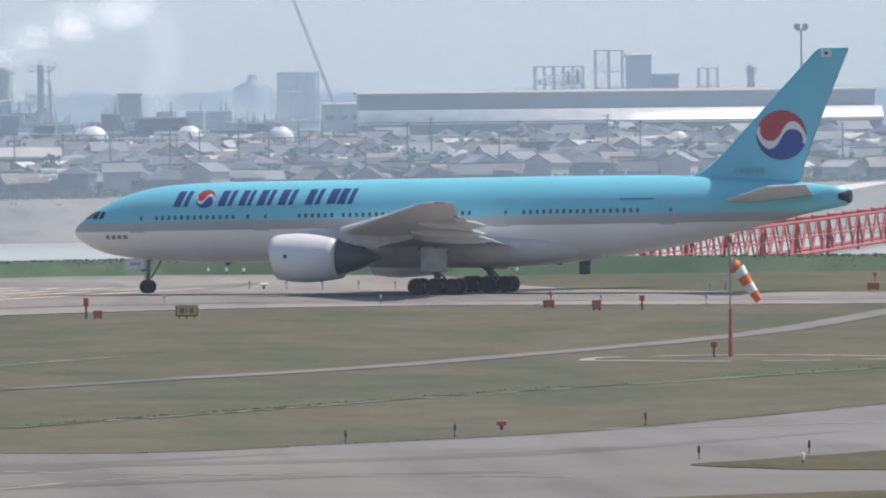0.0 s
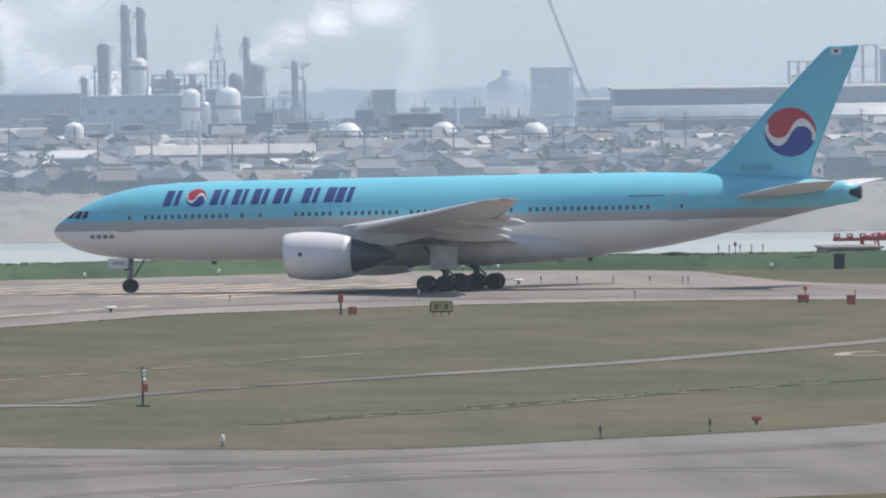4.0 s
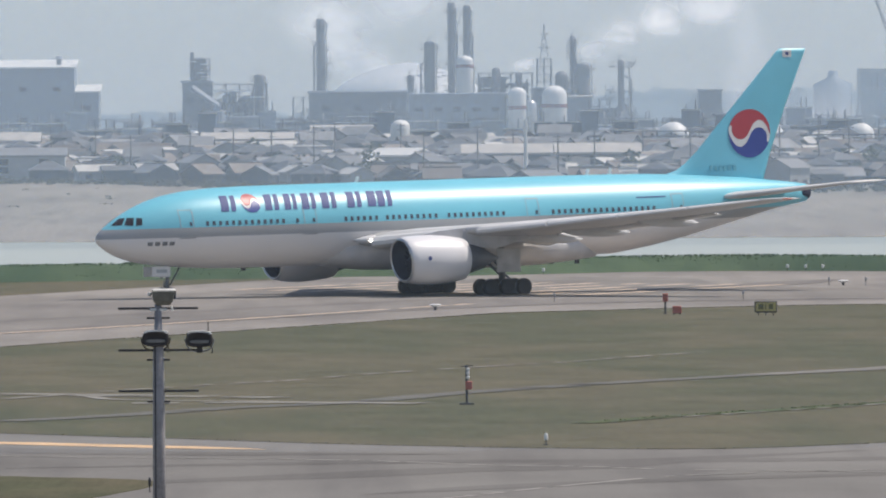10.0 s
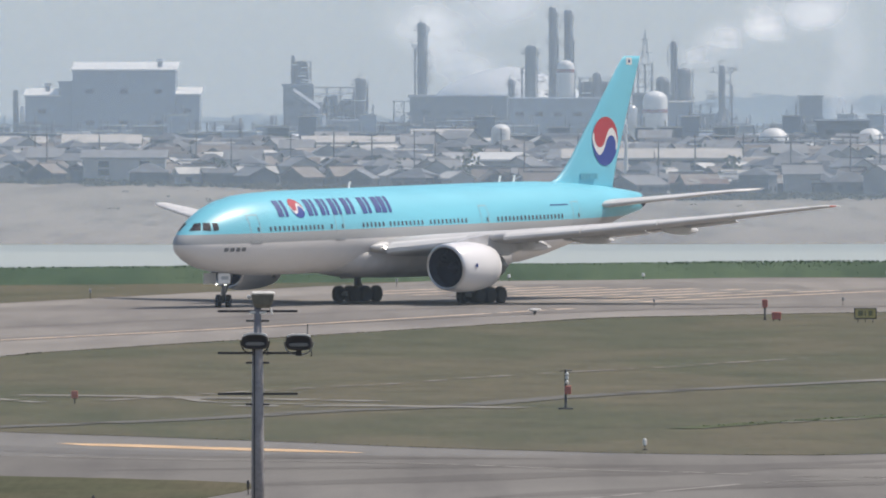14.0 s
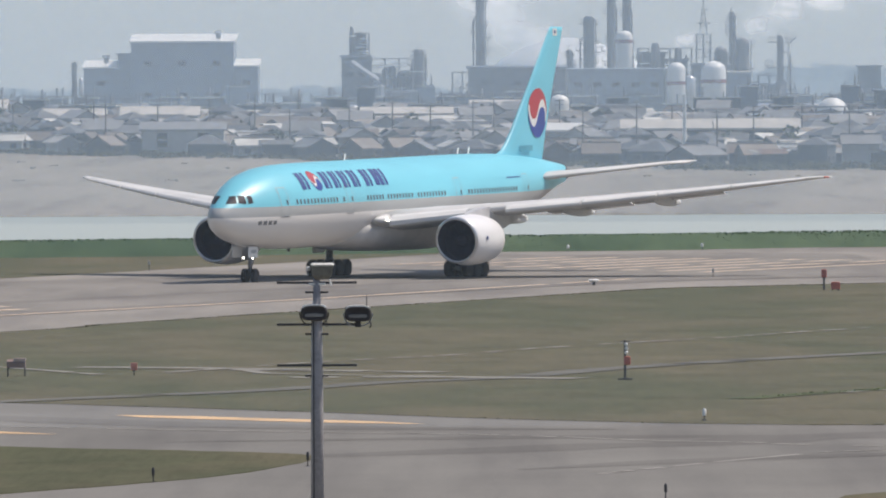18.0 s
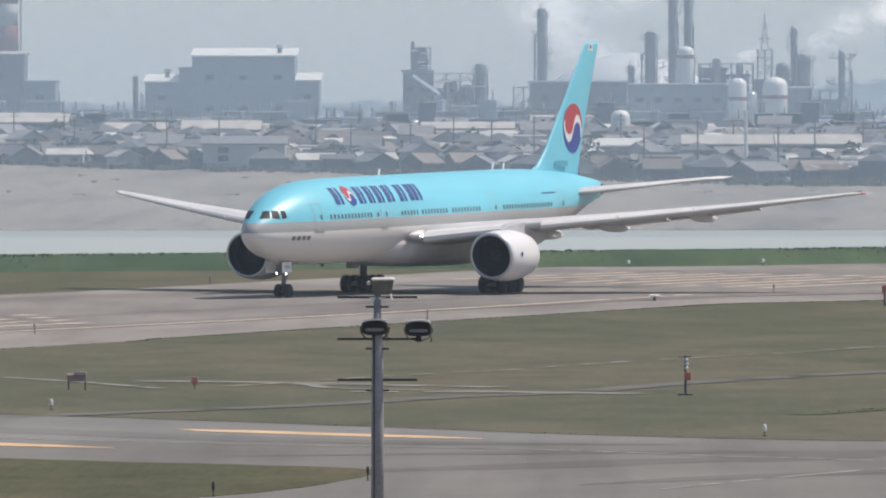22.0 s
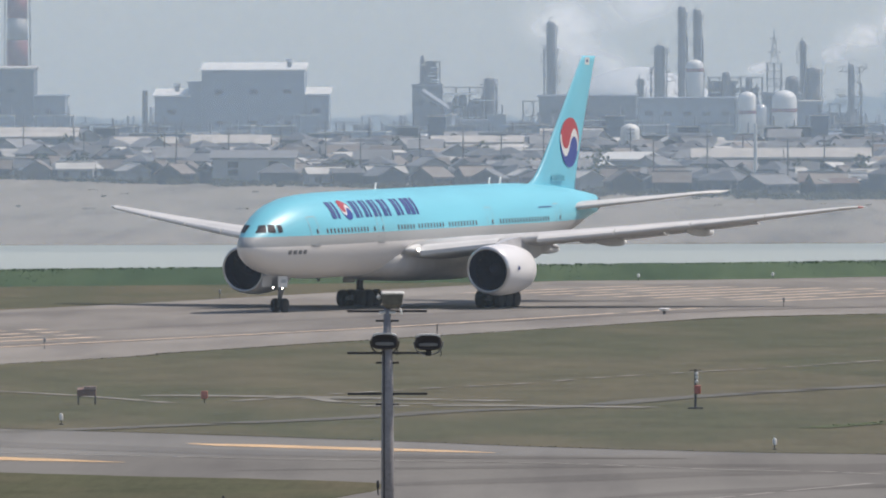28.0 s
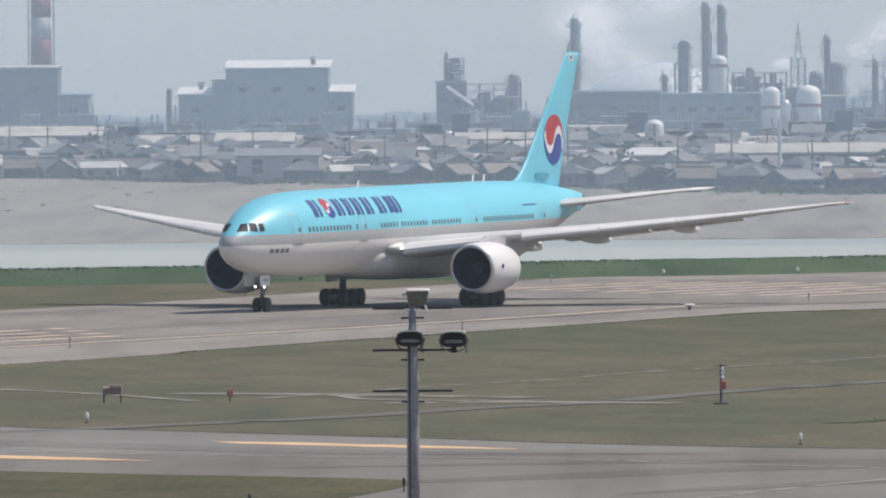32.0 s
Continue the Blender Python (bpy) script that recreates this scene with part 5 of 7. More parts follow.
def house(w, d, h, rise, wall, roof, gable=True, upper=False, plain=False):
    e = thing("house", "", "house", (0, 0, 0), 0, "houses across the river")
    w, d, h, rise = 0.78 * w, 0.78 * d, 0.8 * h, 0.8 * rise
    bm = bmesh.new()
    v = box(bm, -w / 2, w / 2, -d / 2, d / 2, 0, h)
    if gable:
        loft(bm, [[(x, -d / 2, h), (x, d / 2, h), (x, 0, h + rise - 0.08)] for x in (-w / 2 + 0.02, w / 2 - 0.02)])
    body = part("wall", bm, wall, e)
    o, t = 0.45, 0.12
    if gable:
        for s in (-1, 1):
            bm = bmesh.new()
            k = rise / (d / 2)
            loft(bm, [[(x, s * (d / 2 + o), h - o * k), (x, 0, h + rise), (x, 0, h + rise + t), (x, s * (d / 2 + o), h - o * k + t)] for x in (-w / 2 - o, w / 2 + o)])
            part("roof_slope", bm, roof, e)
        if not plain:
            bm = bmesh.new()
            box(bm, -w / 2 - o, w / 2 + o, -0.16, 0.16, h + rise + t - 0.06, h + rise + t + 0.16)
            part("ridge", bm, roof, e)
    else:
        bm = bmesh.new()
        r = max(0.2, (w - d) / 2)
        a = [bm.verts.new(p) for p in ((-w / 2 - o, -d / 2 - o, h), (w / 2 + o, -d / 2 - o, h), (w / 2 + o, d / 2 + o, h), (-w / 2 - o, d / 2 + o, h))]
        b1, b2 = bm.verts.new((-r, 0, h + rise)), bm.verts.new((r, 0, h + rise))
        for f in ((a[0], a[1], b2, b1), (a[1], a[2], b2), (a[2], a[3], b1, b2), (a[3], a[0], b1), tuple(a[::-1])):
            bm.faces.new(f)
        part("roof", bm, roof, e)
    n = max(2, int(w / 2.6))
    for floor in range(0 if plain else 2 if upper else 1):
        for k in range(n):
            x = -w / 2 + w * (k + 0.5) / n
            z = 0.85 + 2.0 * floor
            if z + 0.95 > h:
                continue
            bm = bmesh.new()
            box(bm, x - 0.66, x + 0.66, -d / 2 - 0.06, -d / 2 + 0.02, z - 0.07, z + 0.97)
            f = part("window_frame", bm, TRIM, e)
            bm = bmesh.new()
            box(bm, x - 0.58, x + 0.58, -d / 2 - 0.09, -d / 2 - 0.06, z, z + 0.9)
            part("pane", bm, PANE, f)
    return e


LABELS = ("low house with a dark tiled gable roof", "two-storey house with a grey tiled roof", "house with a hipped black tiled roof", "low timber house with a brown roof", "pale house with a tin roof", "long low house with a tiled roof")
models = [house(8, 6.4, 2.7, 1.9, WALLS[0], ROOFS[0]), house(7.6, 6.8, 4.7, 1.7, WALLS[3], ROOFS[1], True, True), house(9, 7.2, 2.9, 2.1, WALLS[1], ROOFS[0], False),
          house(7.4, 6, 2.7, 1.9, WALLS[2], ROOFS[2]), house(8.6, 5.6, 3.0, 1.3, WALLS[3], ROOFS[3]), house(13, 6.4, 2.7, 1.7, WALLS[1], ROOFS[1]), house(7.8, 6.4, 4.5, 1.7, WALLS[1], ROOFS[0], False, True)]
for e, l in zip(models, LABELS + ("two-storey grey house with a dark hipped roof",)):
    tagged(e, l)
shapes = ((9, 7, 3.1, 2.1, 0, 0, True), (8.5, 7.5, 5.0, 2.0, 3, 1, True), (10, 8, 3.3, 2.4, 1, 0, False), (8, 6.5, 3.0, 2.2, 2, 2, True), (9.5, 6, 3.4, 1.4, 1, 3, True), (14, 7, 3.0, 1.9, 1, 1, True), (8.5, 7, 4.8, 1.9, 1, 0, False))
rear = [house(w, d, h, rise, WALLS[a], ROOFS[b], g, False, True) for w, d, h, rise, a, b, g in shapes]
for e, f in zip(rear, models):
    tagged(e, f["label"])
rnd = random.Random(21)
used = set()


def settle(stock, k, at):
    if stock[k] in used:
        return copy_thing(stock[k], at)
    stock[k].matrix_basis = at
    used.add(stock[k])
    return stock[k]


TURNS = (0, 90, 180, 20, -25, 75, 60, 120, 45, 100, -60)
far_rows = []
for row in range(20):
    y = 2254 + 18 * row
    x = -0.057 * y + rnd.uniform(0, 8)
    stock = models if row < 5 else rear
    while x < 0.1 * y:
        k = rnd.choices(range(7), (5, 1.5, 4, 5, 4, 1.5, 1.5))[0]
        v = y + rnd.uniform(-8, 8)
        at = pose(*townward(x, v), 0, 0, rnd.choice(TURNS) + rnd.uniform(-9, 9))
        if row < 7:
            settle(stock, k, at)
        else:
            far_rows.append((rear[k], at))
        x += rnd.uniform(7, 11.5) + (2 if k == 5 else 0)

mats = WALLS + ROOFS
verts, faces, index = [], [], []
for e, at in far_rows:
    for ob in e.children:
        base = len(verts)
        verts += [at @ v.co for v in ob.data.vertices]
        for f in ob.data.polygons:
            faces.append([base + i for i in f.vertices])
            index.append(mats.index(ob.data.materials[0]))
me = bpy.data.meshes.new("far_houses")
me.from_pydata(verts, [], faces)
for m in mats:
    me.materials.append(m)
me.polygons.foreach_set("material_index", index)
tagged(new("far_houses", me), "crowded tiled roofs of the houses further back", "houses", "", "stuff")

# yard sheds, fences and lean-tos between the houses
SHED_TIN = [surface("shed_tin_" + n, c, 0.7, vary=0.3, scale=0.8, own=0.5) for n, c in (("rust", (0.16, 0.10, 0.075)), ("grey", (0.14, 0.145, 0.15)), ("pale", (0.33, 0.32, 0.30)))]


def yard_shed(w, d, h, wall, roof, label):
    e = thing("yard_shed", label, "shed", (0, 0, 0), 0, "yard sheds")
    bm = bmesh.new()
    box(bm, -w / 2, w / 2, -d / 2, d / 2, 0, h)
    part("wall", bm, wall, e)
    bm = bmesh.new()
    loft(bm, [[(x, -d / 2 - 0.3, h - 0.15), (x, d / 2 + 0.3, h + 0.7), (x, d / 2 + 0.3, h + 0.8), (x, -d / 2 - 0.3, h - 0.05)] for x in (-w / 2 - 0.3, w / 2 + 0.3)])
    part("roof", bm, roof, e)
    bm = bmesh.new()
    box(bm, -w * 0.3, w * 0.05, -d / 2 - 0.05, -d / 2 + 0.02, 0.1, min(2.0, h - 0.3))
    part("door", bm, DARK, e)
    return e


sheds = [yard_shed(4.2, 3, 2.3, WALLS[2], SHED_TIN[0], "small timber yard shed with a rusty tin roof"), yard_shed(5.5, 3.4, 2.5, WALLS[1], SHED_TIN[1], "grey yard shed with a lean-to tin roof"),
         yard_shed(3.4, 2.6, 2.1, WALLS[2], SHED_TIN[2], "low yard shed with a pale tin roof"), yard_shed(9.0, 1.2, 1.7, WALLS[2], SHED_TIN[1], "long low store against a yard fence")]
for k in range(130):
    y = 2250 + 330 * rnd.random() ** 1.6
    settle(sheds, rnd.choices(range(4), (3, 3, 2, 2))[0], pose(*townward(rnd.uniform(-0.056, 0.1) * y, y), 0, 0, rnd.choice(TURNS) + rnd.uniform(-9, 9)))


VENT = surface("dark_louvre", (0.02, 0.022, 0.026), 0.9, vary=0.1)


def hall(name, label, x0, x1, y, depth, z1, wall, roof, roof_h=1.2, openings=0, category="building", lean=False):
    """A plain works building with a low roof, a parapet line and rows of openings."""
    e = thing(name, label, category, ((x0 + x1) / 2, y, 1.0))
    w = (x1 - x0) / 2
    z1 -= 1.0
    bm = bmesh.new()
    box(bm, -w, w, 0, depth, 0, z1)
    part("wall", bm, wall, e)
    bm = bmesh.new()
    o = 0.5
    if lean:
        loft(bm, [[(x, -o, z1), (x, depth + o, z1 + roof_h * 2), (x, depth + o, z1 + roof_h * 2 + 0.3), (x, -o, z1 + 0.3)] for x in (-w - o, w + o)])
    else:
        loft(bm, [[(x, -o, z1), (x, depth / 2, z1 + roof_h), (x, depth + o, z1), (x, depth + o, z1 + 0.3), (x, depth / 2, z1 + roof_h + 0.3), (x, -o, z1 + 0.3)] for x in (-w - o, w + o)])
    part("roof", bm, roof, e)
    for k in range(openings):
        x = -w + 2 * w * (k + 0.5) / openings
        for z in (z1 * 0.45, z1 * 0.78):
            bm = bmesh.new()
            box(bm, x - 0.95, x + 0.95, -0.08, 0.05, z - 0.55, z + 0.55)
            part("vent", bm, VENT, e)
    return e


# The blue in WORKS and WORKS_DARK imitates distance haze on the walls.
WORKS = surface("works_cladding", (0.17, 0.21, 0.265), 0.6, vary=0.08, scale=0.15)
WORKS_DARK = surface("works_dark", (0.075, 0.095, 0.125), 0.6, vary=0.12, scale=0.2)
WORKS_PALE = surface("works_pale", (0.34, 0.35, 0.34), 0.6, vary=0.1, scale=0.2)
ROOF_PALE = surface("works_roof", (0.43, 0.405, 0.37), 0.6, vary=0.2, scale=0.3)
STEEL = surface("plant_steel", (0.14, 0.145, 0.16), 0.6, 0.1, vary=0.2, scale=0.3)
SILVER = surface("insulated_vessel", (0.55, 0.55, 0.56), 0.35, 0.7, vary=0.12, scale=0.3)
TANK_WHITE = surface("tank_white", (0.68, 0.68, 0.67), 0.5, vary=0.1, scale=0.2)
MAROON = surface("maroon_band", (0.22, 0.07, 0.07), 0.6)
BANDS = surface("chimney_red", (0.22, 0.06, 0.065), 0.8, vary=0.15, scale=0.3)
CHIMNEY_PALE = surface("chimney_pale", (0.40, 0.40, 0.40), 0.8, vary=0.15, scale=0.3)

# Lighter copy of the works roof: sun on facing roofs put into the colour.
ROOF_BRIGHT = surface("works_roof_sunlit", (0.68, 0.67, 0.64), 0.5, vary=0.1, scale=0.2)
# stepped grey works
e = hall("stepped_works", "tall stepped grey works building with pale roofs", -93.3, -68.5, 2800, 26, 23.9, WORKS, ROOF_BRIGHT, 0.95, 3, lean=True)
for name, x0, x1, top in (("wing_building", -104.8, -96.6, 17.7), ("wing_building", -96.6, -93.4, 21.0), ("wing_building", -68.4, -62.7, 18.0)):
    hall(name, "lower grey wing of the stepped works", x0, x1, 2802, 22, top, WORKS, ROOF_BRIGHT if x1 - x0 > 4 else WORKS, 0.85 if x1 - x0 > 4 else 0.1, 1 if x1 - x0 > 4 else 0, lean=True)
for x, z in ((-72.3, 25.2), (-99.5, 19.3)):
    e = thing("roof_vent", "roof vent with a wider cap", "vent", (x, 2806, z))
    bm = bmesh.new()
    tube(bm, [(-0.4, 0.6), (0.9, 0.6)], 0, 0, 10)
    part("duct", bm, STEEL, e)
    bm = bmesh.new()
    tube(bm, [(0.9, 1.0), (1.6, 0.9)], 0, 0, 10)
    part("cap", bm, SILVER, e)
e = thing("flue", "dark upright flue beside a small silver tank", "chimney", (-103.2, 2700, 1))
bm = bmesh.new()
tube(bm, [(0, 0.7), (18, 0.62)], 0, 0, 12)
part("shaft", bm, VENT, e, "", True)
bm = bmesh.new()
tube(bm, [(10, 0.3), (10.3, 0.55), (14, 0.55), (14.4, 0.2)], 1.6, 0, 10)
part("tank", bm, SILVER, e, "", True)

# banded chimney with its building
e = thing("banded_chimney", "tall red and white banded chimney with a lift frame", "chimney", (-142.8, 2900, 1))
z = 0
for k, (z1, m) in enumerate(((16, WORKS), (24.5, WORKS), (31, BANDS), (36.5, CHIMNEY_PALE), (42, BANDS), (48, CHIMNEY_PALE), (54, BANDS))):
    bm = bmesh.new()
    tube(bm, [(z, 3.0 - 0.012 * z), (z1, 3.0 - 0.012 * z1)], 0, 0, 20)
    part("band", bm, m, e, "", True)
    z = z1
bm = bmesh.new()
for s in (-1, 1):
    for t in (-1, 1):
        rod(bm, (s * 3.4, t * 1.2, 0), (s * 3.0, t * 1.0, 54), 0.12, 4)
for k in range(12):
    rod(bm, (3.4, -1.2, 4.5 * k), (3.1, 1.1, 4.5 * k + 4.5), 0.08, 4)
    rod(bm, (3.4, 1.2, 4.5 * k), (3.1, -1.1, 4.5 * k + 4.5), 0.08, 4)
part("frame", bm, STEEL, e)
hall("boiler_house", "grey boiler house below the chimney", -158, -136.4, 2850, 20, 24.6, WORKS_DARK, ROOF_PALE, 0.6, 2)
hall("boiler_annex", "lower grey annex with a flat roof", -136.4, -128.8, 2852, 18, 17.8, WORKS, WORKS, 0.3, 1)
hall("long_shed", "long low shed with a pale roof", -150, -110.5, 2500, 16, 8.5, WORKS, ROOF_PALE, 2.0, 3)
hall("long_shed", "long low shed with a pale roof", -100, -87.4, 2450, 12, 6.9, WORKS, ROOF_PALE, 1.6, 1)
hall("long_shed", "long low shed with a pale rounded roof", -83.8, -67.7, 2455, 12, 7.0, WORKS, ROOF_PALE, 1.9, 1)
hall("long_shed", "long low shed with a pale roof", -33, -14, 2460, 12, 7.2, WORKS, ROOF_PALE, 1.4, 2)


def column(x, y, top, r, label, base=1.0, cap="dome", stages=4, parent=None, taper=1.0, material=None):
    """A process column with ring platforms, a pipe and a ladder."""
    e = thing("process_column", label, "tower", (x, y, base))
    h = top - base
    bm = bmesh.new()
    prof = [(0, r), (h * 0.5, r), (h * 0.55, r * taper), (h - r * 0.5, r * taper)]
    prof += [(h - r * 0.15, r * taper * 0.8), (h, r * taper * 0.25)] if cap == "dome" else [(h, r * taper)]
    tube(bm, prof, 0, 0, 16)
    part("shell", bm, material or STEEL, e, "", True)
    for k in range(stages):
        z = h * (0.45 + 0.5 * k / max(1, stages - 1)) - 0.6
        bm = bmesh.new()
        tube(bm, [(z, r * 1.8), (z + 0.25, r * 1.8)], 0, 0, 12)
        ring = part("platform", bm, STEEL, e)
        bm = bmesh.new()
        for q in range(8):
            c, s = 1.75 * r * math.cos(q * 0.785), 1.75 * r * math.sin(q * 0.785)
            c2, s2 = 1.75 * r * math.cos(q * 0.785 + 0.785), 1.75 * r * math.sin(q * 0.785 + 0.785)
            rod(bm, (c, s, z + 0.2), (c, s, z + 1.3), 0.06, 4)
            rod(bm, (c, s, z + 1.3), (c2, s2, z + 1.3), 0.06, 4)
        part("railing", bm, STEEL, ring)
    bm = bmesh.new()
    rod(bm, (r * 1.25, -0.3, 0), (r * 1.25, -0.3, h * 0.97), 0.18, 6)
    part("downpipe", bm, SILVER, e)
    rr = random.Random(int(x * 10))
    for k in range(max(2, int(h / 5))):
        z = h * (0.3 + 0.66 * rr.random())
        d = rr.choice((-1, 1))
        bm = bmesh.new()
        box(bm, min(d * r * 0.8, d * r * 2.3), max(d * r * 0.8, d * r * 2.3), -r * 0.7, r * 0.7, z, z + 0.2)
        for u in (-0.7, 0.7):
            rod(bm, (d * r * 2.25, u * r, z), (d * r * 2.25, u * r, z + 1.3), 0.07, 4)
            rod(bm, (d * r * 2.25, u * r, z + 1.3), (d * r, u * r, z + 1.3), 0.06, 4)
            rod(bm, (d * r * 2.2, u * r, z), (d * r * 0.9, u * r, z - 1.2), 0.08, 4)
        part("side_platform", bm, STEEL, e)
    bm = bmesh.new()
    d = rr.choice((-1, 1))
    rod(bm, (d * r * 1.5, -0.5, 0), (d * r * 1.5, -0.5, h * 0.8), 0.22, 6)
    rod(bm, (d * r * 1.5, -0.5, h * 0.8), (0, -0.3, h * 0.86), 0.22, 6)
    part("riser_pipe", bm, STEEL, e)
    bm = bmesh.new()
    rod(bm, (-r * 0.3, 0, h - 0.3), (-r * 0.3, 0, h + 0.9), 0.12, 4)
    rod(bm, (-r * 0.3, 0, h + 0.9), (r * 0.7, 0, h + 1.2), 0.08, 4)
    part("davit", bm, STEEL, e)
    bm = bmesh.new()
    for s in (-0.25, 0.25):
        rod(bm, (s - r * 0.3, -r * 1.1, 0), (s - r * 0.3, -r * 1.1, h), 0.06, 4)
    part("ladder", bm, STEEL, e)
    return e


column(-9.2, 2900, 36.4, 1.12, "tall slim process column with ring platforms")
column(18.0, 2900, 30.4, 1.4, "process column with a domed top")
column(23.5, 2900, 40.0, 0.95, "tall slim twin column with platforms", stages=4, cap="flat")
column(27.4, 2902, 39.3, 0.95, "tall slim twin column with platforms", stages=4, cap="flat")
column(53.8, 2900, 31.4, 0.68, "slim flue column", stages=2, cap="flat")
column(56.2, 2890, 24.8, 1.75, "stout vessel wrapped in pipework", stages=3)
column(62.5, 2750, 24.9, 1.6, "stepped column narrowing towards the top", stages=3, taper=0.5)
column(30.5, 2870, 21.0, 0.6, "thin vent stack", stages=2, cap="flat")
column(13.0, 2880, 22.0, 0.7, "thin vent stack", stages=2, cap="flat")
column(244.0, 2900, 23.2, 0.7, "vent stack behind the long warehouse", stages=2, cap="flat")


def tank(x, y, r, z0, z1, label, band=None, material=None, seg=22):
    e = thing("storage_tank", label, "tank", (x, y, 1.0))
    h = z1 - 1.0
    bm = bmesh.new()
    tube(bm, [(0, r), (h - r * 0.75, r), (h - r * 0.4, r * 0.9), (h - r * 0.12, r * 0.55), (h, r * 0.08)], 0, 0, seg)
    part("shell", bm, material or TANK_WHITE, e, "", True)
    if band:
        bm = bmesh.new()
        tube(bm, [(band - 1, r * 1.04), (band - 0.1, r * 1.04)], 0, 0, seg)
        part("band", bm, MAROON, e)
    bm = bmesh.new()
    rod(bm, (r * 1.06, -0.5, 0), (r * 1.06, -0.5, h * 0.9), 0.1, 6)
    part("pipe", bm, STEEL, e)
    return e


tank(26.4, 2850, 2.1, 1, 26.6, "white domed silo with a maroon band", 23.5)
tank(45.8, 2700, 2.9, 1, 18.8, "white domed storage tank with a brown band", 13.6)
tank(37.0, 2690, 2.1, 1, 18.5, "slim white domed tank", 13.2)
tank(9.1, 2500, 2.1, 1, 11.3, "small pale domed tank")
tank(40.5, 2720, 1.5, 1, 15.5, "slim silver tank with a pipe", None, SILVER)
e = thing("dome_store", "very large pale domed storage building", "dome", (14.4, 3300, 1))
bm = bmesh.new()
R = 23.5
tube(bm, [(0, R), (11, R), (17, R * 0.93), (20, R * 0.78), (22.6, R * 0.55), (24.6, R * 0.3), (25.6, R * 0.06)], 0, 0, 40)
part("shell", bm, surface("dome_shell", (0.58, 0.58, 0.57), 0.5, vary=0.1, scale=0.1), e, "", True)

# spherical gas holders
for x, y, z, r in ((68.0, 2500, 7.0, 3.5), (90.6, 2550, 7.2, 3.1), (108.5, 2500, 7.0, 3.0), (193, 2480, 6.0, 2.2)):
    e = thing("gas_sphere", "white spherical gas tank on steel legs", "tank", (x, y, 1.0), 0, "gas spheres")
    bm = bmesh.new()
    bmesh.ops.create_uvsphere(bm, u_segments=24, v_segments=14, radius=r, matrix=Matrix.Translation((0, 0, z - 1)))
    part("shell", bm, TANK_WHITE, e, "", True)
    for k in range(8):
        bm = bmesh.new()
        c, s = r * math.cos(k * 0.785), r * math.sin(k * 0.785)
        rod(bm, (c, s, 0), (c, s, z - 1), 0.22, 6)
        part("leg", bm, STEEL, e)
    bm = bmesh.new()
    tube(bm, [(z - 1 + r - 0.1, 0.8), (z + r - 0.7, 0.8)], 0, 0, 10)
    rod(bm, (r * 1.1, 0, 0), (0.5, 0, z + r - 1), 0.15, 4)
    part("stairway", bm, STEEL, e)

# block buildings of the refinery
hall("block_works", "broad flat-roofed grey works building", 12.2, 35.0, 2750, 30, 16.8, WORKS, WORKS, 0.2, 5)
hall("block_end", "pale end bay of the grey works", 35.2, 40.0, 2748, 26, 16.6, WORKS_PALE, WORKS_PALE, 0.2)
hall("pale_bay", "grey and pale works bay", 49.5, 55.5, 2750, 14, 16.0, WORKS, ROOF_PALE, 0.2)
hall("dark_shed", "dark low works shed", -12, 12, 2850, 25, 17.4, WORKS_DARK, WORKS_DARK, 0.4, 3)
hall("lean_shed", "low shed with a long sloping pale roof", -10.3, 3.0, 2600, 14, 8.2, WORKS, ROOF_PALE, 1.6)
hall("dark_block", "dark cube-like works block", 88.4, 94.2, 3000, 8, 17.6, WORKS_DARK, WORKS_DARK, 0.2)
hall("dark_block", "low dark works block", 80.5, 92, 2600, 12, 11.6, WORKS_DARK, WORKS_DARK, 0.3, 2)
hall("office", "low pale works office", 127.3, 136.4, 2700, 10, 14.4, WORKS, ROOF_PALE, 0.3, 3)
hall("brown_building", "brown flat-roofed building with a pale end", 148.1, 155.2, 2302, 9, 6.4, WALLS[2], WALLS[2], 0.2, 3)
hall("pale_end", "pale end of the brown building", 155.3, 156.6, 2301, 9, 6.2, WALLS[3], WALLS[3], 0.2)
hall("works_bay", "grey works bay beyond the warehouse", 255, 300, 2580, 25, 16.5, WORKS, ROOF_PALE, 1.0, 4)
hall("near_house", "pale two-storey house with a tin roof", -68.6, -53.6, 2116, 8, 5.4, WALLS[3], ROOFS[1], 1.4, 2, "house")
e = hall("barn", "pale barn with a bright tin roof", 1.5, 10.8, 2248, 7, 5.5, WALLS[3], ROOF_BRIGHT, 1.3, 0, "house")
e.matrix_basis = pose(5.6, 2095, 0.6, 0, 0, -38)
e = hall("barn", "low barn with a bright tin roof", -3.6, 4.2, 2242, 6, 4.2, WALLS[1], ROOF_BRIGHT, 1.0, 0, "house")
e.matrix_basis = pose(-1.9, 2085, 0.6, 0, 0, -30)
hall("long_house", "long building with a pale tiled roof", 19.4, 35.4, 2130, 9, 5.2, WALLS[1], ROOF_PALE, 1.7, 4, "house")
hall("long_house", "long building with a pale tiled roof", 36.7, 51.8, 2135, 9, 5.2, WALLS[0], ROOF_PALE, 1.7, 4, "house")

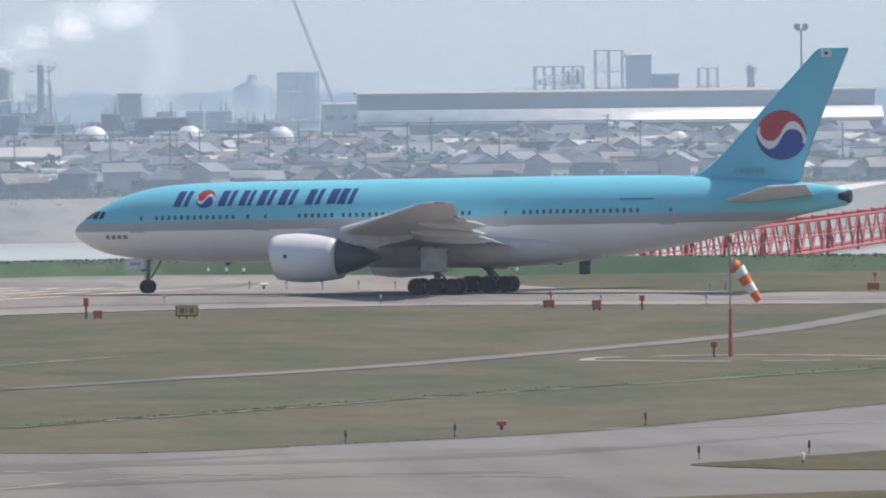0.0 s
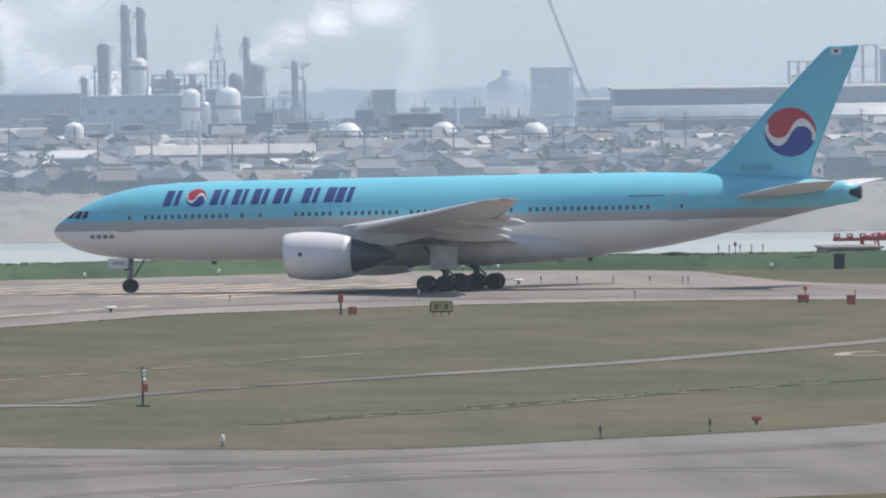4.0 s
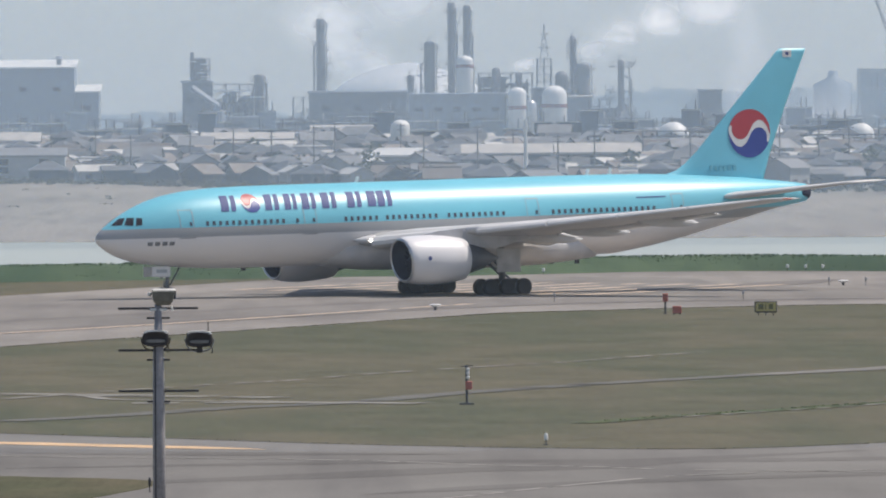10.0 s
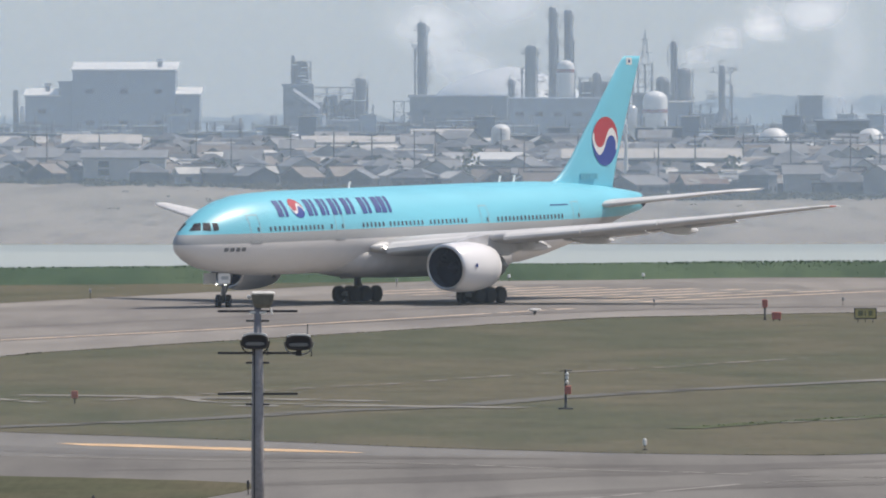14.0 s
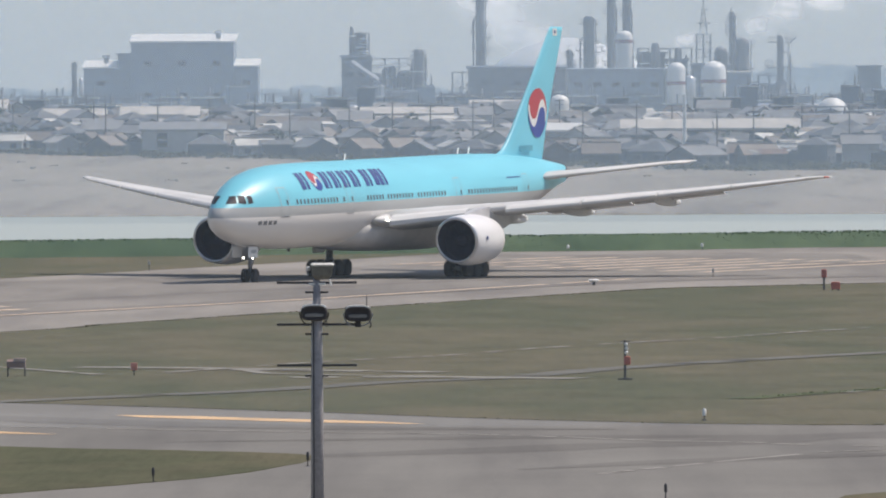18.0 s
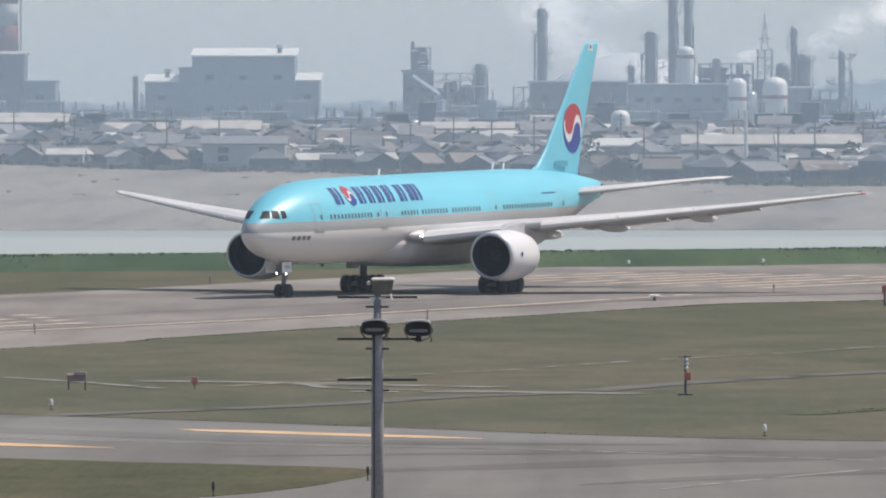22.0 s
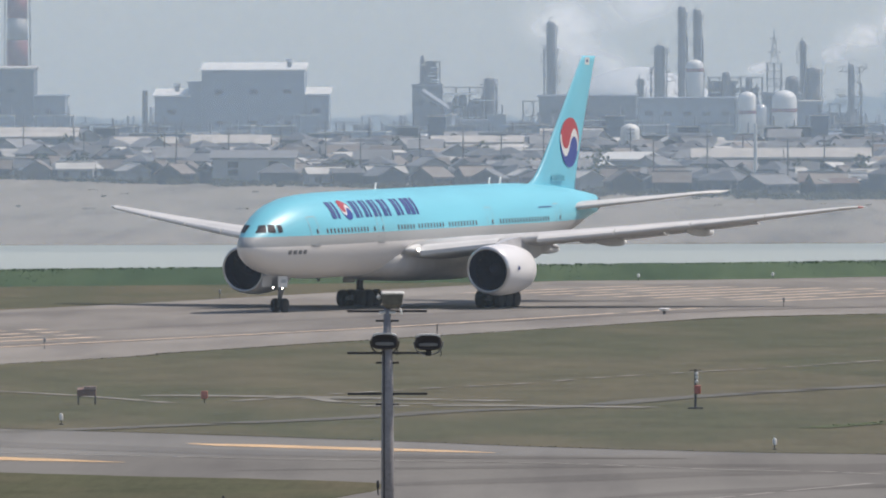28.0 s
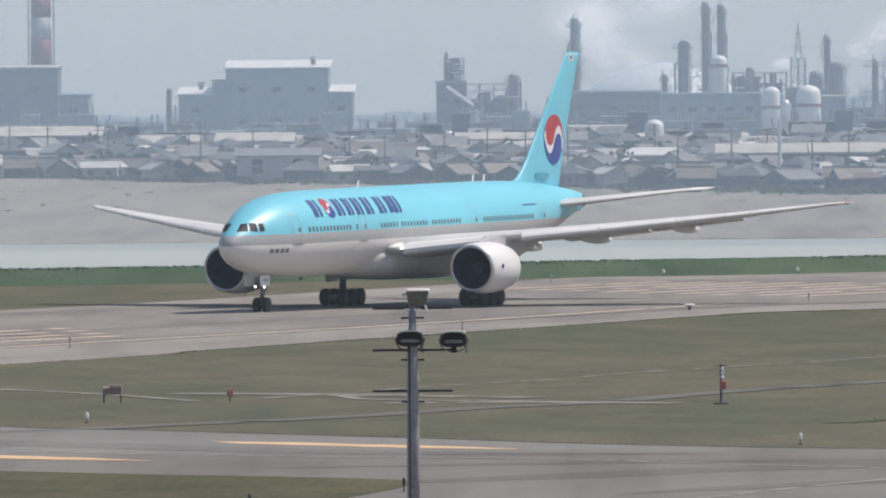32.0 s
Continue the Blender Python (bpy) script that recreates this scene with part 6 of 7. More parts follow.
# the long warehouse with a stepped roof of bright sheet metal
SHEET = surface("bright_roof_sheet", (0.74, 0.72, 0.68), 0.5, 0.6, vary=0.16, scale=0.25)
e = thing("long_warehouse", "very long warehouse with curved bright metal roof and dark clerestory", "warehouse", (190, 2600, 1))
bm = bmesh.new()
box(bm, -58.5, 58.5, 0, 46, 0, 9.4)
part("wall", bm, WORKS, e)
bm = bmesh.new()
prof = [(-0.6, 8.7), (0.6, 9.7), (1.8, 10.6), (3.2, 11.3), (5.0, 11.8), (9.0, 12.0), (16, 12.1)]
loft(bm, [[(x, y, z) for y, z in prof + [(16, 8.8)]] for x in (-59, 59)])
part("lower_roof", bm, SHEET, e, "curved bright metal roof", True)
bm = bmesh.new()
box(bm, -58.4, 58.4, 16.1, 32, 5, 15.6)
part("clerestory", bm, surface("clerestory_blue", (0.20, 0.24, 0.30), 0.5, vary=0.1, scale=0.1), e, "blue-grey clerestory wall")
bm = bmesh.new()
loft(bm, [[(x, 15.2, 15.6), (x, 24, 16.1), (x, 33, 15.6), (x, 33, 15.9), (x, 24, 16.4), (x, 15.2, 15.9)] for x in (-59, 59)])
part("upper_roof", bm, ROOF_PALE, e)
for k in range(11):
    bm = bmesh.new()
    x = -52 + 10.4 * k + (k % 3)
    box(bm, x - 0.2, x + 0.2, 13.5, 14.2, 11.6, 13.0)
    part("roof_vent", bm, STEEL, e)


def steel_frame(x0, x1, y, depth, z0, z1, bays, floors, label, filled=0.0, seed=1, name="steel_structure"):
    """An open frame of posts, beams and braces, with vessels and ducts inside."""
    rr = random.Random(seed)
    e = thing(name, label, "plant", (x0, y, z0))
    w, h = x1 - x0, z1 - z0
    for yy in (0, depth):
        for k in range(bays + 1):
            bm = bmesh.new()
            rod(bm, (w * k / bays, yy, 0), (w * k / bays, yy, h), 0.16, 4)
            part("post", bm, STEEL, e)
    for f in range(1, floors + 1):
        z = h * f / floors
        bm = bmesh.new()
        box(bm, -0.3, w + 0.3, -0.3, depth + 0.3, z - 0.14, z + 0.1)
        floor = part("deck", bm, STEEL, e)
        if f < floors:
            bm = bmesh.new()
            for yy in (-0.25, depth + 0.25):
                rod(bm, (0, yy, z + 1.1), (w, yy, z + 1.1), 0.06, 4)
            part("railing", bm, STEEL, floor)
    for f in range(floors):
        for k in range(bays):
            if rr.random() < 0.5:
                bm = bmesh.new()
                a, b = (w * k / bays, 0, h * f / floors), (w * (k + 1) / bays, 0, h * (f + 1) / floors)
                rod(bm, a, b, 0.09, 4)
                part("brace", bm, STEEL, e)
            if rr.random() < filled:
                bm = bmesh.new()
                cx, r = w * (k + 0.5) / bays, min(w / bays, h / floors) * rr.uniform(0.12, 0.3)
                z = h * f / floors
                if rr.random() < 0.5:
                    tube(bm, [(z + 0.2, r), (z + h / floors * 0.55, r), (z + h / floors * rr.uniform(0.6, 0.9), r * 0.4)], cx, depth / 2, 10)
                else:
                    tube(bm, [(cx - r, r * 0.8), (cx + r, r * 0.8)], depth / 2, z + r + 0.2, 10, axis="x")
                part("vessel", bm, rr.choice((SILVER, STEEL, WORKS, STEEL, WORKS_DARK)), e, "", True)
    for _ in range(int(6 * filled * bays)):
        bm = bmesh.new()
        z = rr.uniform(0.1, 0.95) * h
        a = rr.uniform(0, w * 0.6)
        rod(bm, (a, -0.4, z), (min(w, a + rr.uniform(1, w * 0.6)), -0.4, z), rr.uniform(0.08, 0.2), 6)
        part("pipe", bm, rr.choice((SILVER, STEEL, TANK_WHITE)), e)
    return e


# conveyor tower plant
hall("plant_tower", "grey plant tower with a wider head", -42.4, -35.4, 2800, 9, 20.2, WORKS_DARK, WORKS, 0.2, 2)
steel_frame(-40.4, -35.8, 2801, 5, 20.3, 26.0, 2, 2, "railed head of the plant tower", 0.8, 3)
steel_frame(-35.2, -22.0, 2800, 8, 1.0, 19.8, 4, 4, "open steel plant frame packed with pipework", 0.9, 4)
column(-23.8, 2803, 22.0, 1.2, "stout column at the end of the plant frame", stages=3, cap="flat")
tank(-38.0, 2804, 1.5, 1, 26.3, "steel vessel in the head of the plant tower", None, STEEL)
tank(-40.0, 2804, 0.45, 1, 27.6, "thin flue on the plant tower", None, STEEL)
tank(-31.5, 2806, 1.3, 1, 17.6, "steel vessel in the plant frame", None, SILVER)
tank(-28.0, 2806, 1.1, 1, 16.6, "steel vessel in the plant frame", None, STEEL)
e = thing("conveyor", "covered conveyor zigzagging up the plant tower", "conveyor", (-40, 2796, 1))
for a, b in (((0, 0, 18), (6.5, 0, 13.5)), ((6.5, 0, 13.5), (1.0, 0, 8.5)), ((1.0, 0, 8.5), (8.0, 0, 4.0))):
    bm = bmesh.new()
    rod(bm, a, b, 0.75, 4)
    part("gallery", bm, WORKS, e)
hall("low_block", "low blue-grey works block", -37, -21.5, 2790, 6, 11.6, WORKS, WORKS, 0.2, 0)
hall("plant_core", "dark core behind the open plant frame", -35.2, -25.5, 2810, 6, 15.2, WORKS_DARK, WORKS_DARK, 0.2, 0)
hall("plant_annex", "low dark works annex", -48, -30, 2786, 5, 8.5, WORKS_DARK, WORKS_DARK, 0.3, 0)

steel_frame(43.4, 46.8, 2800, 3.4, 18.0, 25.4, 2, 4, "square open lattice tower of steel", 0.0, 5, "lattice_tower")
e = thing("tower_spire", "thin lattice spire on the tower", "mast", (45.1, 2801.7, 25.4))
bm = bmesh.new()
for s in (-1, 1):
    for t in (-1, 1):
        rod(bm, (s * 0.9, t * 0.9, 0), (s * 0.3, t * 0.3, 6.0), 0.1, 4)
rod(bm, (0, 0, 5.5), (0, 0, 8.6), 0.16, 6)
for z in (1.5, 3.0, 4.5):
    w = 0.9 - 0.1 * z
    for p, q in (((-w, -w), (w, -w)), ((w, -w), (w, w)), ((w, w), (-w, w)), ((-w, w), (-w, -w))):
        rod(bm, (*p, z), (*q, z + 0.9), 0.07, 4)
part("spire", bm, STEEL, e)
bm = bmesh.new()
tube(bm, [(5.9, 1.1), (6.15, 1.1)], 0, 0, 8)
tube(bm, [(2.6, 1.6), (2.85, 1.6)], 0, 0, 8)
part("platform", bm, STEEL, e)
hall("works_block", "dark works block under the lattice tower", 42.5, 48, 2802, 10, 18.0, WORKS_DARK, WORKS, 0.2, 1)
steel_frame(29.8, 43.0, 2850, 8, 1.0, 22.2, 5, 5, "dense pipe rack structure", 0.85, 6)
hall("rack_block", "dark equipment block in the pipe racks", 31.0, 36.4, 2853, 4, 20.8, WORKS_DARK, WORKS_DARK, 0.2, 1)
hall("rack_block", "lower dark equipment block in the pipe racks", 37.6, 42.0, 2852, 4, 19.2, WORKS_DARK, WORKS_DARK, 0.2, 1)
tank(34.0, 2850, 1.0, 1, 23.6, "slim steel vessel above the racks", None, STEEL)
tank(39.6, 2850, 0.8, 1, 22.4, "slim steel vessel above the racks", None, STEEL)
tank(50.2, 2853, 1.6, 1, 22.6, "steel vessel among the racks", None, STEEL)
hall("rack_block", "dark equipment block behind the vessels", 56.5, 66, 2830, 4, 13.0, WORKS_DARK, WORKS_DARK, 0.2, 2)
steel_frame(47.5, 53.0, 2850, 6, 1.0, 21.0, 2, 5, "dense pipe rack structure", 0.85, 7)
steel_frame(58.5, 66.0, 2800, 6, 1.0, 15.5, 3, 4, "low pipe rack structure", 0.7, 8)
steel_frame(-16.0, -6.0, 2860, 6, 1.0, 16.5, 4, 4, "low pipe rack structure", 0.7, 9)
steel_frame(-6.0, 12.0, 2840, 5, 1.0, 12.5, 6, 3, "low pipe rack structure", 0.8, 10)
for k, (x0, x1, top, seed) in enumerate(((48, 72, 7.6, 11), (60, 84, 8.6, 12), (94, 112, 7.6, 13), (66, 90, 6.4, 14), (112, 132, 8.8, 15), (-60, -36, 7.4, 16), (-20, 4, 7.0, 17), (-120, -98, 7.2, 24))):
    steel_frame(x0, x1, 2420 + 17 * k, 4, 1.0, top, 8, 2, "low pipe bridge between the works", 0.75, seed, "pipe_bridge")
steel_frame(132.0, 142.6, 3050, 8, 1.0, 23.2, 3, 4, "tall open frame building with a pale top", 0.4, 18)
hall("frame_core", "grey core of the frame building", 133.6, 140.8, 3053, 6, 17.4, WORKS, WORKS, 0.2)
hall("headhouse", "pale headhouse on the frame building", 132.5, 142, 3054, 5, 22.6, WORKS, ROOF_PALE, 0.4)
e = thing("cone_silo", "tall grey silo with a conical roof", "silo", (125.1, 3050, 1))
bm = bmesh.new()
tube(bm, [(0, 5.0), (18.2, 5.1), (20.0, 1.5), (21.0, 1.3), (21.8, 1.3)], 0, 0, 18)
part("shell", bm, WORKS, e, "", True)
steel_frame(190.1, 202.1, 2900, 7, 1, 23.5, 5, 5, "plant frame behind the warehouse", 0.6, 19)
steel_frame(205.3, 212.1, 2900, 6, 1, 27.4, 2, 5, "tall open frame behind the warehouse", 0.15, 20)
hall("rear_block", "grey block behind the warehouse", 213.3, 219.2, 2900, 8, 26.0, WORKS, ROOF_PALE, 0.3)
hall("rear_block", "low grey block behind the warehouse", 219.4, 226, 2900, 8, 21.0, WORKS_DARK, WORKS, 0.3)
steel_frame(231.3, 236.0, 2900, 6, 1, 22.7, 2, 5, "plant frame behind the warehouse", 0.5, 22)

# drums, cabinets and pipe stacks in the works yard
def drum(length, r, material, label):
    e = thing("drum", label, "vessel", (0, 0, 0), 0, "yard vessels")
    bm = bmesh.new()
    z = r + 1.2
    tube(bm, [(-length / 2 - r * 0.4, r * 0.3), (-length / 2 - r * 0.2, r * 0.8), (-length / 2, r), (length / 2, r), (length / 2 + r * 0.2, r * 0.8), (length / 2 + r * 0.4, r * 0.3)], 0, z, 12, axis="x")
    part("shell", bm, material, e, "", True)
    for s in (-1, 1):
        bm = bmesh.new()
        box(bm, s * length * 0.3 - 0.25, s * length * 0.3 + 0.25, -r * 0.8, r * 0.8, 0, z - r * 0.5)
        part("saddle", bm, WORKS_DARK, e)
    bm = bmesh.new()
    rod(bm, (length * 0.2, 0, z + r * 0.8), (length * 0.2, 0, z + r + 2.2), 0.15, 6)
    rod(bm, (length * 0.2, 0, z + r + 2.2), (length * 0.9, 0, z + r + 2.2), 0.15, 6)
    part("pipe", bm, STEEL, e)
    return e


def kiosk(w, d, h, material, label):
    e = thing("plant_kiosk", label, "kiosk", (0, 0, 0), 0, "plant kiosks")
    bm = bmesh.new()
    box(bm, -w / 2, w / 2, -d / 2, d / 2, 0, h)
    part("wall", bm, material, e)
    bm = bmesh.new()
    box(bm, -w / 2 - 0.2, w / 2 + 0.2, -d / 2 - 0.2, d / 2 + 0.2, h, h + 0.25)
    part("roof", bm, ROOFS[3], e)
    bm = bmesh.new()
    rod(bm, (w * 0.3, 0, h), (w * 0.3, 0, h + 2.5), 0.2, 6)
    rod(bm, (-w * 0.25, 0, h), (-w * 0.25, 0, h + 1.6), 0.14, 6)
    part("vent_pipe", bm, STEEL, e)
    return e


def pipe_stack(h, r, label):
    e = thing("vent_stack", label, "stack", (0, 0, 0), 0, "vent stacks")
    bm = bmesh.new()
    tube(bm, [(0, r), (h * 0.7, r), (h * 0.72, r * 0.6), (h, r * 0.6)], 0, 0, 10)
    part("shaft", bm, STEEL, e, "", True)
    for z in (h * 0.45, h * 0.72):
        bm = bmesh.new()
        tube(bm, [(z, r * 2.2), (z + 0.2, r * 2.2)], 0, 0, 8)
        for q in range(6):
            c, t = 2.1 * r * math.cos(q * 1.047), 2.1 * r * math.sin(q * 1.047)
            rod(bm, (c, t, z), (c, t, z + 1.2), 0.06, 4)
        part("platform", bm, STEEL, e)
    return e


yard = [drum(7, 1.3, SILVER, "silver horizontal drum on saddles"), drum(5, 1.0, TANK_WHITE, "white horizontal drum on saddles"), drum(9, 1.5, STEEL, "dark horizontal drum on saddles"),
        kiosk(5, 4, 5.5, WORKS_DARK, "dark plant kiosk with vent pipes"), kiosk(8, 5, 4.2, WORKS, "blue-grey plant kiosk with vent pipes"), kiosk(4, 4, 8.0, WORKS, "tall blue-grey plant kiosk"), kiosk(11, 4, 3.6, WALLS[2], "long brown plant kiosk"),
        pipe_stack(7.5, 0.4, "thin dark vent stack in the works yard")]
rnd = random.Random(77)
for k in range(210):
    y = rnd.uniform(2600, 2790)
    x = rnd.uniform(-0.055, 0.046) * y
    settle(yard, rnd.choices(range(8), (2, 2, 3, 4, 3, 1.5, 3, 0.8))[0], pose(x, y, 4.8 + (0.3 if y > 2640 else 0), 0, 0, rnd.choice((0, 0, 0, 90, 15, -12))))

# crane boom
e = thing("crane", "lattice crane boom leaning over the works", "crane", (134.0, 2700, 1))
bm = bmesh.new()
bevel_box(bm, -2.2, 2.2, -2, 2, 0, 3.0, 0.1)
part("cab", bm, WORKS_DARK, e)
a, b = Vector((0, 0, 2.5)), Vector((-17.2, 0, 48))
bm = bmesh.new()
for u, v in ((-0.35, -0.35), (0.35, -0.35), (0.35, 0.35), (-0.35, 0.35)):
    rod(bm, a + Vector((u, v, 0)), b + Vector((u * 0.5, v * 0.5, 0)), 0.1, 4)
for k in range(30):
    p, q = a.lerp(b, k / 30), a.lerp(b, (k + 1) / 30)
    rod(bm, p + Vector((-0.35, -0.35, 0)), q + Vector((0.32, -0.32, 0)), 0.06, 4)
    rod(bm, p + Vector((0.35, 0.35, 0)), q + Vector((-0.32, 0.32, 0)), 0.06, 4)
part("boom", bm, STEEL, e)

# floodlight mast and poles over the roofs
e = thing("high_mast", "tall lighting mast with a lamp ring", "mast", (230.4, 2600, 1))
bm = bmesh.new()
tube(bm, [(0, 0.42), (29, 0.2)], 0, 0, 8)
part("pole", bm, STEEL, e)
bm = bmesh.new()
tube(bm, [(29, 1.3), (29.4, 1.3)], 0, 0, 10)
for k in range(6):
    c, s = 1.3 * math.cos(k * 1.047), 1.3 * math.sin(k * 1.047)
    box(bm, c - 0.3, c + 0.3, s - 0.3, s + 0.3, 29.4, 30.6)
part("lamp_ring", bm, STEEL, e)
POLE = surface("concrete_pole", (0.42, 0.41, 0.39), 0.8, vary=0.1)
WOOD_POLE = surface("dark_pole", (0.10, 0.095, 0.09), 0.8, vary=0.2)


def utility_pole(x, y, h, r, material, label):
    e = thing("utility_pole", label, "pole", (x, y, land(y) - 0.1), 0, "utility poles")
    bm = bmesh.new()
    tube(bm, [(0, r), (h, r * 0.7)], 0, 0, 8)
    part("shaft", bm, material, e)
    bm = bmesh.new()
    for z in (h - 0.4, h - 1.2):
        box(bm, -0.9, 0.9, -0.06, 0.06, z - 0.06, z + 0.06)
    part("cross_arm", bm, material, e)
    return e


utility_pole(28.8, 1992, 11.6, 0.38, TANK_WHITE, "pale concrete pole standing above the roofs")
rnd = random.Random(8)
for k in range(46):
    utility_pole(*townward(-140 + 8.6 * k + rnd.uniform(-3, 3), 2262 + rnd.uniform(0, 190))[:2], rnd.uniform(8.5, 11), 0.16, WOOD_POLE, "dark utility pole among the houses")


# ---- trees and scrub ----
def clump_field(name, spots, label, material, category, leaf=0.5, per=60, seed=1, kind="stuff"):
    """Crowns of many small leaf clusters with gaps; spots are (x, y, z, width, height)."""
    rr = random.Random(seed)
    verts, faces = [], []
    for x, y, z, w, h in spots:
        lobes = [(rr.uniform(-0.3, 0.3) * w, rr.uniform(-0.3, 0.3) * w, rr.uniform(0.35, 0.75) * h, rr.uniform(0.22, 0.4)) for _ in range(5)]
        for _ in range(per):
            lx, ly, lz, lr = rr.choice(lobes)
            q, p = rr.uniform(0, 6.28), rr.uniform(-1.2, 1.5)
            rad = lr * rr.uniform(0.75, 1.08)
            px, py, pz = x + lx + rad * w * math.cos(q) * math.cos(p), y + ly + rad * w * math.sin(q) * math.cos(p), z + max(0.05 * h, lz + rad * h * math.sin(p))
            for _ in range(2):
                a = Vector((rr.gauss(0, 1), rr.gauss(0, 1), rr.gauss(0, 1))).normalized() * leaf
                b2 = Vector((rr.gauss(0, 1), rr.gauss(0, 1), rr.gauss(0, 1))).normalized() * leaf
                k = len(verts)
                verts += [(px - a.x, py - a.y, pz - a.z), (px + b2.x, py + b2.y, pz + b2.z), (px + a.x, py + a.y, pz + a.z), (px - b2.x * 0.7, py - b2.y * 0.7, pz - b2.z * 0.7)]
                faces.append((k, k + 1, k + 2, k + 3))
    me = bpy.data.meshes.new(name)
    me.from_pydata(verts, [], faces)
    me.materials.append(material)
    return tagged(new(name, me), label, category, "", kind)


FOLIAGE = leafy("far_foliage", (0.04, 0.055, 0.035), (0.062, 0.082, 0.048), (0.09, 0.112, 0.066))
SCRUB = leafy("dune_scrub", (0.25, 0.24, 0.19), (0.27, 0.255, 0.205), (0.29, 0.27, 0.22))
rnd = random.Random(4)
def ridge(x, y):
    """Height of the far wooded land."""
    k = min(1, max(0, (x - 55) / 40))
    return 9.5 + 7.0 * k * k * (3 - 2 * k) + 1.6 * noise.noise((x * 0.012, y * 0.01, 2)) + 0.9 * noise.noise((x * 0.06, y * 0.02, 8))


bm = bmesh.new()
cols = [[bm.verts.new((x, y, z)) for y, z in ((4050, 1), (4120, ridge(x, 0) * 0.55), (4200, ridge(x, 0) * 0.9), (4300, ridge(x, 3)), (4700, ridge(x, 9)), (4900, 1))] for x in range(-420, 560, 7)]
for a, b in zip(cols, cols[1:]):
    for k in range(5):
        bm.faces.new((a[k], b[k], b[k + 1], a[k + 1]))
sheet("backdrop", bm, FOLIAGE, "far dark wooded rise beyond the works", "hills", smooth=True)
clump_field("far_woods", [(x, rnd.uniform(4190, 4320), ridge(x, 0) - 3.5, rnd.uniform(12, 26), rnd.uniform(4.5, 6.5)) for x in [rnd.uniform(-330, 480) for _ in range(210)]], "distant dark line of trees on the plain", FOLIAGE, "trees", 0.8, 260, 2)
clump_field("village_trees", [(*townward(rnd.uniform(-150, 240), rnd.uniform(2250, 2620)), rnd.uniform(3, 7), rnd.uniform(3, 6)) for _ in range(80)], "garden trees between the houses", FOLIAGE, "trees", 0.45, 80, 5)
clump_field("dune_scrub", [(rnd.uniform(-130, 220), rnd.uniform(1600, 2120), 0.2 + 0.0006 * rnd.uniform(0, 500), rnd.uniform(0.8, 2.6), rnd.uniform(0.1, 0.25)) for _ in range(60)], "scattered scrub on the sand", SCRUB, "shrubs", 0.16, 16, 7)
yard_edge = []
for _ in range(520):
    x = rnd.uniform(-125, 200)
    y = town_edge(x) + rnd.gauss(-2, 13)
    yard_edge.append((x, y, land(y) - 0.1, rnd.uniform(1.0, 4.5), rnd.uniform(0.3, 1.3)))
clump_field("yard_edge_scrub", yard_edge, "dull scrub and weeds between the sand and the first yards", leafy("yard_scrub", (0.06, 0.066, 0.05), (0.10, 0.105, 0.075), (0.16, 0.155, 0.115)), "shrubs", 0.28, 34, 12)
clump_field("bank_bushes", [(x, bank_y(x) + dy, 1.1 * min(1, dy / 8) - 0.1, rnd.uniform(0.8, 3.2), rnd.uniform(0.2, 0.5)) for x, dy in [(rnd.uniform(-110, 120), rnd.uniform(5, 12)) for _ in range(9)]], "low bushes on the flood bank", BLADES, "shrubs", 0.1, 420, 8)


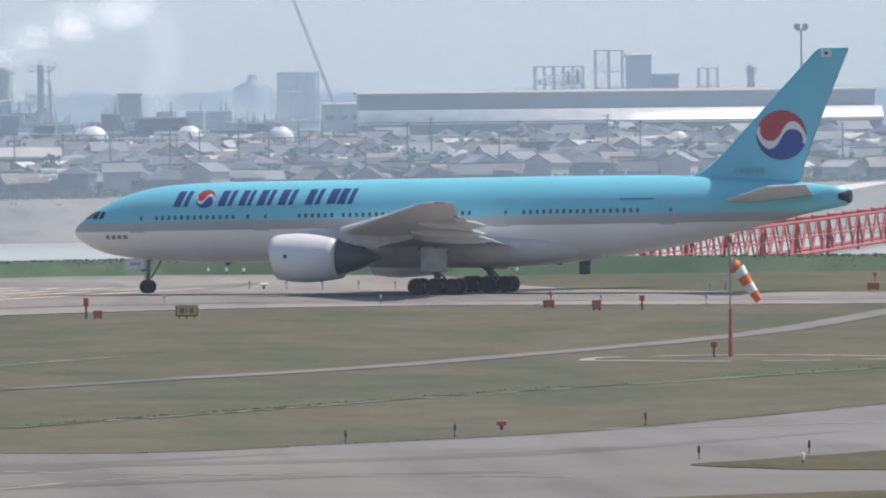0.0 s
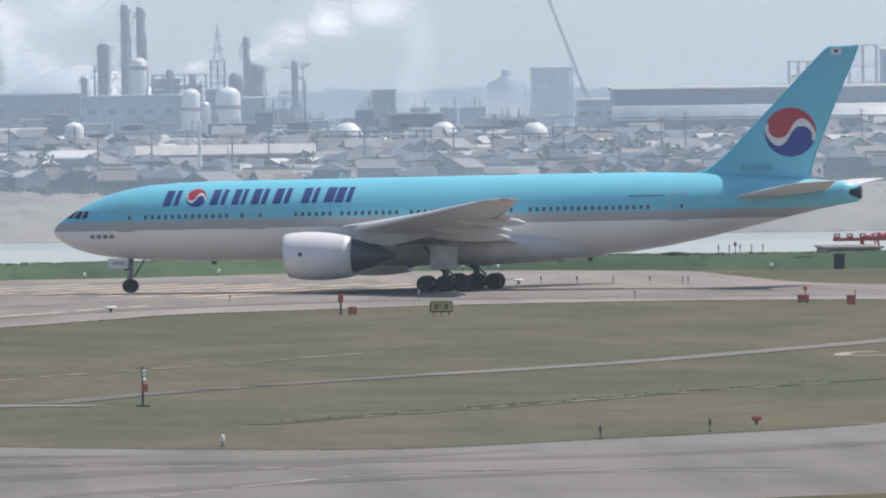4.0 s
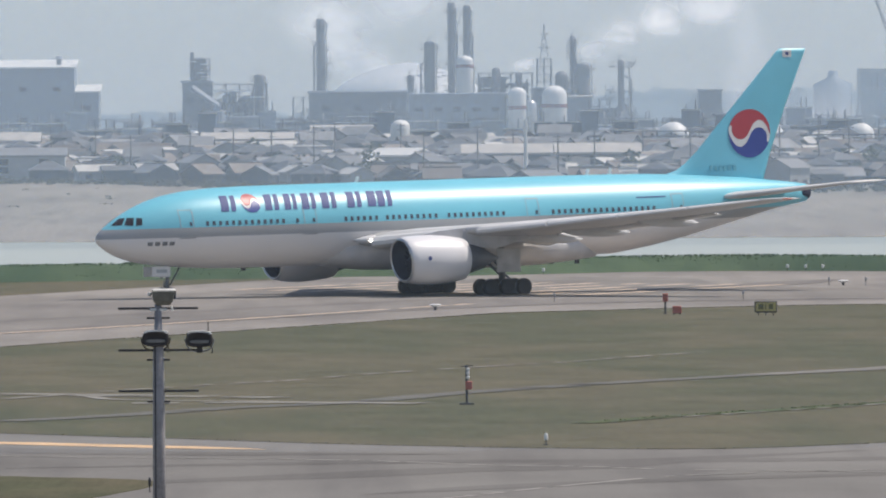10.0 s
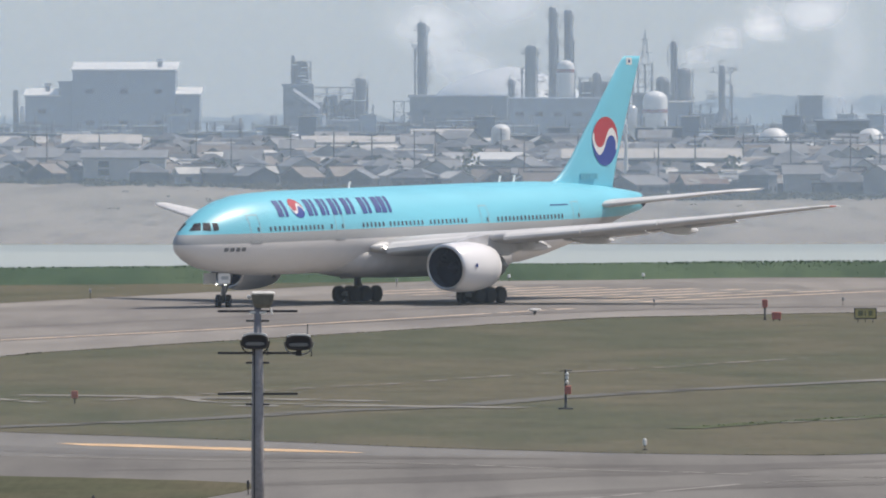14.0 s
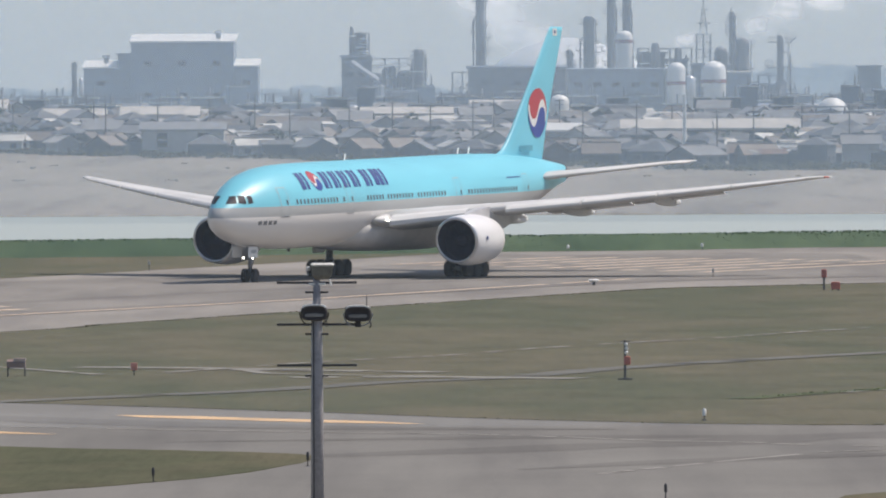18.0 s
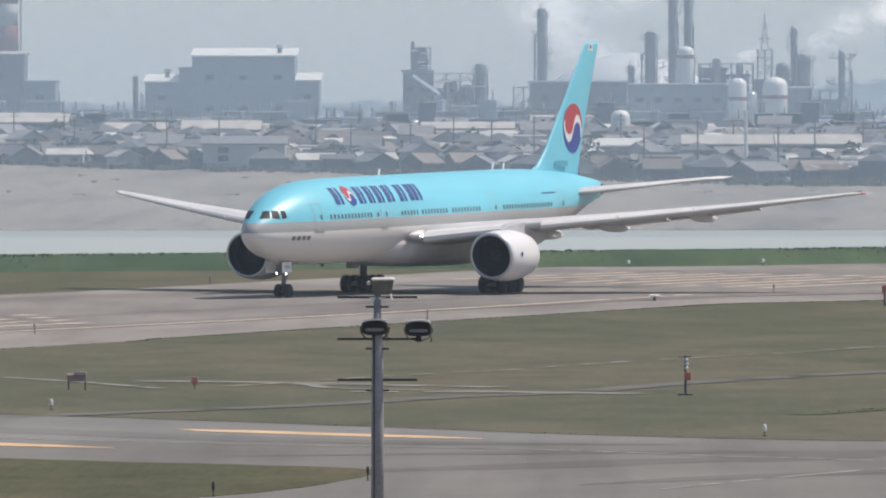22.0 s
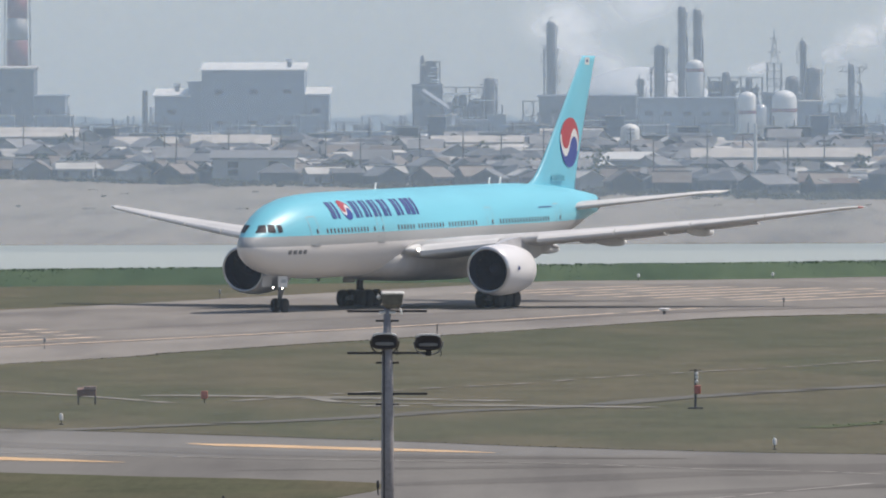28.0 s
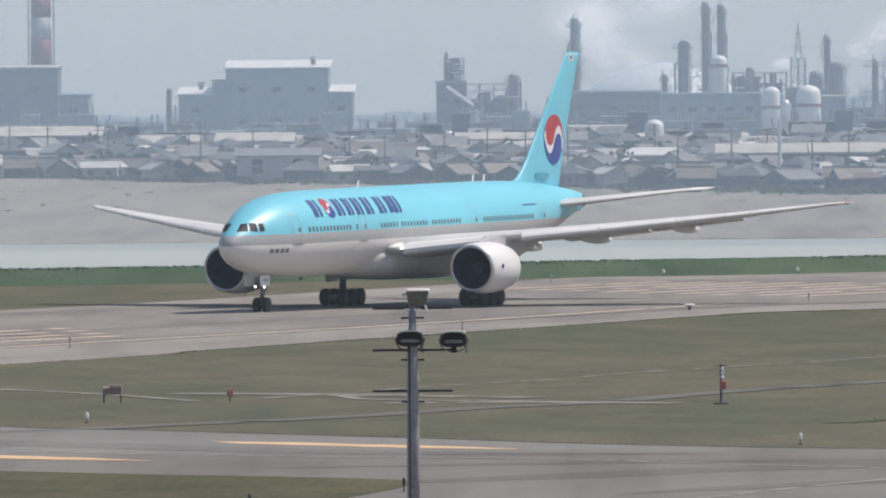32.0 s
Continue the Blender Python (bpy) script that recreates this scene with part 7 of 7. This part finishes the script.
# ---- steam and haze ----
def vapour(name, density, soft, scale, tint=(0.9, 0.9, 0.9)):
    """Thin white vapour: lit water droplets, denser in the middle of each piece; unless soft, an even tint that
    imitates haze.
    """
    m = bpy.data.materials.new(name)
    m.use_nodes = True
    nt = m.node_tree
    nt.nodes.clear()
    out = nt.nodes.new("ShaderNodeOutputMaterial")
    mix = nt.nodes.new("ShaderNodeMixShader")
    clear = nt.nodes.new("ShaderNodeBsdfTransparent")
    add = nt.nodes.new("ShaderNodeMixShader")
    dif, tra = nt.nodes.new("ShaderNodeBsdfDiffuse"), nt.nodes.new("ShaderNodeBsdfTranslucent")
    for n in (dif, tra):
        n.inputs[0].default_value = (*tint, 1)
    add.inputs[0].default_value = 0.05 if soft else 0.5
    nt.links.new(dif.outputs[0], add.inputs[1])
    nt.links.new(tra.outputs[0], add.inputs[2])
    co = nt.nodes.new("ShaderNodeTexCoord")
    if soft:
        ln = nt.nodes.new("ShaderNodeVectorMath")
        ln.operation = "LENGTH"
        nt.links.new(co.outputs["Object"], ln.inputs[0])
        info = nt.nodes.new("ShaderNodeObjectInfo")
        nz = nt.nodes.new("ShaderNodeTexNoise")
        nz.noise_dimensions = "4D"
        nz.inputs["Scale"].default_value, nz.inputs["Detail"].default_value, nz.inputs["Roughness"].default_value = scale, 4, 0.5
        ten = nt.nodes.new("ShaderNodeMath")
        ten.operation, ten.inputs[1].default_value = "MULTIPLY", 30
        nt.links.new(info.outputs["Random"], ten.inputs[0])
        nt.links.new(ten.outputs[0], nz.inputs["W"])
        nt.links.new(co.outputs["Object"], nz.inputs["Vector"])
        lump = nt.nodes.new("ShaderNodeMath")
        lump.operation, lump.inputs[1].default_value = "MULTIPLY_ADD", -1.7
        nt.links.new(nz.outputs["Fac"], lump.inputs[0])
        nt.links.new(ln.outputs["Value"], lump.inputs[2])
        fall = nt.nodes.new("ShaderNodeMapRange")
        fall.interpolation_type = "SMOOTHSTEP"
        fall.inputs[1].default_value, fall.inputs[2].default_value = 0.16, -0.72
        fall.inputs[3].default_value, fall.inputs[4].default_value = 0.0, 1.0
        nt.links.new(lump.outputs[0], fall.inputs[0])
        edge_fall = nt.nodes.new("ShaderNodeMapRange")
        edge_fall.interpolation_type = "SMOOTHSTEP"
        edge_fall.inputs[1].default_value, edge_fall.inputs[2].default_value = 1.0, 0.05
        nt.links.new(ln.outputs["Value"], edge_fall.inputs[0])
        mul = nt.nodes.new("ShaderNodeMath")
        mul.operation = "MULTIPLY"
        nt.links.new(fall.outputs[0], mul.inputs[0])
        nt.links.new(edge_fall.outputs[0], mul.inputs[1])
        den = nt.nodes.new("ShaderNodeMath")
        den.operation, den.use_clamp = "MULTIPLY", True
        den.inputs[1].default_value = density
        nt.links.new(mul.outputs[0], den.inputs[0])
        nt.links.new(den.outputs[0], mix.inputs[0])
    else:
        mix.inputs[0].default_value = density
    nt.links.new(clear.outputs[0], mix.inputs[1])
    nt.links.new(add.outputs[0], mix.inputs[2])
    nt.links.new(mix.outputs[0], out.inputs[0])
    return m


puffs = []


def steam(name, label, path, density, y, seed, drift):
    """Wisps along a path of (x, z, half width, half height)."""
    rr = random.Random(seed)
    e = thing(name, label, "steam", (path[0][0], y, path[0][1]), 0, "", "stuff")
    mat = vapour(name + "_droplets", density, True, 1.35, (0.97, 0.97, 0.96))
    for k, (x, z, w, h) in enumerate(path):
        bm = bmesh.new()
        bmesh.ops.create_grid(bm, x_segments=10, y_segments=10, size=1)
        for v in bm.verts:
            v.co = Vector((v.co.x, 0.35 * (1 - v.co.x ** 2 - v.co.y ** 2), v.co.y))
        p = part("wisp", bm, mat, e, "", True)
        p.matrix_basis = Matrix.LocRotScale((x - path[0][0], 1.5 * k, z - path[0][1]), Euler((radians(-58), rr.uniform(-0.3, 0.3), 0)), (w, 2.0, h * 1.9))
    puffs.append((e, drift))
    return e


steam("steam_plume", "white steam drifting from a refinery stack", [(60, 28, 7, 4.5), (67, 32, 10, 6), (77, 36, 13, 7.5), (89, 39, 16, 8)], 1.0, 2880, 1, (5, 0.6))
steam("steam_cloud", "broad faint steam cloud rising behind the works", [(2, 27, 20, 11), (-6, 39, 24, 15), (16, 49, 30, 16)], 0.9, 3410, 2, (4, 1.0))
steam("steam_column", "faint upright steam behind dark works blocks", [(99, 16, 7, 14), (101, 30, 9, 17)], 0.36, 2990, 3, (1.5, 0.6))
steam("steam_wisp", "small steam wisp from the pipe racks", [(42, 25, 6, 3)], 0.8, 2860, 4, (2, 0.4))
steam("steam_drift", "steam drifting low over the works yard", [(103, 10, 12, 8), (116, 12, 15, 10)], 0.3, 2820, 5, (3, 0.4))

# Tilted see-through sheets whose blue tint imitates distance haze between the layers.
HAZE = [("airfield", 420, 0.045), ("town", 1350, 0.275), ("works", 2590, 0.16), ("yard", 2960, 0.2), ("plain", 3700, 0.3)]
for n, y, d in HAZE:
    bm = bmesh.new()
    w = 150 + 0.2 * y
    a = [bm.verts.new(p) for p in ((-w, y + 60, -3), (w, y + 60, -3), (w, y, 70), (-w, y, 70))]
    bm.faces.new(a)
    sheet("haze", bm, vapour("air_haze_" + n, d, False, 1, (0.63, 0.81, 1.0)), "tilted see-through sheet tinted to imitate air haze", "haze")


def drifts():
    for e, (dx, dz) in puffs:
        p = e.matrix_basis.translation.copy()
        walk(e, [(t, pose(p.x + dx * (t / 32 - 0.5), p.y, p.z + dz * (t / 32 - 0.5))) for t in (0, 8, 16, 24, 32)])


def motions():
    walk(plane, [(t, pose(x, y, 0, 0, -up, head)) for t, x, y, head, up in TAXI])
    # distance rolled and nose steering, at an even step
    ts = [r[0] for r in TAXI]
    step = 0.1
    times = [k * step for k in range(321)]
    px, py, ph = [np.interp(times, ts, [r[i] for r in TAXI]) for i in (1, 2, 3)]
    gone = np.concatenate([[0], np.cumsum(np.hypot(np.diff(px), np.diff(py)))])
    rate = np.gradient(np.radians(ph), times)
    speed = np.maximum(np.gradient(gone, times), 0.4)
    angle = np.degrees(np.arctan(25.88 * rate / speed))
    angle = np.convolve(np.pad(angle, 8, "edge"), np.ones(17) / 17, "valid").clip(-60, 60)
    walk(steer, [(t, pose(25.88, 0, 0.535, 0, 0, a)) for t, a in zip(times[::5], angle[::5])])
    for ob, at, r in wheels + nose_wheels:
        turns = [(t, pose(*at, 0, math.degrees(d / r), 0)) for t, d in zip(times, gone)]
        walk(ob, turns)
    drifts()


motions()
